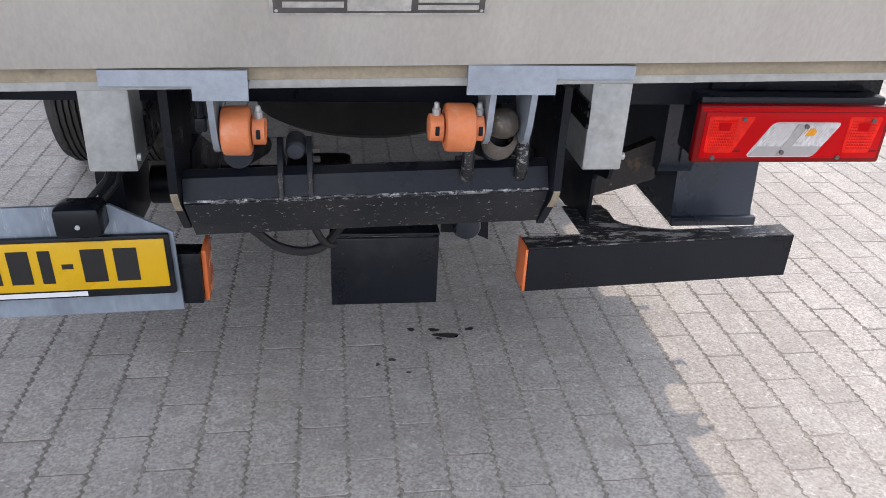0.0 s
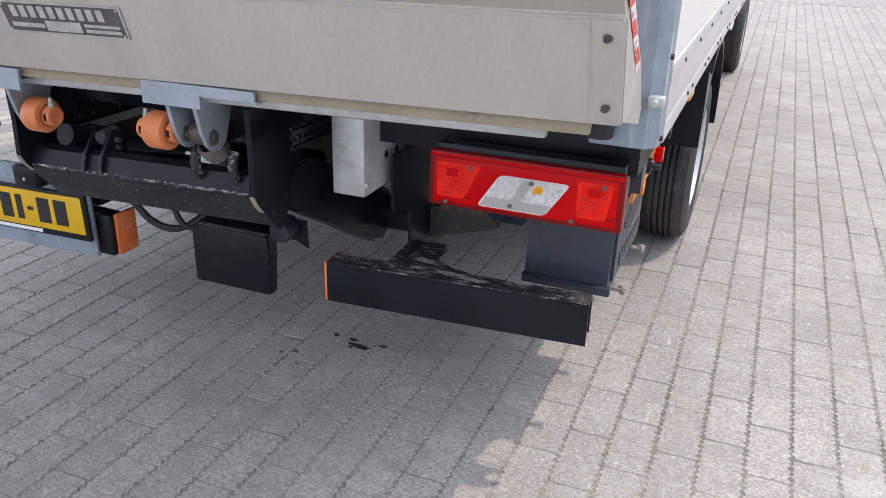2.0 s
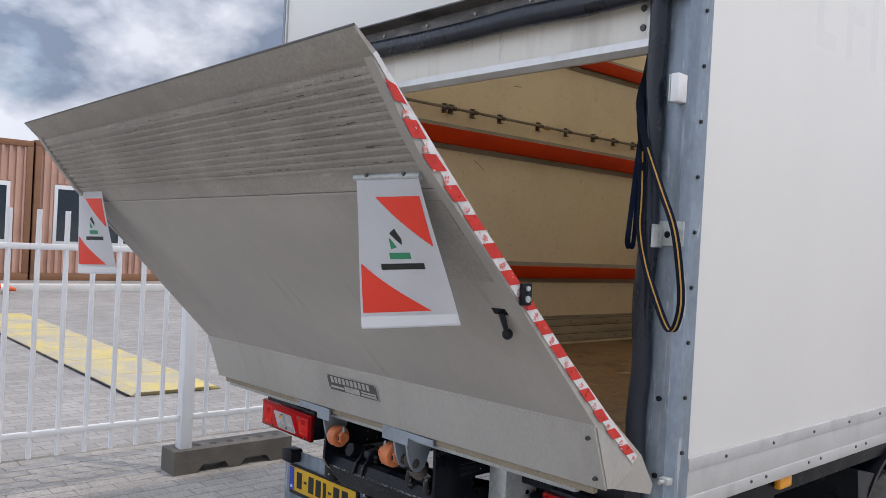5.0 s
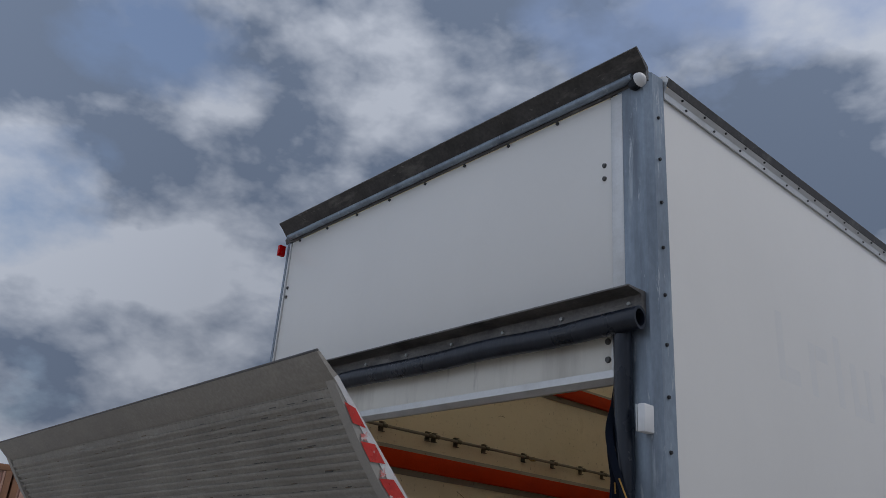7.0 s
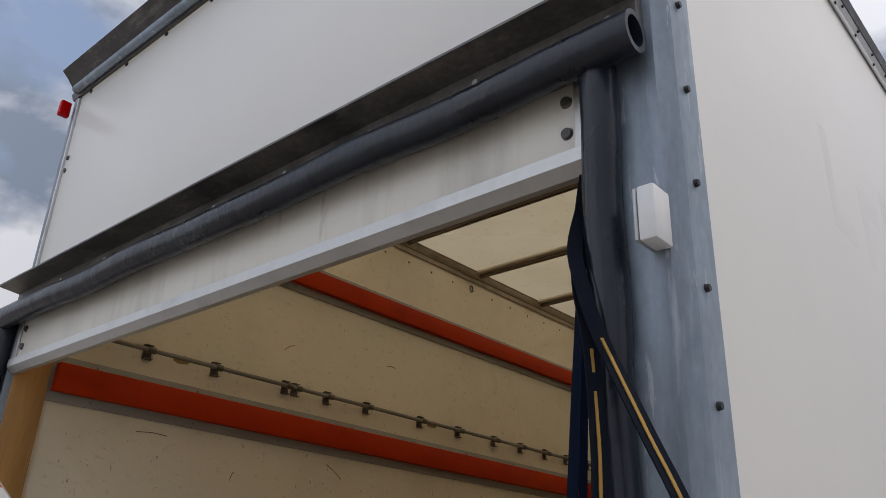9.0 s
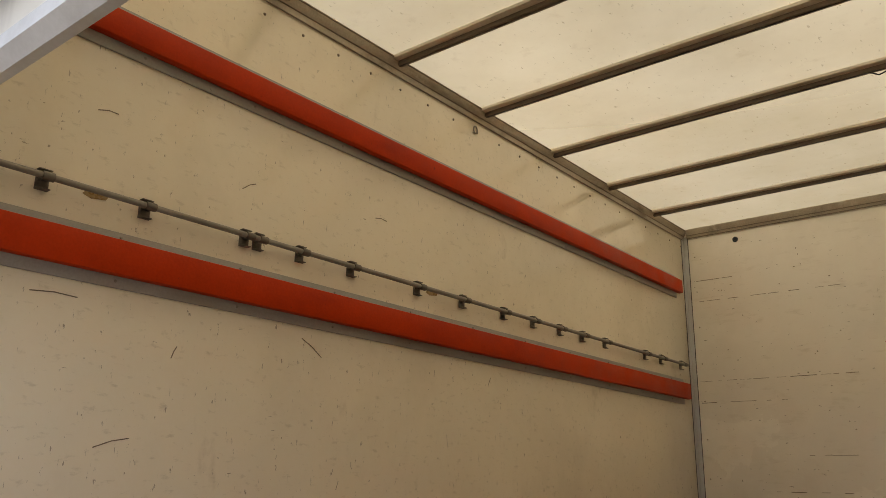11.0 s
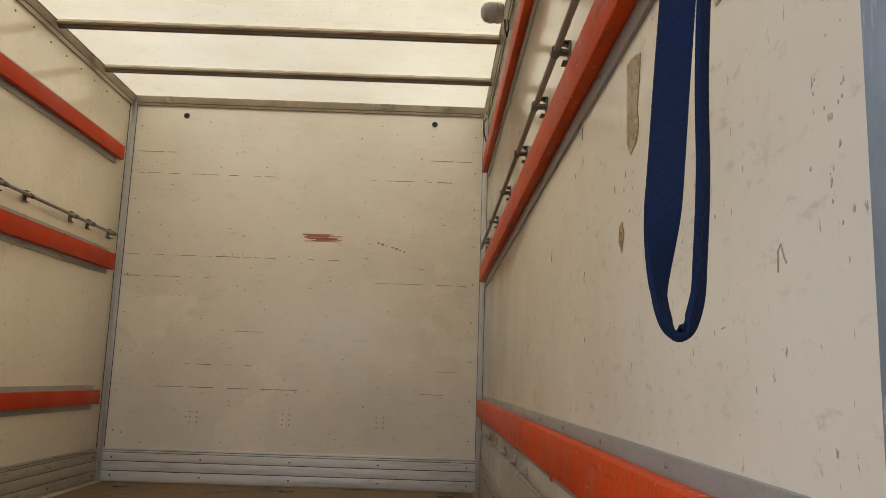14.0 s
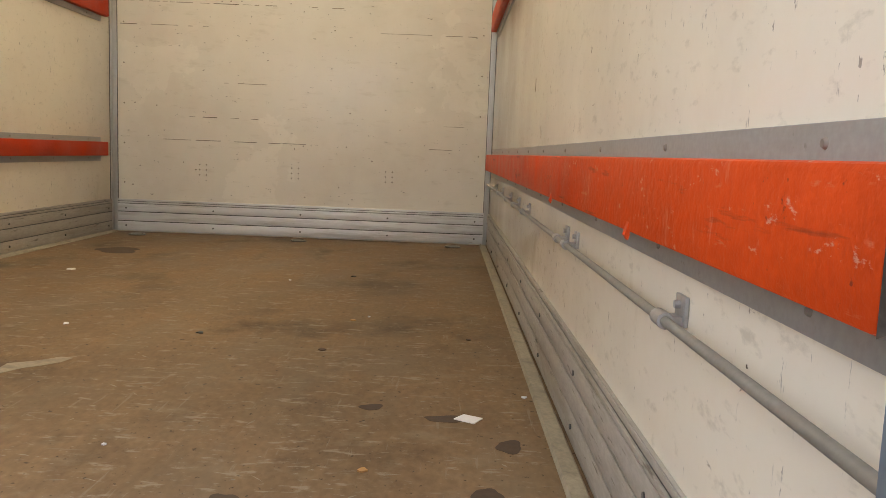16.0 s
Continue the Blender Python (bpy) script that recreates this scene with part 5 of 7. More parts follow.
def pslab(x0, x1, s0, s1, o0, o1):
    bm = B()
    vs = [bm.verts.new(on_panel(x, s, o)) for o in (o0, o1) for s in (s0, s1) for x in (x0, x1)]
    for f in ((0, 1, 3, 2), (4, 6, 7, 5), (0, 4, 5, 1), (2, 3, 7, 6), (0, 2, 6, 4), (1, 5, 7, 3)):
        bm.faces.new([vs[i] for i in f])
    bmesh.ops.recalc_face_normals(bm, faces=bm.faces)
    return bm


badge = part("badge_plate", pslab(-0.073, 0.236, 0.098, 0.172, 0.004, 0.006), M["badgelight"], plat, "etched metal maker's badge")
part("badge_field", pslab(-0.068, 0.231, 0.102, 0.168, 0.006, 0.0066), M["badge"], badge)
random.seed(2)
x = -0.045
for k in range(10):
    w = 0.0215
    part("raised_bar", pslab(x, x + w - 0.006, 0.136, 0.163, 0.0066, 0.0076), M["badgelight"], badge)
    x += w + 0.003
for a, b, s0, s1 in ((-0.055, 0.03, 0.112, 0.122), (0.035, 0.125, 0.106, 0.13), (0.135, 0.222, 0.121, 0.128), (0.135, 0.222, 0.108, 0.116)):
    part("raised_bar", pslab(a, b, s0, s1, 0.0066, 0.0076), M["badgelight"], badge)
for x in (-0.064, 0.227):
    for s in (0.106, 0.164):
        part("rivet", cyl(B(), on_panel(x, s, 0.006), on_panel(x, s, 0.0085), 0.003, 0.002, 8), M["alu_clean"], badge)
# strips below the panel and dirty drip edge
bx("edge_strip", (PX0 + 0.04, PX1 - 0.05, -0.215, -0.195, 0.926, 0.951), M["dirtystrip"], plat, 0.002, "dirty ochre edge strip")
bx("edge_profile", (PX0 + 0.03, 1.04, -0.19, -0.165, 0.906, 0.925), M["galv2"], plat, 0.002)
bx("platform_sill", (PX0 + 0.02, 0.62, -0.164, -0.02, 0.898, 0.909), M["galv2"], plat, 0.002)

# the platform hangs a little askew: its far side sags, most at the foot
def askew(x, z):
    q = min(1.0, max(0.0, (z - 0.95) / 0.202))
    r = min(1.0, max(0.0, (z - 1.152) / 0.85))
    return (0.0075 - 0.0245 * q + 0.017 * r) + (0.0235 - 0.003 * q - 0.0083 * r) * x


for ob in [plat] + list(plat.children_recursive):
    for v in ob.data.vertices:
        v.co.z += askew(v.co.x, v.co.z)

# ---- warning flags ----
def flag(x0, x1, y, zt, h, swing, label):
    g = root("warning_flag", (0.5 * (x0 + x1), y, zt), label, "flag", "flags on the tail lift")
    bm = B()
    nx, nz = 8, 14
    grid = []
    for j in range(nz + 1):
        row = []
        for i in range(nx + 1):
            u, w = i / nx, j / nz
            wob = 0.012 * math.sin(u * 3.0 + w * 2.2) * w
            row.append(bm.verts.new((x0 + (x1 - x0) * u - 0.005 * w, y - 0.012 - wob + w * (0.05 + 0.085 * u) * swing, zt - h * w + 0.03 * w * u * swing)))
        grid.append(row)
    for j in range(nz):
        for i in range(nx):
            bm.faces.new((grid[j][i], grid[j][i + 1], grid[j + 1][i + 1], grid[j + 1][i]))
    pos = lambda u, w: Vector((x0 + (x1 - x0) * u - 0.005 * w, y - 0.012 - 0.012 * math.sin(u * 3.0 + w * 2.2) * w + w * (0.05 + 0.085 * u) * swing, zt - h * w + 0.03 * w * u * swing))
    r = bmesh.ops.solidify(bm, geom=bm.faces[:], thickness=0.0015)
    cloth = part("cloth", bm, M["flagwhite"], g, "white vinyl flag cloth")

    def patch(name, poly, material):
        """A patch over the cloth, cut fine enough to follow it."""
        b = B()
        us = [p[0] for p in poly]
        ws = [p[1] for p in poly]
        n = 12
        wlo, whi = min(ws), max(ws)
        prev = None
        for k in range(n + 1):
            w = wlo + (whi - wlo) * k / n
            xs = []
            for (ua, wa), (ub, wb) in zip(poly, poly[1:] + poly[:1]):
                if wa != wb and min(wa, wb) - 1e-6 <= w <= max(wa, wb) + 1e-6:
                    xs.append(ua + (ub - ua) * (w - wa) / (wb - wa))
            if len(xs) < 2:
                xs = [xs[0], xs[0] + 0.001] if xs else [us[0], us[0]]
            lo, hi = min(xs), max(xs)
            row = [b.verts.new(pos(lo + (hi - lo) * q / 4, w) + Vector((0, -0.0009, 0))) for q in range(5)]
            if prev:
                for q in range(4):
                    b.faces.new((prev[q], prev[q + 1], row[q + 1], row[q]))
            prev = row
        part(name, b, material, cloth)
    patch("red_triangle", [(0.30, 0.12), (0.95, 0.12), (0.95, 0.45), (0.94, 0.45)], M["flagred"])
    patch("red_triangle", [(0.03, 0.56), (0.04, 0.56), (0.74, 0.89), (0.03, 0.89)], M["flagred"])
    patch("emblem", [(0.44, 0.36), (0.52, 0.33), (0.59, 0.40), (0.58, 0.44)], M["ink"])
    patch("emblem", [(0.43, 0.40), (0.44, 0.39), (0.52, 0.455), (0.44, 0.465)], M["green"])
    patch("print_bar", [(0.41, 0.49), (0.66, 0.49), (0.66, 0.532), (0.41, 0.532)], M["green"])
    patch("print_bar", [(0.29, 0.562), (0.79, 0.562), (0.79, 0.603), (0.29, 0.603)], M["ink"])
    patch("hem", [(0.0, 0.915), (1.0, 0.915), (1.0, 0.99), (0.0, 0.99)], M["whiteprint"])
    clip = part("clip_bar", cyl(B(), (x0 - 0.01, y - 0.008, zt + 0.004), (x1 + 0.005, y - 0.008, zt + 0.004), 0.0075, seg=12), M["galv2"], g, "grey metal clamp bar")
    for u in (0.2, 0.8):
        part("bolt", cyl(B(), (x0 + (x1 - x0) * u, y - 0.012, zt + 0.007), (x0 + (x1 - x0) * u, y - 0.019, zt + 0.008), 0.0045, seg=8), M["gutter"], clip)


flag(0.900, 1.122, -0.874, 1.748, 0.35, 1.05, "white vinyl warning flag with red triangles, clamped to the tail lift")
flag(-1.05, -0.785, -0.874, 1.748, 0.35, 0.5, "white vinyl warning flag with red triangles at the platform's far edge")

# ---- lift mechanism and chassis below ----
mech = part("lift_beam", prism(B(), [(-0.125, 0.698), (-0.121, 0.706), (-0.108, 0.737), (-0.09, 0.746), (-0.03, 0.724), (0.0, 0.70), (0.0, 0.65), (-0.03, 0.612), (-0.062, 0.614), (-0.121, 0.691)], "x", -0.246, 0.399), M["black"], truck, "scuffed black steel lift beam")
part("chipped_face", prism(B(), [(-0.1255, 0.695), (-0.1215, 0.6895), (-0.0635, 0.6105), (-0.066, 0.6085), (-0.124, 0.6875)], "x", -0.244, 0.397), M["chipped"], mech, "lower face with chipped paint")
part("scraped_band", prism(B(), [(-0.1262, 0.697), (-0.1145, 0.6805), (-0.1125, 0.682), (-0.1235, 0.698)], "x", -0.20, 0.37), M["scraped"], mech, "band scraped pale below the ridge")
# Thin pale rod along the ridge paints the highlight of the black beam.
part("edge_bead", cyl(B(), (-0.245, -0.1235, 0.6995), (0.398, -0.1235, 0.6995), 0.0028, seg=8), M["scraped"], mech, "ridge with its highlight painted pale")
for x in (-0.262, 0.400):
    arm = part("lift_arm", prism(B(), [(-0.150, 0.905), (-0.146, 0.80), (-0.150, 0.717), (-0.138, 0.695), (-0.064, 0.612), (-0.050, 0.618), (0.02, 0.70), (0.05, 0.80), (0.06, 0.905)], "x", x, x + 0.014), M["black"], truck, "black lift arm plate")
    part("worn_tip", prism(B(), [(-0.1515, 0.715), (-0.1395, 0.6935), (-0.120, 0.672), (-0.118, 0.674), (-0.137, 0.697), (-0.149, 0.717)], "x", x + 0.001, x + 0.013), M["dirtystrip"], arm, "bare worn edge of the arm")
    for yy, zz in ((-0.085, 0.66), (-0.03, 0.68)):
        part("arm_hole", cyl(B(), (x + 0.0142, yy, zz), (x + 0.015, yy, zz), 0.008, seg=12), M["ink"], arm)
for x in (-0.083, -0.032):
    part("lug", prism(B(), [(-0.128, 0.700), (-0.124, 0.716), (-0.114, 0.745), (-0.080, 0.788), (-0.070, 0.794), (-0.045, 0.785), (-0.035, 0.72), (-0.10, 0.72)], "x", x, x + 0.009), M["black"], mech)
    part("weld_bead", sweep(B(), [(x + 0.0045, -0.131, 0.701), (x + 0.0045, -0.127, 0.717), (x + 0.0045, -0.116, 0.744)], 0.0045, 8), M["worn"], mech)
part("pivot_knob", lathe(B(), [(0, 0.0), (0.0, 0.014), (0.004, 0.0175), (0.05, 0.0175)], (-0.0515, -0.09, 0.773), (0, 1, 0.1), 20), M["rubber"], mech)
for k in range(3):
    part("bolt", cyl(B(), (-0.0225, -0.07, 0.732 + k * 0.018), (-0.010, -0.07, 0.732 + k * 0.018), 0.0065, seg=6), M["gutter"], mech)
lean_ = Matrix.Translation((0.05, 0, 0.70)) @ Matrix.Rotation(radians(-1.9), 4, "Y") @ Matrix.Translation((-0.05, 0, -0.70))
mech.matrix_parent_inverse = mech.matrix_parent_inverse @ lean_


def hinge(x0, x1, z1, z0, tab0, tab1, ztab, rx0, rx1, caps, yr, zr, cheeks):
    """T-shaped bracket under the platform edge, with cheeks, a roller and its hub caps."""
    pts = [(x0, z0), (tab0, z0), (tab0, ztab), (tab1, ztab), (tab1, z0), (x1, z0), (x1, z1), (x0, z1)]
    pts = [p for k, p in enumerate(pts) if p != pts[k - 1]]
    h = part("hinge_bracket", prism(B(), [(a, b + 0.008 * (a - x0)) for a, b in pts], "y", -0.232, -0.225), M["galvlight"], truck, "blue-grey zinc hinge bracket")
    part("bracket_top", box(B(), x0, x1, -0.2249, -0.10, z0 - 0.004, z0 + 0.002, 0.001), M["galvlight"], h)
    for xx in cheeks:
        ck = part("cheek", prism(B(), [(-0.222, z0 - 0.005), (-0.203, zr + 0.012), (-0.187, zr - 0.022), (-0.170, zr - 0.034), (-0.150, zr - 0.035), (-0.130, zr - 0.020), (-0.095, z0 - 0.03), (-0.085, z0 - 0.005)], "x", xx, xx + 0.010), M["galvlight"], h)
        part("pin_boss", lathe(B(), [(0, 0.0), (0.006, 0.0), (0.006, 0.007), (0.003, 0.009), (0.003, 0.015), (0, 0.017)], (xx + 0.0102, yr + 0.012, zr - 0.004), (1, 0, 0), 16), M["gutter"], ck)
    L_ = abs(rx1 - rx0)
    rl = part("roller", lathe(B(), [(0.003, 0.0), (0.003, 0.024), (0.0, 0.026), (0, 0.033), (0.002, 0.038), (0.006, 0.040), (L_ - 0.006, 0.040), (L_ - 0.002, 0.038), (L_, 0.033), (L_, 0.026), (L_ - 0.003, 0.024), (L_ - 0.003, 0.0)], (min(rx0, rx1), yr, zr), (1, 0, 0), 36), M["roller"], h, "worn orange plastic roller")
    for cap0, cap1 in caps:
        c_ = abs(cap1 - cap0)
        part("hub_cap", lathe(B(), [(0, 0.0), (0, 0.019), (0.002, 0.0225), (c_ - 0.002, 0.0225), (c_, 0.019), (c_, 0.015), (c_ - 0.003, 0.014), (c_ - 0.003, 0.0)], (min(cap0, cap1), yr, zr), (1, 0, 0), 24), M["roller"], rl)
        mid = (cap0 + cap1) / 2
        part("slot", box(B(), mid - 0.0035, mid + 0.0035, yr - 0.0245, yr - 0.0215, zr - 0.007, zr + 0.009, 0.0015), M["black"], rl)
        part("nipple", lathe(B(), [(0, 0.007), (0.010, 0.007), (0.012, 0.005), (0.020, 0.004), (0.022, 0.0)], (mid, yr, zr + 0.0215), (0, 0, 1), 10), M["galv2"], rl)
    return h


h1 = hinge(-0.326, -0.113, 0.9485, 0.9245, -0.195, -0.113, 0.902, -0.165, -0.118, ((-0.1178, -0.095),), -0.165, 0.834, (-0.178,))
h2 = hinge(0.219, 0.486, 0.9625, 0.9425, 0.219, 0.360, 0.916, 0.192, 0.242, ((0.166, 0.1918), (0.2422, 0.258)), -0.183, 0.847, (0.260, 0.327))
part("ball_joint", lathe(B(), [(0, 0.0), (0.002, 0.014), (0.008, 0.022), (0.02, 0.0265), (0.034, 0.0265), (0.046, 0.021), (0.052, 0.013), (0.054, 0.0)], (0.270, -0.155, 0.845), (1, 0, 0), 24), M["grime"], h2, "grimy round joint")
part("joint_bellows", lathe(B(), [(-0.03, 0.022), (-0.024, 0.03), (-0.018, 0.024), (-0.012, 0.031), (-0.006, 0.024), (0.0, 0.031), (0.006, 0.023), (0.012, 0.030), (0.02, 0.024), (0.03, 0.02)], (0.30, -0.12, 0.80), (0.05, 0.75, -0.65), 20), M["grime"], h2)
for x in (0.247, 0.345):
    sw = [(x, -0.085 + 0.040 * math.cos(a), 0.765 + 0.045 * math.sin(a)) for a in [math.pi * (0.75 + 1.1 * k / 10) for k in range(11)]]
    part("claw", sweep(B(), sw, 0.0115, 10, ), M["worn"], h2, "chipped black claw")
part("cylinder_end", cyl(B(), (0.30, -0.10, 0.785), (0.30, 0.30, 0.66), 0.028, seg=16), M["black"], truck)
part("cylinder_end", cyl(B(), (-0.15, -0.10, 0.77), (-0.15, 0.30, 0.64), 0.026, seg=16), M["black"], truck)
part("hanging_bolt", cyl(B(), (-0.196, -0.17, 0.90), (-0.196, -0.17, 0.845), 0.006, seg=8), M["black"], h1)
part("bolt_foot", box(B(), -0.205, -0.187, -0.178, -0.162, 0.835, 0.858, 0.003), M["black"], h1)


for x in (-0.272, 0.396):
    la = part("swing_arm", prism(B(), [(-0.03, 0.70), (-0.005, 0.645), (0.37, 0.427), (0.44, 0.405), (0.50, 0.43), (0.52, 0.48), (0.48, 0.54), (0.10, 0.735), (0.0, 0.74)], "x", x, x + 0.028), M["black"], truck, "black sloping lift arm")
    part("arm_flange", prism(B(), [(-0.006, 0.640), (0.37, 0.420), (0.372, 0.4245), (-0.004, 0.6445)], "x", x - 0.004, x + 0.036), M["plastic"], la)
part("torsion_tube", cyl(B(), (-0.43, 0.47, 0.475), (0.56, 0.47, 0.475), 0.048, seg=20), M["black"], truck, "black torsion tube of the lift")


def holed_plate(x, y0, y1, z0, z1, ny, nz, r, thick=0.005):
    """An upright steel plate, square to the axle, pierced by a grid of round holes."""
    bm = B()
    dy, dz = (y1 - y0) / ny, (z1 - z0) / nz
    for i in range(ny):
        for j in range(nz):
            cy, cz = y0 + (i + 0.5) * dy, z0 + (j + 0.5) * dz
            sq = [(1, 0), (1, 1), (0, 1), (-1, 1), (-1, 0), (-1, -1), (0, -1), (1, -1)]
            for xx in (x, x + thick):
                o_ = [bm.verts.new((xx, cy + a * dy / 2, cz + b * dz / 2)) for a, b in sq]
                n_ = [bm.verts.new((xx, cy + r * math.cos(k * math.pi / 4), cz + r * math.sin(k * math.pi / 4))) for k in range(8)]
                for k in range(8):
                    bm.faces.new((o_[k], o_[(k + 1) % 8], n_[(k + 1) % 8], n_[k]))
    bmesh.ops.remove_doubles(bm, verts=bm.verts[:], dist=0.0005)
    for zz in (z0, z1):
        box(bm, x, x + thick, y0, y1, zz - 0.004, zz + 0.004)
    return bm


part("holed_plate", holed_plate(-0.335, 0.05, 0.40, 0.725, 0.793, 7, 2, 0.0075), M["black"], truck, "black steel plate with drilled holes")
part("holed_plate", holed_plate(0.466, -0.085, 0.09, 0.815, 0.855, 8, 1, 0.006), M["black"], truck, "black steel plate with drilled holes")

# zinc leg brackets
for x0, x1, y1 in ((0.505, 0.586, 0.60), (-0.437, -0.348, 0.60)):
    bm = B()
    lg = part("leg_bracket", box(bm, x0, x1, 0.02, y1, 0.688, 0.868, 0.005), M["galv2"], truck, "spangled zinc steel bracket box")
    part("foot_bolt", cyl(B(), (x1 - 0.012, 0.03, 0.715), (x1 + 0.006, 0.03, 0.715), 0.008, seg=8), M["galv2"], lg)
    hole = part("hole", cyl(B(), (x1 - 0.001, 0, 0), (x1 + 0.0012, 0, 0), 0.0085, seg=12), M["black"], lg)
    hole.location = (0, 0.13, 0.762)
    for j in range(6):
        for z in (0.762, 0.80):
            if (j, z) != (0, 0.762):
                o = new("hole", hole.data)
                o.parent, o.location = lg, (0, 0.13 + j * 0.055 + (0.012 if z == 0.80 else 0), z)
# mud flap plate below the beam
fl = part("underrun_flap", box(B(), 0.002, 0.240, 0.128, 0.138, 0.320, 0.488, 0.004), M["plastic"], truck, "flat black deflector plate")
part("flap_side", prism(B(), [(0.1385, 0.488), (0.178, 0.488), (0.166, 0.335), (0.160, 0.320), (0.1385, 0.320)], "x", 0.228, 0.240), M["plastic"], fl)
part("flap_top", box(B(), 0.0, 0.242, 0.134, 0.23, 0.4885, 0.496, 0.003), M["plastic"], fl)
# chassis members
for x0, x1 in ((-0.42, -0.35), (0.46, 0.53)):
    chassis = bx("chassis_rail", (x0, x1, 0.62, 6.6, 0.50, 0.72), M["black"], truck, 0.006, "black chassis rail")
for x0, x1 in ((0.548, 0.60), (-0.49, -0.438)):
    bx("subframe", (x0, x1, 0.30, 4.4, 0.60, 0.80), M["black"], truck, 0.004)
for y in (0.9, 1.35, 2.4, 3.3):
    bx("crossmember", (-0.95, 1.07, y, y + 0.06, 0.72, 0.80), M["black"], truck, 0.004)
bx("rear_crossmember", (-0.34, 0.49, 0.30, 0.36, 0.765, 0.86), M["black"], truck, 0.004)
bx("gearbox", (-0.11, 0.06, 0.40, 0.56, 0.40, 0.53), M["black"], truck, 0.02)
axle = part("axle", cyl(B(), (-0.9, 1.92, 0.345), (1.02, 1.92, 0.345), 0.05, seg=16), M["black"], truck)
part("differential", lathe(B(), [(-0.16, 0.05), (-0.1, 0.12), (0.0, 0.16), (0.1, 0.12), (0.16, 0.05)], (0.05, 1.92, 0.345), (1, 0, 0), 24), M["black"], axle)
part("pipe_clutter", sweep(B(), dense([(-0.26, 0.14, 0.57), (-0.20, 0.11, 0.556), (-0.159, 0.10, 0.531), (-0.111, 0.10, 0.489), (-0.053, 0.10, 0.474), (-0.008, 0.12, 0.480), (0.03, 0.16, 0.51)]), 0.010, 10), M["wire"], truck, "drooping black cable")
part("pipe_clutter", sweep(B(), dense([(-0.07, 0.12, 0.58), (-0.036, 0.11, 0.535), (-0.018, 0.11, 0.50), (0.0, 0.12, 0.478), (0.03, 0.15, 0.47)]), 0.008, 10), M["wire"], truck)
part("flap_bracket", prism(B(), [(0.245, 0.545), (0.349, 0.545), (0.353, 0.470), (0.318, 0.487), (0.245, 0.49)], "y", 0.150, 0.156), M["black"], truck, "black bracket plate beside the deflector")
part("round_can", lathe(B(), [(0, 0.0), (0.002, 0.026), (0.01, 0.031), (0.06, 0.031)], (0.296, 0.100, 0.522), (0, 1, 0), 20), M["rubber"], truck)
part("bar_stay", prism(B(), [(0.615, 0.482), (0.80, 0.537), (0.80, 0.643), (0.615, 0.565)], "y", 0.335, 0.365), M["rustystay"], truck, "rusty diagonal steel stay")
part("plate_cable", sweep(B(), [(-0.50, 0.16, 0.56), (-0.46, 0.2, 0.60), (-0.43, 0.28, 0.68), (-0.42, 0.4, 0.72)], 0.007, 8), M["wire"], truck)
part("plate_cable", sweep(B(), [(-0.47, 0.16, 0.56), (-0.44, 0.2, 0.59), (-0.42, 0.28, 0.66), (-0.40, 0.4, 0.70)], 0.006, 8), M["wire"], truck)


# wheels
def wheel(x, y, r, w, out, dish=False):
    """A tyre on a steel rim; out: +1 or -1, the side on which the rim shows."""
    t = B()
    h = w / 2
    prof = [(-h + 0.01, r * 0.60), (-h, r * 0.72), (-h + 0.004, r * 0.86), (-h + 0.018, r * 0.955), (-h + 0.04, r * 0.988)]
    g = 4
    tread = []
    span = w - 0.08
    for k in range(g + 1):
        a = -h + 0.04 + span * k / (g + 1)
        b = -h + 0.04 + span * (k + 1) / (g + 1)
        tread += [(a + 0.0042, r), (b - 0.0042, r)]
        if k < g:
            tread += [(b - 0.0038, r - 0.016), (b + 0.0038, r - 0.016)]
    prof += tread + [(-p[0], p[1]) for p in prof[::-1]]
    seg = 144
    lathe(t, prof, (0, 0, 0), (1, 0, 0), seg)
    t.verts.ensure_lookup_table()
    n = len(prof)
    for ring in (4, 5, n - 6, n - 5):
        for k in range(0, seg, 4):
            v = t.verts[ring * seg + k].co
            v.y, v.z = v.y * 0.972, v.z * 0.972
    for ring in range(6, n - 6):
        for k in range(seg):
            t.verts[ring * seg + k].co.x += 0.0007 * (1 if (k // 2) % 2 else -1)
    ty = part("wheel", t, M["tyre"], truck, "worn road tyre on a silver steel rim")
    ty.location = (x, y, r)
    rm = B()
    o = out
    lathe(rm, [(o * h * 0.86, r * 0.605), (o * h * 0.92, r * 0.58), (o * h * 0.5, r * 0.54), (o * h * 0.1, r * 0.48), (o * h * 0.0, r * 0.34), (o * h * 0.45, r * 0.26), (o * h * 0.6, r * 0.24), (o * h * 0.6, 0.0)], (0, 0, 0), (1, 0, 0), 40)
    if dish:
        rm.clear()
        lathe(rm, [(o * h * 0.86, r * 0.605), (o * h * 0.92, r * 0.58), (o * h * 0.7, r * 0.55), (-o * h * 0.45, r * 0.52), (-o * h * 0.75, r * 0.44), (-o * h * 0.8, r * 0.30), (-o * h * 0.1, r * 0.24), (o * h * 0.1, r * 0.2), (o * h * 0.1, 0.0)], (0, 0, 0), (1, 0, 0), 40)
    ri_ = finish("rim", rm, M["rimwhite"])
    ri_.parent = ty
    for k in range(6):
        a = k * math.pi / 3
        hb = cyl(B(), (o * h * (-0.8 if dish else 0.2), math.cos(a) * r * 0.36, math.sin(a) * r * 0.36), (o * h * (-0.45 if dish else 0.52), math.cos(a) * r * 0.36, math.sin(a) * r * 0.36), 0.014, seg=6)
        ob = finish("wheel_nut", hb, M["galv2"])
        ob.parent = ty
    return ty


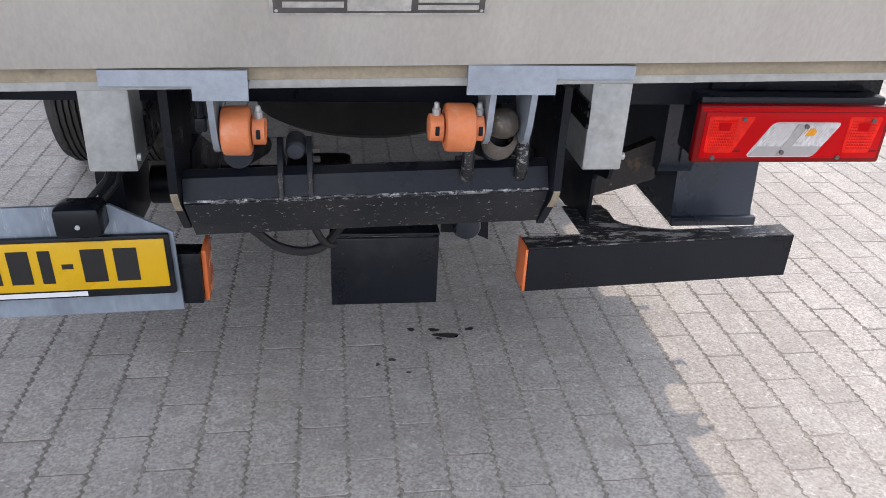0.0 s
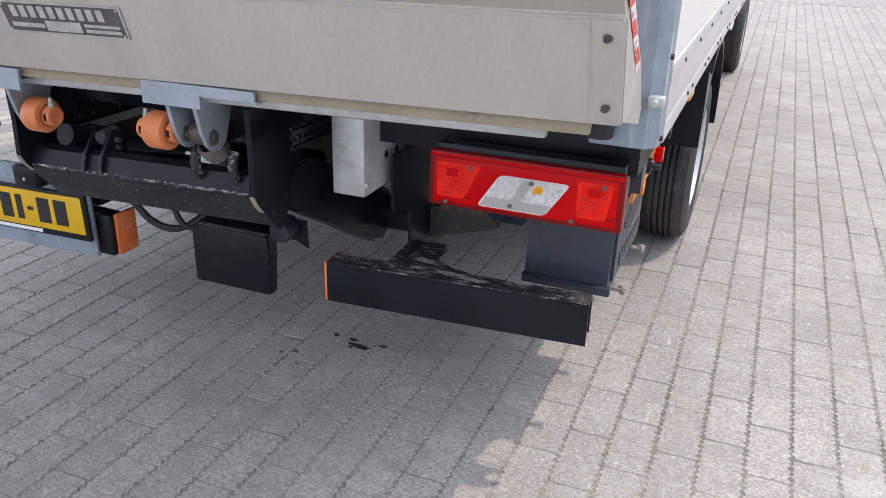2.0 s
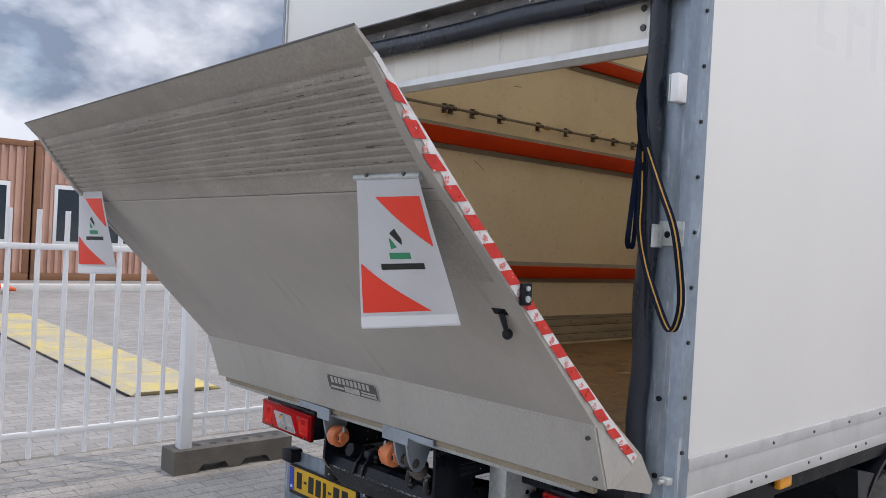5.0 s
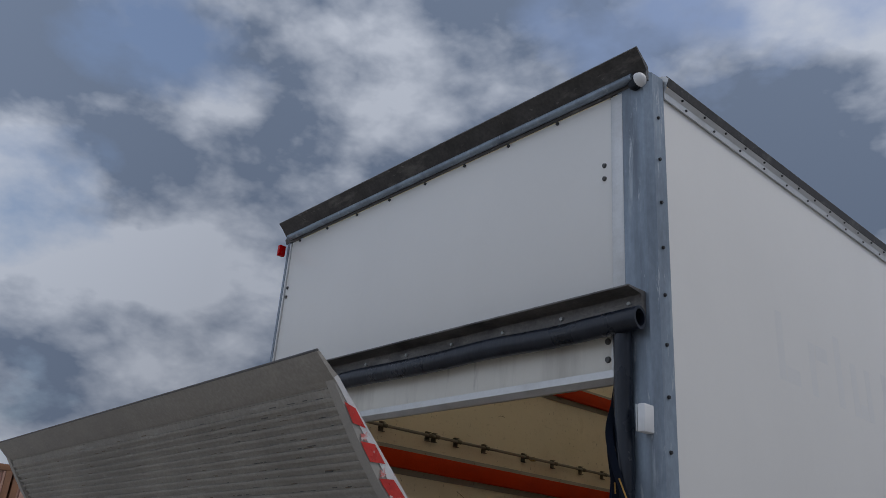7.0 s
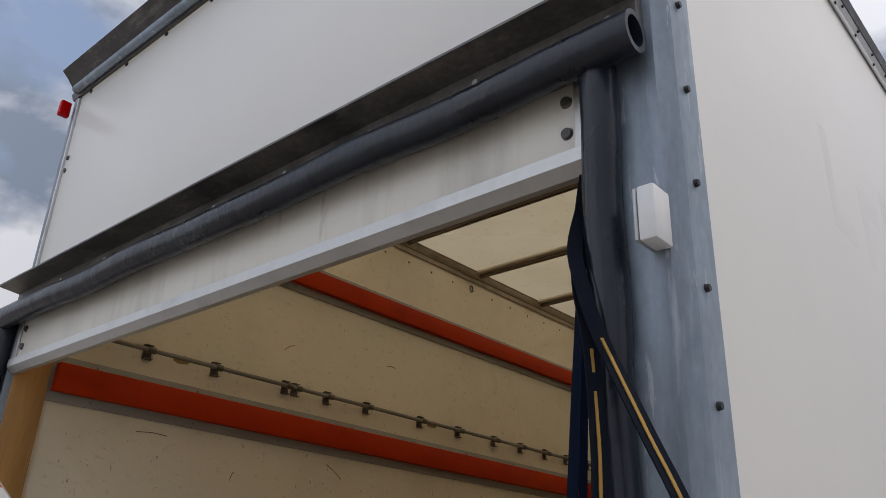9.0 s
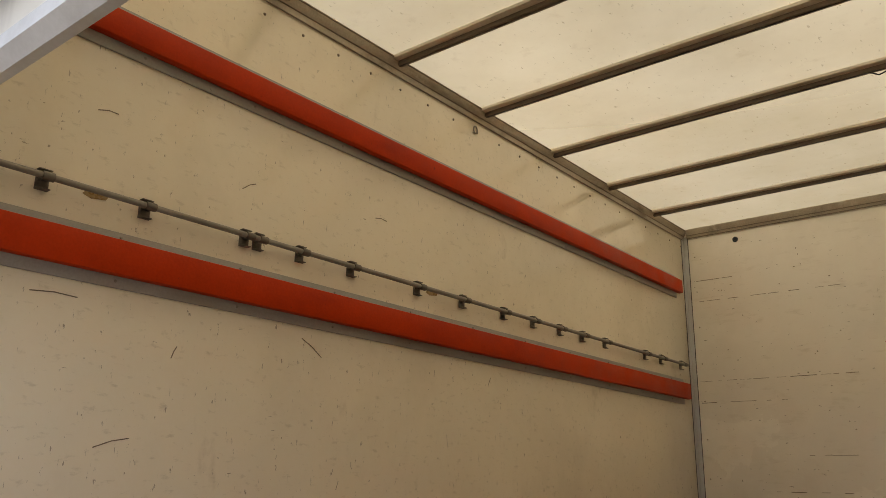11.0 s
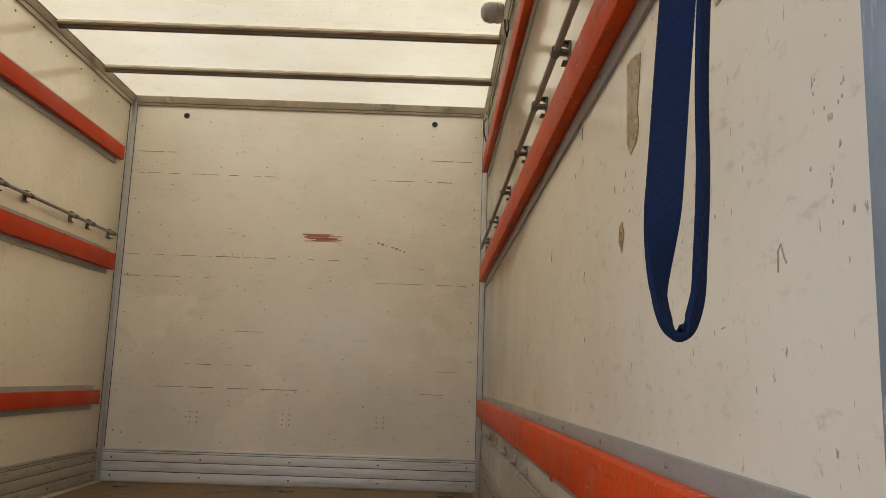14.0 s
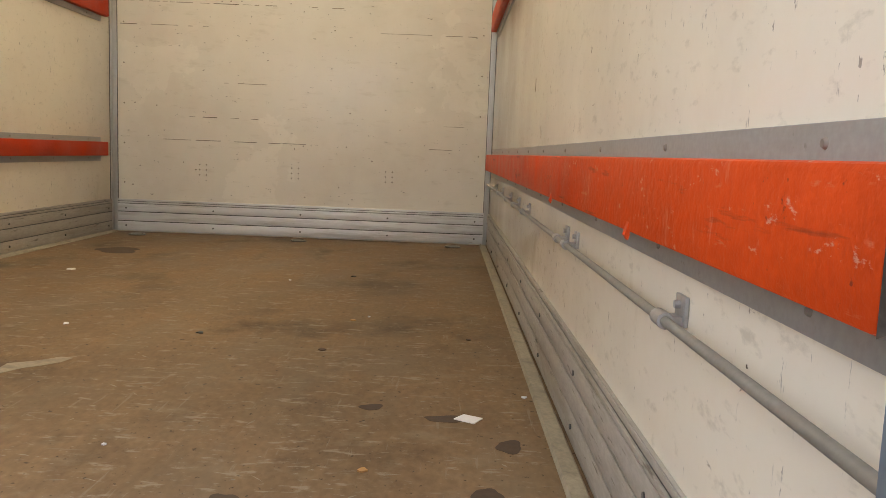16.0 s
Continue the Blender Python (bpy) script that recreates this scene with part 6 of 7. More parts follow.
R_ = 0.345
wheel(1.075, 1.92, R_, 0.195, 1, True)
wheel(0.835, 1.92, R_, 0.195, -1)
wheel(mx(1.075), 1.92, R_, 0.195, -1, True)
wheel(mx(0.835), 1.92, R_, 0.195, 1)
wheel(1.03, 6.05, R_, 0.195, 1)
wheel(mx(1.03), 6.05, R_, 0.195, -1)
sp = B()
lathe(sp, [(-0.085, 0.2), (-0.095, 0.25), (-0.09, 0.30), (-0.07, 0.335), (-0.02, 0.345), (0.03, 0.345), (0.07, 0.335), (0.09, 0.30), (0.095, 0.25), (0.085, 0.2)], (0.12, 1.0, 0.603), (0, 0, 1), 56)
part("spare_tyre", sp, M["tyre"], truck, "spare tyre slung flat under the body")
part("spare_rim", cyl(B(), (0.12, 1.0, 0.55), (0.12, 1.0, 0.65), 0.205, seg=32), M["black"], truck)

# mudguards
for s in (0, 1):
    f = (lambda x: x) if s == 0 else mx
    bm = B()
    outer, inner = [], []
    for k in range(15):
        a = math.pi * (0.86 - k / 14 * 0.86)
        outer.append((1.92 + math.cos(a) * 0.455, R_ + 0.05 + math.sin(a) * 0.44))
        inner.append((1.92 + math.cos(a) * 0.435, R_ + 0.05 + math.sin(a) * 0.42))
    prism(bm, outer + inner[::-1], "x", min(f(0.72), f(1.185)), max(f(0.72), f(1.185)))
    mg = part("mudguard", bm, M["plastic"], truck, "black plastic mudguard")
    part("mud_flap", prism(B(), [(1.440, 0.515), (1.462, 0.510), (1.545, 0.70), (1.60, 0.75), (1.42, 0.79), (1.445, 0.66)], "x", min(f(0.72), f(1.188)), max(f(0.72), f(1.188))), M["plastic"], mg)
# side marker lamps
for y in (0.775, 3.6):
    a = bx("side_marker", (1.17, 1.195, y - 0.045, y + 0.045, 0.828, 0.872), M["amber"], truck, 0.008, "amber side marker lamp")

# ---- tail lamps ----
def tail_lamp(x0, x1, z0, z1, y, flip):
    """A long red tail lamp with a slanted clear window."""
    def X(u):
        return x0 + (x1 - x0) * ((1 - u) if flip else u)
    hs = part("tail_lamp", box(B(), min(x0, x1) + 0.008, max(x0, x1) - 0.008, y + 0.02, y + 0.10, z0 + 0.006, z1 + 0.012, 0.006), M["plastic"], truck, "long red tail lamp with a clear window")
    part("lens_frame", box(B(), x0, x1, y, y + 0.022, z0, z1, 0.007), M["dullred"], hs)
    part("lens", box(B(), x0 + 0.013, x1 - 0.013, y - 0.003, y - 0.0002, z0 + 0.012, z1 - 0.014, 0.0012), M["redlens"], hs)
    # Brighter red strip paints the highlight line on the dark rim.
    part("frame_bead", box(B(), x0 + 0.004, x1 - 0.004, y - 0.0018, y - 0.0001, z1 - 0.0125, z1 - 0.0045, 0.0008), M["redlens"], hs)
    dz = z1 - z0

    def quad(us, ws, d0, d1):
        bm = B()
        return prism(bm, [(X(u), z0 + dz * w) for u, w in zip(us, ws)], "y", y - d1, y - d0)
    def rounded(us, ws, q):
        """Slanted window outline with its corners cut round."""
        P = [Vector((u * abs(x1 - x0), w * dz)) for u, w in zip(us, ws)]
        out_u, out_w = [], []
        for k in range(4):
            a, b_, c_ = P[k - 1], P[k], P[(k + 1) % 4]
            d0, d1 = (a - b_).normalized() * q, (c_ - b_).normalized() * q
            for t_ in (0.0, 0.33, 0.67, 1.0):
                p = b_ + d0 * (1 - t_) ** 2 + d1 * t_ ** 2
                out_u.append(p.x / abs(x1 - x0))
                out_w.append(p.y / dz)
        return out_u, out_w
    part("window_rim", quad(*rounded((0.268, 0.383, 0.740, 0.622), (0.130, 0.728, 0.728, 0.130), 0.011), 0.003, 0.0047), M["whiterim"], hs)
    win = part("clear_window", quad(*rounded((0.276, 0.386, 0.731, 0.617), (0.147, 0.710, 0.710, 0.147), 0.010), 0.0047, 0.0062), M["clear"], hs, "ribbed clear lens")
    part("bulb_tint", quad((0.545, 0.56, 0.60, 0.615, 0.60, 0.555), (0.56, 0.63, 0.63, 0.56, 0.50, 0.50), 0.0062, 0.0072), M["amber"], win)
    for k in range(9):
        u = 0.335 + k * 0.014
        part("rib", quad((u, u + 0.062, u + 0.068, u + 0.006), (0.37, 0.69, 0.69, 0.37), 0.0062, 0.0074), M["whiterim"], win)
    for k in range(10):
        u = 0.50 + k * 0.0135
        if abs(k - 4) > 1:
            part("rib", quad((u, u + 0.05, u + 0.056, u + 0.006), (0.40, 0.69, 0.69, 0.40), 0.0062, 0.0074), M["whiterim"], win)
    part("window_bar", quad((0.425, 0.505, 0.555, 0.475), (0.16, 0.70, 0.70, 0.16), 0.0062, 0.0082), M["lampgrey"], win)
    part("window_base", quad((0.284, 0.318, 0.655, 0.62), (0.155, 0.32, 0.32, 0.155), 0.0062, 0.0068), M["lampgrey"], win)
    for u0, u1, lean_ in ((0.05, 0.225, 0.06), (0.775, 0.95, -0.06)):
        lo, hi = (0.0, lean_) if lean_ > 0 else (lean_, 0.0)
        cell = part("red_cell", quad(*rounded((u0, u0, u1 + hi, u1 - 0.03), (0.20, 0.82, 0.82, 0.20) if lean_ > 0 else (0.20, 0.82, 0.82, 0.20), 0.006), 0.003, 0.0038), M["redbright"], hs)
        bm = B()
        for p in range(15):
            for q in range(10):
                ua, wa = u0 + 0.014 + p * 0.0088, 0.27 + q * 0.051
                co = [(ua, wa), (ua + 0.0084, wa), (ua + 0.0084, wa + 0.047), (ua, wa + 0.047)]
                ring = [bm.verts.new((X(u), y - 0.0037, z0 + dz * w)) for u, w in co]
                tip = bm.verts.new((X(ua + 0.0042), y - 0.0056, z0 + dz * (wa + 0.016)))
                for k in range(4):
                    bm.faces.new((ring[k], ring[(k + 1) % 4], tip))
        bmesh.ops.recalc_face_normals(bm, faces=bm.faces)
        part("prism_grid", bm, M["redbright"], cell, "prismatic red lens, glow put into its colour")
        part("bulb_shade", quad((u0 + 0.055, u0 + 0.05, u0 + 0.115, u0 + 0.11), (0.58, 0.72, 0.72, 0.58), 0.0050, 0.0058), M["redlens"], cell)
        part("dark_strip", quad((u0 + 0.01, u0 + 0.01, u1 + 0.012, u1 + 0.012), (0.215, 0.245, 0.245, 0.215), 0.003, 0.0036), M["dullred"], hs)
    for u, w in ((0.226, 0.775), (0.10, 0.115), (0.90, 0.766), (0.758, 0.12), (0.548, 0.67), (0.447, 0.226)):
        d_ = 0.0082 if 0.3 < u < 0.7 else 0.003
        part("screw", cyl(B(), (X(u), y - d_, z0 + dz * w), (X(u), y - d_ - 0.004, z0 + dz * w), 0.0048, seg=10), M["badge"], hs)
    return hs


lampR = tail_lamp(0.737, 1.156, 0.698, 0.822, 0.03, False)
lampL = tail_lamp(mx(1.156) - 0.03, mx(0.737) - 0.01, 0.668, 0.792, 0.03, True)
for x0, x1, lp in ((0.78, 1.12, lampR), (mx(1.12) - 0.02, mx(0.78) - 0.02, lampL)):
    bm = B()
    box(bm, x0, x1, 0.09, 0.12, 0.835, 0.885, 0.003)
    part("lamp_hanger", bm, M["black"], lp)

# ---- underrun bars ----
bm = B()
pf = [(0.0, 0.363), (0.0, 0.469), (0.058, 0.469), (0.058, 0.373), (0.052, 0.373), (0.052, 0.463), (0.007, 0.463), (0.007, 0.363)]


def rot_bar(bm, x0, y0, x1, y1):
    d = Vector((x1 - x0, y1 - y0, 0))
    n = Vector((-d.y, d.x, 0)).normalized()
    rows = [[bm.verts.new(Vector((bx_, by_, z)) + n * o) for o, z in pf] for bx_, by_ in ((x0, y0), (x1, y1))]
    k = len(pf)
    for i in range(k):
        bm.faces.new((rows[0][i], rows[0][(i + 1) % k], rows[1][(i + 1) % k], rows[1][i]))
    bm.faces.new(rows[0][::-1])
    bm.faces.new(rows[1])
    bmesh.ops.recalc_face_normals(bm, faces=bm.faces)
    return bm


bar = part("underrun_bar", rot_bar(bm, 0.436, 0.098, 1.09, 0.146), M["plastic"], truck, "black channel section underrun bar")
part("bar_top", prism(B(), [(0.437, 0.100), (1.089, 0.148), (1.086, 0.203), (0.80, 0.182), (0.74, 0.197), (0.695, 0.217), (0.677, 0.24), (0.671, 0.326), (0.569, 0.322), (0.574, 0.166), (0.434, 0.156)], "z", 0.4692, 0.472), M["worn"], bar, "top with chipped black paint")
part("reflector_end", box(B(), 0.429, 0.4355, 0.098, 0.172, 0.363, 0.469, 0.001), M["reflector"], bar, "orange reflector strip")
part("bar_bracket", prism(B(), [(0.125, 0.76), (0.122, 0.64), (0.132, 0.622), (0.205, 0.605), (0.222, 0.585), (0.225, 0.4725), (0.30, 0.4725), (0.40, 0.44), (0.74, 0.42), (0.74, 0.66), (0.40, 0.70), (0.30, 0.76)], "x", 0.602, 0.610), M["black"], bar, "black steel bracket of the underrun bar")
for j in range(7):
    for zz in (0.56, 0.61):
        part("hole", cyl(B(), (0.6102, 0.28 + j * 0.055 + (0.02 if zz > 0.6 else 0), zz - j * 0.012), (0.6112, 0.28 + j * 0.055 + (0.02 if zz > 0.6 else 0), zz - j * 0.012), 0.006, seg=10), M["ink"], bar)
part("bar_stub", prism(B(), [(0.21, 0.4690), (0.21, 0.42), (0.29, 0.42), (0.31, 0.4690)], "x", 0.6115, 0.68), M["worn"], bar)
bm = B()
bl = part("underrun_bar", rot_bar(bm, -1.02, 0.15, -0.272, 0.102), M["plastic"], truck, "black channel section underrun bar")
for o in (bl,):
    o.location = (0, 0.03, -0.02)
part("reflector_end", box(B(), -0.2718, -0.262, 0.13, 0.205, 0.342, 0.464, 0.001), M["reflector"], truck, "orange reflector strip")
bx("reflector_block", (-0.33, -0.2722, 0.115, 0.131, 0.342, 0.464), M["plastic"], truck, 0.003)
bx("bar_stay", (-0.50, -0.44, 0.25, 0.5, 0.42, 0.60), M["black"], truck, 0.008)

# ---- number plate ----
brk = part("plate_bracket", prism(B(), [(-0.965, 0.325), (-0.965, 0.50), (-0.90, 0.575), (-0.46, 0.575), (-0.345, 0.51), (-0.345, 0.325)], "y", 0.112, 0.120), M["galv"], truck, "grey zinc plate bracket")
frm = bx("plate_frame", (-0.905, -0.352, 0.098, 0.1118, 0.372, 0.512), M["plastic"], truck, 0.005, "black number plate frame")
bx("plate", (-0.897, -0.362, 0.094, 0.0978, 0.393, 0.504), M["yellowplate"], frm, 0.002, "yellow number plate with dark bars")
bx("blue_band", (-0.895, -0.857, 0.0932, 0.0939, 0.395, 0.502), M["blueplate"], frm, 0.0)
bx("blue_mark", (-0.884, -0.868, 0.0925, 0.0931, 0.405, 0.417), M["whiteprint"], frm, 0.0)
x = -0.83
for k, w in enumerate((0.042, 0.022, 0.042, 0.042, 0.024, 0.022, 0.046, 0.046)):
    small = w == 0.022
    bx("dark_bar", (x, x + w, 0.0928, 0.0939, 0.444 if small else 0.412, 0.455 if small else 0.487), M["ink"], frm, 0.0)
    x += w + 0.018
bx("frame_print_bar", (-0.73, -0.53, 0.0975, 0.0982, 0.3775, 0.388), M["whiteprint"], frm, 0.0)
pl_ = bx("plate_lamp", (-0.555, -0.465, 0.055, 0.125, 0.528, 0.592), M["plastic"], truck, 0.012, "black plate lamp housing")
part("screw", cyl(B(), (-0.508, 0.0555, 0.555), (-0.508, 0.052, 0.555), 0.005, seg=8), M["galv2"], pl_)
pl2 = bx("plate_lamp", (-0.92, -0.83, 0.055, 0.125, 0.528, 0.592), M["plastic"], truck, 0.012)

for ob in [brk, frm, pl_, pl2]:
    turn = Matrix.Translation((-0.34, 0, 0.45)) @ Matrix.Rotation(radians(-1.6), 4, "Y") @ Matrix.Translation((0.34, 0, -0.45))
    ob.matrix_parent_inverse = ob.matrix_parent_inverse @ Matrix.Translation((0.03, -0.016, 0.016)) @ turn

# ---- battery and control box ----
cbp = [(0.360, 0.402), (0.350, 0.415), (0.360, 0.445), (0.378, 0.62), (0.30, 0.72), (0.30, 0.85), (0.74, 0.85), (0.80, 0.72), (0.80, 0.60), (0.79, 0.402)]
cb = part("power_box", prism(B(), cbp, "x", 0.876, 1.092), M["boxplastic"], truck, "black plastic lift power box with embossed emblem")
part("box_front", prism(B(), [(0.39, 0.425), (0.405, 0.62), (0.775, 0.62), (0.765, 0.425)], "x", 1.0922, 1.099), M["boxplastic"], cb)
bx("box_flange", (0.872, 1.102, 0.340, 0.3595, 0.402, 0.427), M["boxplastic"], cb, 0.004)
hsg = part("pump_housing", prism(B(), [(0.30, 0.572), (0.29, 0.60), (0.30, 0.855), (0.60, 0.855), (0.60, 0.572)], "x", 0.79, 0.8755), M["boxplastic"], cb, "black pump housing beside the power box")
part("housing_rib", box(B(), 0.835, 0.842, 0.284, 0.2895, 0.60, 0.84, 0.002), M["boxplastic"], hsg)
for zz in (0.53, 0.48):
    part("bolt", cyl(B(), (0.870, 0.50, zz), (0.8758, 0.50, zz), 0.008, seg=8), M["emboss"], cb)
part("hood", prism(B(), [(1.07, 0.80), (1.16, 0.815), (1.165, 0.838), (1.07, 0.868)], "y", 0.30, 0.74), M["boxplastic"], cb)
part("hood_side", prism(B(), [(0.295, 0.70), (0.295, 0.86), (0.36, 0.86), (0.36, 0.74)], "x", 1.076, 1.15), M["boxplastic"], cb)
part("round_boss", cyl(B(), (1.118, 0.294, 0.760), (1.118, 0.272, 0.760), 0.030, seg=24), M["rubber"], cb)
op = part("control_plate", prism(B(), [(1.128, 0.655), (1.148, 0.795), (1.142, 0.80), (1.12, 0.657)], "y", 0.345, 0.69), M["panelorange"], cb, "orange control plate with switches")
part("plate_tongue", prism(B(), [(0.50, 0.655), (0.545, 0.655), (0.538, 0.625), (0.507, 0.625)], "x", 1.122, 1.13), M["panelorange"], op)
part("switch", cyl(B(), (1.137, 0.415, 0.735), (1.155, 0.415, 0.733), 0.022, 0.018, 20), M["black"], op)
part("switch_lever", sweep(B(), [(1.150, 0.415, 0.735), (1.160, 0.424, 0.732), (1.168, 0.434, 0.728), (1.170, 0.440, 0.726)], 0.0075, 10), M["black"], op)
part("socket", cyl(B(), (1.142, 0.648, 0.765), (1.165, 0.648, 0.763), 0.018, seg=18), M["black"], op)
part("red_switch", box(B(), 1.135, 1.158, 0.60, 0.632, 0.69, 0.728, 0.004), M["redlens"], op, "red isolator key")
lb = bx("label", (1.1355, 1.1375, 0.50, 0.56, 0.69, 0.748), M["paper"], op, 0.0)
for k in range(4):
    bx("label_bar", (1.1378, 1.1384, 0.505, 0.555, 0.697 + k * 0.012, 0.704 + k * 0.012), M["ink"], lb, 0.0)
for k in range(4):
    part("plate_screw", cyl(B(), (1.135, 0.365 + 0.1 * k, 0.78), (1.148, 0.365 + 0.1 * k, 0.78), 0.005, seg=8), M["black"], op)
# embossed emblem: hatched arrow-like shape and bars
for k in range(11):
    w = (0.04, 0.075, 0.1, 0.12, 0.12, 0.085, 0.06, 0.06, 0.06, 0.055, 0.05)[k]
    bx("embossed_line", (1.0992, 1.1015, 0.60 - w, 0.60 + w * (0.8 if k > 4 else 1), 0.515 + k * 0.0095, 0.5195 + k * 0.0095), M["emboss"], cb, 0.0)
y = 0.455
for k in range(10):
    bx("embossed_bar", (1.0992, 1.1022, y, y + 0.022, 0.445, 0.478), M["emboss"], cb, 0.001)
    y += 0.031
for yy in (0.425, 0.715):
    cl = bx("latch_clip", (1.092, 1.120, yy - 0.010, yy + 0.010, 0.388, 0.398), M["pipe"], cb, 0.002, "zinc latch clip")
    part("clip_screw", cyl(B(), (1.118, yy, 0.380), (1.118, yy, 0.406), 0.005, seg=8), M["galv2"], cl)
    part("clip_head", box(B(), 1.1205, 1.130, yy - 0.018, yy + 0.018, 0.384, 0.402, 0.002), M["pipe"], cl)

# ---- cab, ahead of the body ----
cab = part("cab", prism(B(), [(4.72, 0.55), (4.72, 2.35), (5.35, 2.38), (6.05, 1.65), (6.75, 1.35), (6.85, 0.5), (6.5, 0.42), (5.65, 0.42), (5.6, 0.40)], "x", -0.93, 1.045), M["white"], truck, "white van cab")
for s in (0, 1):
    f = (lambda x: x) if s == 0 else mx
    part("side_window", prism(B(), [(4.95, 1.45), (4.95, 2.15), (5.35, 2.15), (5.85, 1.55), (5.85, 1.45)], "x", min(f(1.045), f(1.052)), max(f(1.045), f(1.052))), M["pane"], cab)
    m_ = bx("door_mirror", (min(f(1.10), f(1.26)), max(f(1.10), f(1.26)), 5.75, 5.85, 1.5, 1.85), M["plastic"], cab, 0.02)
    part("mirror_arm", cyl(B(), (f(1.04), 5.8, 1.62), (f(1.11), 5.8, 1.62), 0.02, seg=10), M["plastic"], m_)
    bx("front_arch", (min(f(0.9), f(1.06)), max(f(0.9), f(1.06)), 5.62, 6.48, 0.68, 0.75), M["plastic"], cab, 0.01)

# ---- straps hanging in the opening ----
st = root("hanging_strap", (1.03, 0.12, 2.2), "navy webbing strap looped down from the header", "strap", "straps")
A = [(1.006, 0.100, 2.235), (1.003, 0.100, 2.12), (0.9835, 0.100, 1.905), (0.971, 0.100, 1.76), (0.966, 0.100, 1.696), (0.9625, 0.100, 1.656), (0.9625, 0.100, 1.640), (0.966, 0.101, 1.628), (0.971, 0.102, 1.624)]
A2 = [(0.971, 0.102, 1.624), (0.9765, 0.103, 1.628), (0.9805, 0.104, 1.640), (0.9820, 0.104, 1.658), (0.9840, 0.104, 1.696), (0.9850, 0.104, 1.76), (0.9935, 0.104, 1.905), (1.010, 0.104, 2.12), (1.013, 0.104, 2.235)]


def twist(p):
    """The band turns edge-on towards its lower end."""
    q = min(1.0, max(0.0, (1.68 - p.z) / 0.04))
    return (0.97 - 0.4 * q, 0.1 + 0.8 * q, 0)


part("webbing", sweep(B(), dense(A + A2[1:3]), 0.0025, flat=(0.0165, twist)), M["navy"], st)
part("webbing", sweep(B(), dense(A2), 0.0025, flat=(0.0125, (0.60, 0.80, 0))), M["navy"], st)
st2 = root("hanging_strap", (1.07, 0.0, 2.2), "black strap with an ochre band, looped outside over the seal", "strap", "straps")
C = [(1.052, 0.055, 2.225), (1.051, 0.03, 2.15), (1.056, -0.01, 2.06), (1.080, -0.034, 1.99), (1.107, -0.037, 1.91), (1.160, -0.037, 1.791), (1.208, -0.036, 1.68), (1.234, -0.035, 1.55), (1.240, -0.035, 1.473), (1.226, -0.036, 1.412), (1.202, -0.037, 1.413),
     (1.159, -0.038, 1.497), (1.121, -0.038, 1.588), (1.098, -0.037, 1.682), (1.096, -0.035, 1.776), (1.090, -0.034, 1.90), (1.066, -0.018, 2.0), (1.047, 0.02, 2.10), (1.044, 0.055, 2.225)]
part("webbing", sweep(B(), dense(C), 0.003, flat=(0.022, (0.55, 0.83, 0))), M["strapblack"], st2)
C2 = [(p[0] + 0.0010, p[1] - 0.0014, p[2]) for p in C[4:-3]]
part("ochre_band", sweep(B(), dense(C2), 0.003, flat=(0.0042, (0.55, 0.83, 0))), M["strapyellow"], st2)
# ---- loose litter on the cargo floor ----
solid("paper_slip", prism(B(), [(0.941, 1.389), (0.981, 1.364), (1.000, 1.398), (0.962, 1.418)], "z", ZF + 0.001, ZF + 0.003), M["paper"], "small white paper slip on the cargo floor", "paper")
random.seed(5)
for x, y, r, m in ((-0.603, 3.057, 0.016, "paper"), (-0.168, 2.091, 0.010, "paper"), (0.538, 3.162, 0.014, "ink"), (0.235, 2.040, 0.011, "ink"), (0.599, 1.905, 0.012, "damp"), (0.637, 2.287, 0.010, "wood"), (0.991, 2.083, 0.009, "damp"),
                   (0.787, 1.113, 0.009, "wood"), (0.330, 1.18, 0.005, "paper"), (1.097, 1.553, 0.006, "paper"), (0.30, 3.0, 0.005, "paper"), (-0.9, 2.9, 0.006, "paper"), (0.68, 2.35, 0.004, "paper")):
    a0 = random.uniform(0, 6)
    pts = [(x + r * random.uniform(0.5, 1.3) * math.cos(a0 + a), y + r * random.uniform(0.5, 1.3) * math.sin(a0 + a)) for a in (0, 1.4, 2.6, 4.0, 5.2)]
    solid("paper_scrap", prism(B(), pts, "z", ZF + 0.0006, ZF + 0.0035), M[m], "tiny scrap of litter on the cargo floor", "scrap", "floor litter")


def blob(name, x, y, z, rx, ry, material, parent, h=0.0012, seed=0):
    random.seed(seed)
    ph = [random.uniform(0, 6.28) for _ in range(4)]
    pts = []
    for k in range(26):
        a = 2 * math.pi * k / 26
        q = 1 + 0.16 * math.sin(2 * a + ph[0]) + 0.12 * math.sin(3 * a + ph[1]) + 0.07 * math.sin(5 * a + ph[2])
        pts.append((x + rx * q * math.cos(a), y + ry * q * math.sin(a)))
    bm = B()
    prism(bm, pts, "z", z, z + h)
    return part(name, bm, material, parent)


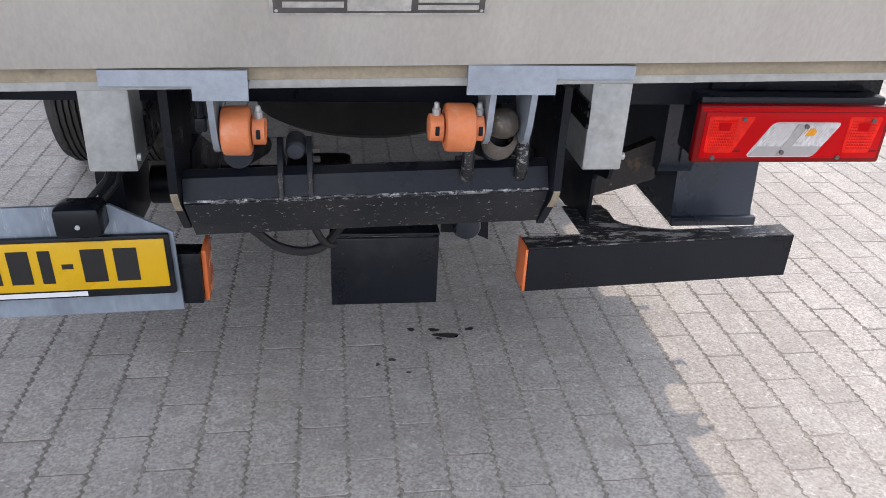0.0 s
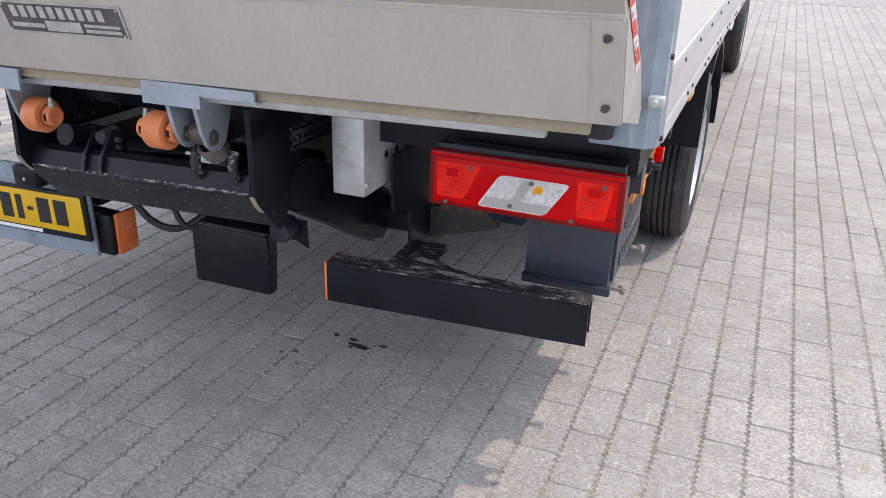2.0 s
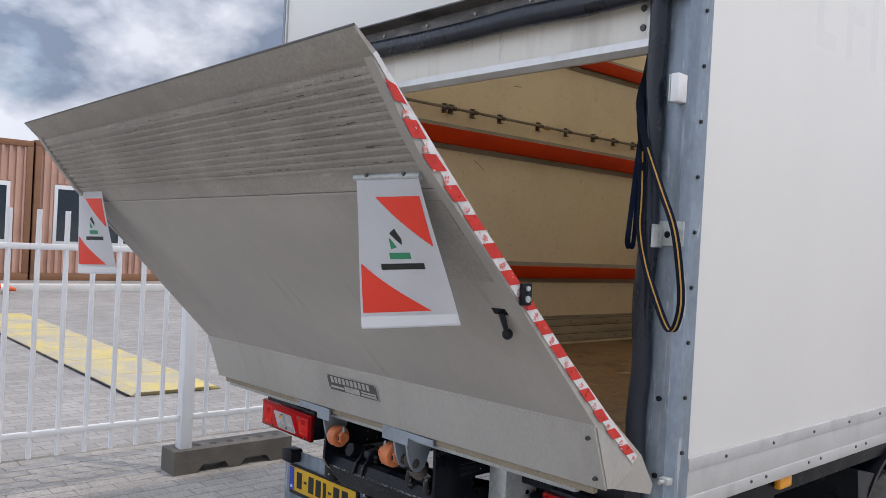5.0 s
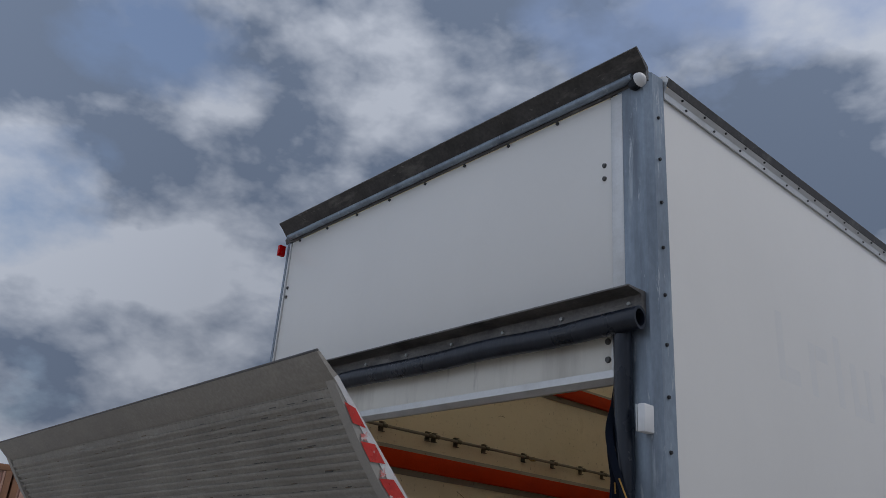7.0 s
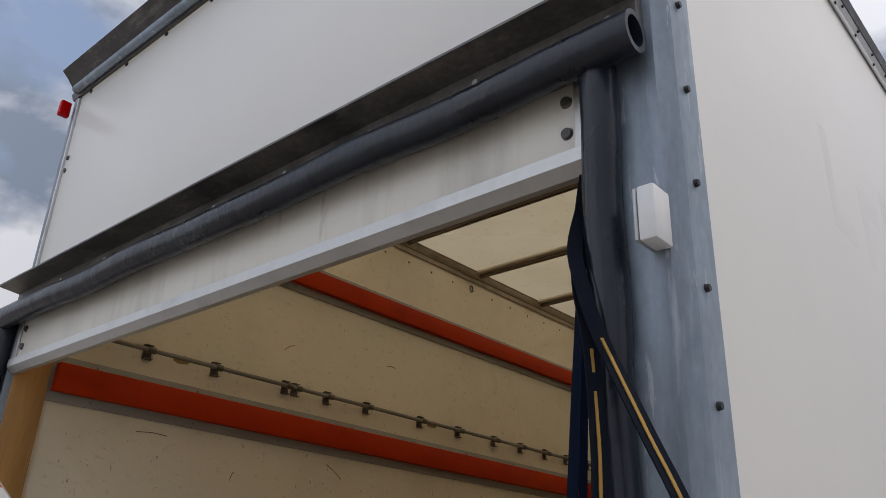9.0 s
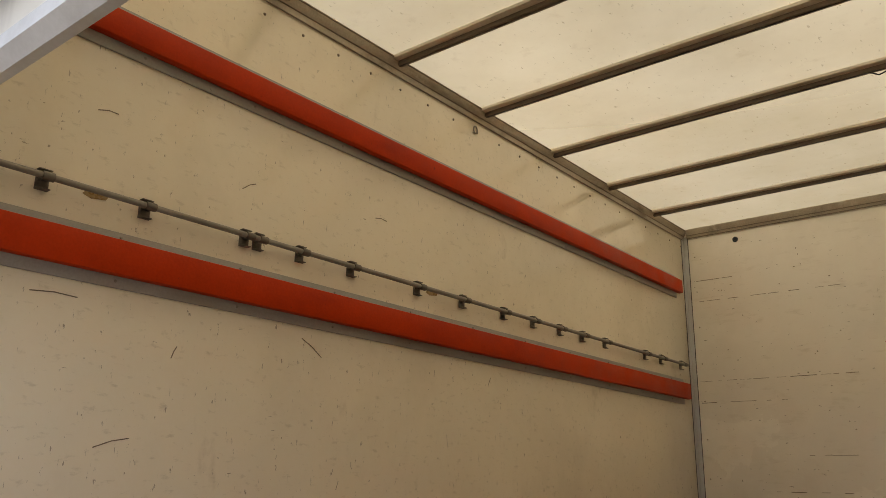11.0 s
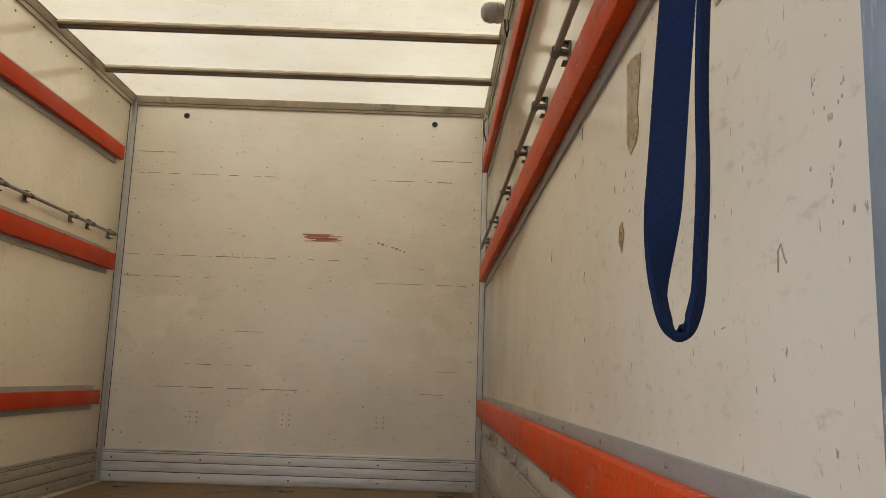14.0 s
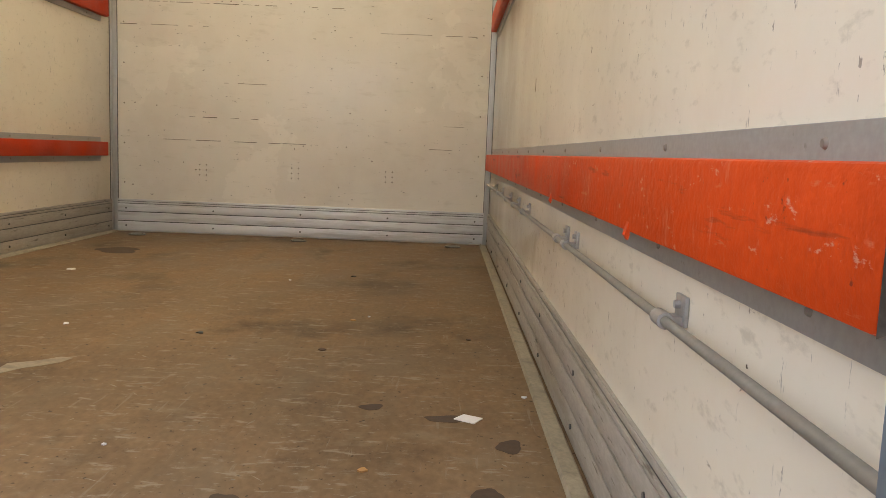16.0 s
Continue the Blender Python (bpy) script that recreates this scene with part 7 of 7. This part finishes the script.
for k, (x, y, rx, ry) in enumerate(((1.042, 1.249, 0.026, 0.030), (0.771, 1.447, 0.021, 0.022), (0.930, 1.392, 0.048, 0.020), (0.991, 1.035, 0.022, 0.028), (0.591, 0.985, 0.02, 0.02), (-0.67, 3.69, 0.11, 0.10))):
    blob("floor_stain", x, y, ZF + 0.0004, rx, ry, M["damp"], floor, 0.0006, k)
random.seed(31)
bm = B()
for k in range(260):
    x, y = random.uniform(-0.95, 1.08), random.triangular(0.5, 4.4, 1.2)
    L_, a, w = random.uniform(0.004, 0.022), random.gauss(0, 0.5) if k % 4 else random.uniform(0, 3.1), random.uniform(0.0008, 0.003)
    c_, s_ = math.cos(a), math.sin(a)
    q = [(x - c_ * L_, y - s_ * L_), (x - s_ * w, y + c_ * w), (x + c_ * L_, y + s_ * L_ + random.uniform(-0.004, 0.004)), (x + s_ * w, y - c_ * w)]
    lo_ = [bm.verts.new((*p, ZF + 0.0006)) for p in q]
    bm.faces.new(lo_ if (q[1][0] - q[0][0]) * (q[2][1] - q[0][1]) - (q[1][1] - q[0][1]) * (q[2][0] - q[0][0]) > 0 else lo_[::-1])
tagged(part("worn_scuffing", bm, M["floorscuff"], floor), "pale scratches worn into the plywood", "", kind="stuff")
part("tape_remnant", prism(B(), [(-0.10, 1.66), (-0.05, 1.69), (-0.01, 1.735), (0.022, 1.73), (0.012, 1.69), (-0.02, 1.65), (-0.045, 1.63), (-0.09, 1.55)], "z", ZF + 0.0005, ZF + 0.0013), M["dirtystrip"], floor)

# ---- fence on the yard side ----
FX = -2.60


def fence_panel(y0, y1, label):
    g = root("picket_fence", (FX, y0, 0.16), label, "fence", "fence panels")
    for z in (0.356, 1.452):
        bx("fence_rail", (FX - 0.015, FX + 0.015, y0, y1, z - 0.018, z + 0.018), M["fence"], g, 0.003)
    bm = B()
    cyl(bm, (FX, 0, 0.217), (FX, 0, 1.668), 0.0155, seg=12)
    cyl(bm, (FX, 0, 0.2165), (FX, 0, 0.2169), 0.012, seg=12)
    n = int((y1 - y0 - 0.08) / 0.1565) + 1
    first = None
    for k in range(n):
        y = y0 + (0.10 if y0 > 0 else 0.095) + k * 0.1565
        if first is None:
            first = part("picket", bm, M["fence"], g)
            first.location = (0, y, 0)
        else:
            o = share("picket", first, (0, y, 0), g)
    return g


def fence_post(y):
    g = root("fence_post", (FX, y, 0), "square white fence post standing in a plastic foot", "fence post", "fence posts")
    bx("post", (FX - 0.04, FX + 0.04, y - 0.04, y + 0.04, 0.12, 1.72), M["fence"], g, 0.004)
    bx("cap", (FX - 0.043, FX + 0.043, y - 0.043, y + 0.043, 1.72, 1.735), M["fence"], g, 0.003)


def foot_block(y0, y1):
    x0, x1 = FX - 0.11, FX + 0.09
    g = root("plastic_foot_block", (FX, y0, 0), "grey recycled plastic fence foot on the paving", "fence foot", "fence feet")
    pr = [(y0, 0.0), (y0 + 0.16, 0.0), (y0 + 0.20, 0.05), (y0 + 0.36, 0.05), (y0 + 0.40, 0.0), (y1 - 0.40, 0.0), (y1 - 0.36, 0.05), (y1 - 0.20, 0.05), (y1 - 0.16, 0.0), (y1, 0.0), (y1, 0.155), (y0, 0.155)]
    part("block", prism(B(), pr, "x", x0, x1), M["block"], g)
    for k in range(7):
        yy = y0 + 0.08 + k * (y1 - y0 - 0.16) / 6
        if abs(yy - y0 - 0.10) > 0.07:
            part("socket_hole", cyl(B(), (x0 + 0.10, yy, 0.1545), (x0 + 0.10, yy, 0.1562), 0.026, seg=16), M["ink"], g)


fence_panel(-2.114, 0.294, "white welded picket fence panel between plastic feet")
fence_panel(0.376, 2.799, "white welded picket fence panel between plastic feet")
fence_panel(-4.62, -2.196, "white welded picket fence panel between plastic feet")
for y in (0.335, -2.155, 2.84):
    fence_post(y)
    foot_block(y - 0.10, y + 0.77)

# ---- yard beyond the fence ----
yp = root("road_plate", (-8.4, 1.25, 0), "long worn yellow cable ramp plate lying on the paving", "road plate")
part("plate", prism(B(), [(0.90, 0.0), (1.82, 0.0), (1.76, 0.03), (0.96, 0.03)], "x", -12.0, -5.03), M["yellowpaint"], yp)
for k in range(7):
    bx("tread_bar", (-11.8 + k, -11.0 + k, 1.0, 1.72, 0.0302, 0.033), M["yellowpaint"], yp, 0.001)
# Black strip beside the plate, painted in for its thin shadow on the paving.
bx("edge", (-12.0, -5.03, 0.872, 0.8995, 0.0, 0.012), M["black"], yp, 0.002)
solid("kerb", box(B(), -16.75, -16.45, -12, 24, -0.02, 0.16, 0.02), M["kerb"], "pale concrete kerb along the yard", "kerb", kind="structure")
solid("raised_pavement", box(B(), -60, -16.751, -12, 24, -0.1, 0.14), M["farground"], "raised paving in front of the cabins", "pavement", kind="structure")


def cabin(y0, y1, h, winys):
    X = -18.0
    g = root("site_cabin", (X, (y0 + y1) / 2, 0.14), "faded pink corrugated steel site cabin with white windows", "cabin", "site cabins")
    bx("wall", (X - 2.4, X, y0, y1, 0.2, h), M["cabin"], g, 0.01)
    n = int((y1 - y0) / 0.16)
    rib = None
    for k in range(n):
        y = y0 + 0.08 + k * 0.16
        if any(a - 0.05 < y < b + 0.05 for a, b in winys):
            for z0, z1 in ((0.32, 0.95), (2.45, h - 0.12)):
                bx("rib", (X + 0.001, X + 0.045, y - 0.035, y + 0.035, z0, z1), M["cabin"], g, 0.0)
        else:
            bx("rib", (X + 0.001, X + 0.045, y - 0.035, y + 0.035, 0.32, h - 0.12), M["cabin"], g, 0.0)
    bx("top_beam", (X - 2.4, X + 0.06, y0, y1, h - 0.11, h + 0.03), M["rust"], g, 0.01)
    bx("base_beam", (X - 2.4, X + 0.06, y0, y1, 0.14, 0.31), M["rust"], g, 0.01)
    for y in (y0 + 0.07, y1 - 0.07):
        bx("corner_column", (X - 0.1, X + 0.07, y - 0.07, y + 0.07, 0.31, h - 0.11), M["rust"], g, 0.01)
    for a, b in winys:
        w = bx("window", (X + 0.002, X + 0.06, a, b, 0.98, 2.42), M["upvc"], g, 0.01)
        m = (a + b) / 2
        for p, q in ((a + 0.08, m - 0.04), (m + 0.04, b - 0.08)):
            bx("pane", (X + 0.058, X + 0.0625, p, q, 1.08, 2.32), M["pane"], w, 0.0)


cabin(-3.6, 3.35, 3.36, ((-2.4, -0.8), (1.2, 2.9)))
cabin(3.40, 10.2, 3.40, ((3.85, 6.2), (7.4, 9.2)))
cabin(-10.5, -3.65, 3.36, ((-9, -7.2), (-6.0, -4.4)))
cn = root("traffic_cone", (-16.1, 2.45, 0.0), "orange traffic cone lying on its side by the kerb", "traffic cone")
part("cone_body", lathe(B(), [(0, 0.13), (0.16, 0.10), (0.165, 0.098), (0.5, 0.03), (0.51, 0.0)], (-16.1, 2.15, 0.14), (0.1, 1, -0.12), 24), M["cone"], cn)
part("cone_band", lathe(B(), [(0.2, 0.094), (0.3, 0.074)], (-16.1, 2.15, 0.14), (0.1, 1, -0.12), 24), M["whiteprint"], cn)
part("cone_base", box(B(), -16.29, -15.91, 2.1, 2.14, 0.0, 0.36, 0.01), M["cone"], cn)

# ---- paving blocks ----
PW, PL = 0.1124, 0.228
GAP = 0.0080


def paver_outline(n, amp=0.0042):
    """Plan of one interlocking block, toothed along its long sides."""
    hw, hl = PW / 2 - GAP / 2, PL / 2 - 0.0024
    step = [0.0, 1.0, 0.75, -0.8, -1.0, 0.35, 0.9, -0.35]
    tooth = [amp * step[round(8 * 5 * k / n) % 8] if n > 2 else 0.0 for k in range(n + 1)]
    pts = [(hw + tooth[k] - (0.004 if k in (0, n) else 0.0), -hl + 2 * hl * k / n) for k in range(n + 1)]
    pts += [(0.02, hl + 0.0018), (-0.02, hl - 0.001)] if n > 2 else []
    pts += [(-hw + tooth[k] + (0.004 if k in (0, n) else 0.0), -hl + 2 * hl * k / n) for k in range(n, -1, -1)]
    pts += [(-0.02, -hl - 0.0018), (0.02, -hl + 0.001)] if n > 2 else []
    return pts


def paver_data(cells, outl):
    """Vertices and faces of the blocks at the given places: (x, y, lift, tilt)."""
    vs, fs = [], []
    NP = len(outl)
    for x, y, dz, tx, ty in cells:
        b = len(vs)
        for sx, z in ((1.0, -0.014), (1.0, -0.0016), (0.975, 0.0)):
            for px, py in outl:
                vs.append((x + px * sx, y + py * (1 - (1 - sx) * 0.5), z + dz + px * tx + py * ty))
        for r in (0, 1):
            for k in range(NP):
                q = (k + 1) % NP
                fs.append((b + r * NP + k, b + r * NP + q, b + (r + 1) * NP + q, b + (r + 1) * NP + k))
        fs.append(tuple(b + 2 * NP + k for k in range(NP)))
    return vs, fs


rng = random.Random(12)
near, mid, rest = [], [], []
bed = solid("paving_bed", box(B(), -3.4, 7.6, -4.2, 12.6, -0.05, -0.0020), M["sand"], "sandy joints between the paving blocks", "pavement", kind="structure")
for i in range(97):
    x = -0.306 + PW / 2 + (i - 27) * PW
    off = 0.095 if (i - 27) % 2 == 0 else 0.205
    for j in range(73):
        y = off + PL / 2 + (j - 19) * PL
        c = (x + rng.uniform(-0.001, 0.001), y + rng.uniform(-0.002, 0.002), rng.uniform(-0.0007, 0.0006), rng.uniform(-0.005, 0.005), rng.uniform(-0.003, 0.003))
        if -0.50 < x < 1.20 and -0.35 < y < 0.75:
            near.append(c)
        elif -2.4 < x < 3.2 and -1.8 < y < 2.4:
            mid.append(c)
        else:
            rest.append(c)
vs, fs = paver_data([(0, 0, 0, 0, 0)], paver_outline(40))
pm = bpy.data.meshes.new("paver")
pm.from_pydata(vs, [], fs)
pm.materials.append(M["paver"])
for x, y, dz, tx, ty in near[:300]:
    o = new("paver", pm)
    o.parent = bed
    o.location = (x, y, dz)
    o.rotation_euler = (ty, -tx, 0)
for cells, n in ((mid + near[300:], 40), (rest, 10)):
    vs, fs = paver_data(cells, paver_outline(n))
    rm_ = bpy.data.meshes.new("paving_blocks")
    rm_.from_pydata(vs, [], fs)
    rm_.materials.append(M["paver"])
    ro_ = new("paving_blocks", rm_)
    ro_.parent = bed
    tagged(ro_, "grey interlocking concrete paving blocks", "", kind="stuff")
for k, (x, y, rx, ry) in enumerate(((0.865, 1.572, 0.07, 0.05), (0.959, 1.663, 0.05, 0.04), (0.875, 1.68, 0.04, 0.05), (0.849, 1.385, 0.03, 0.05))):
    blob("damp_patch", x, y, 0.0009, rx, ry, M["dampstone"], bed, 0.0012, 60 + k)
# oil drips
for k, (x, y, rx, ry) in enumerate(((0.325, 0.47, 0.035, 0.012), (0.29, 0.50, 0.014, 0.009), (0.225, 0.505, 0.011, 0.008), (0.395, 0.50, 0.012, 0.008), (0.30, 0.455, 0.008, 0.006), (0.16, 0.36, 0.009, 0.007), (0.12, 0.34, 0.006, 0.006), (0.20, 0.30, 0.006, 0.004))):
    blob("oil_drip", x, y, 0.0012, rx, ry, M["oil"], bed, 0.0012, 40 + k)
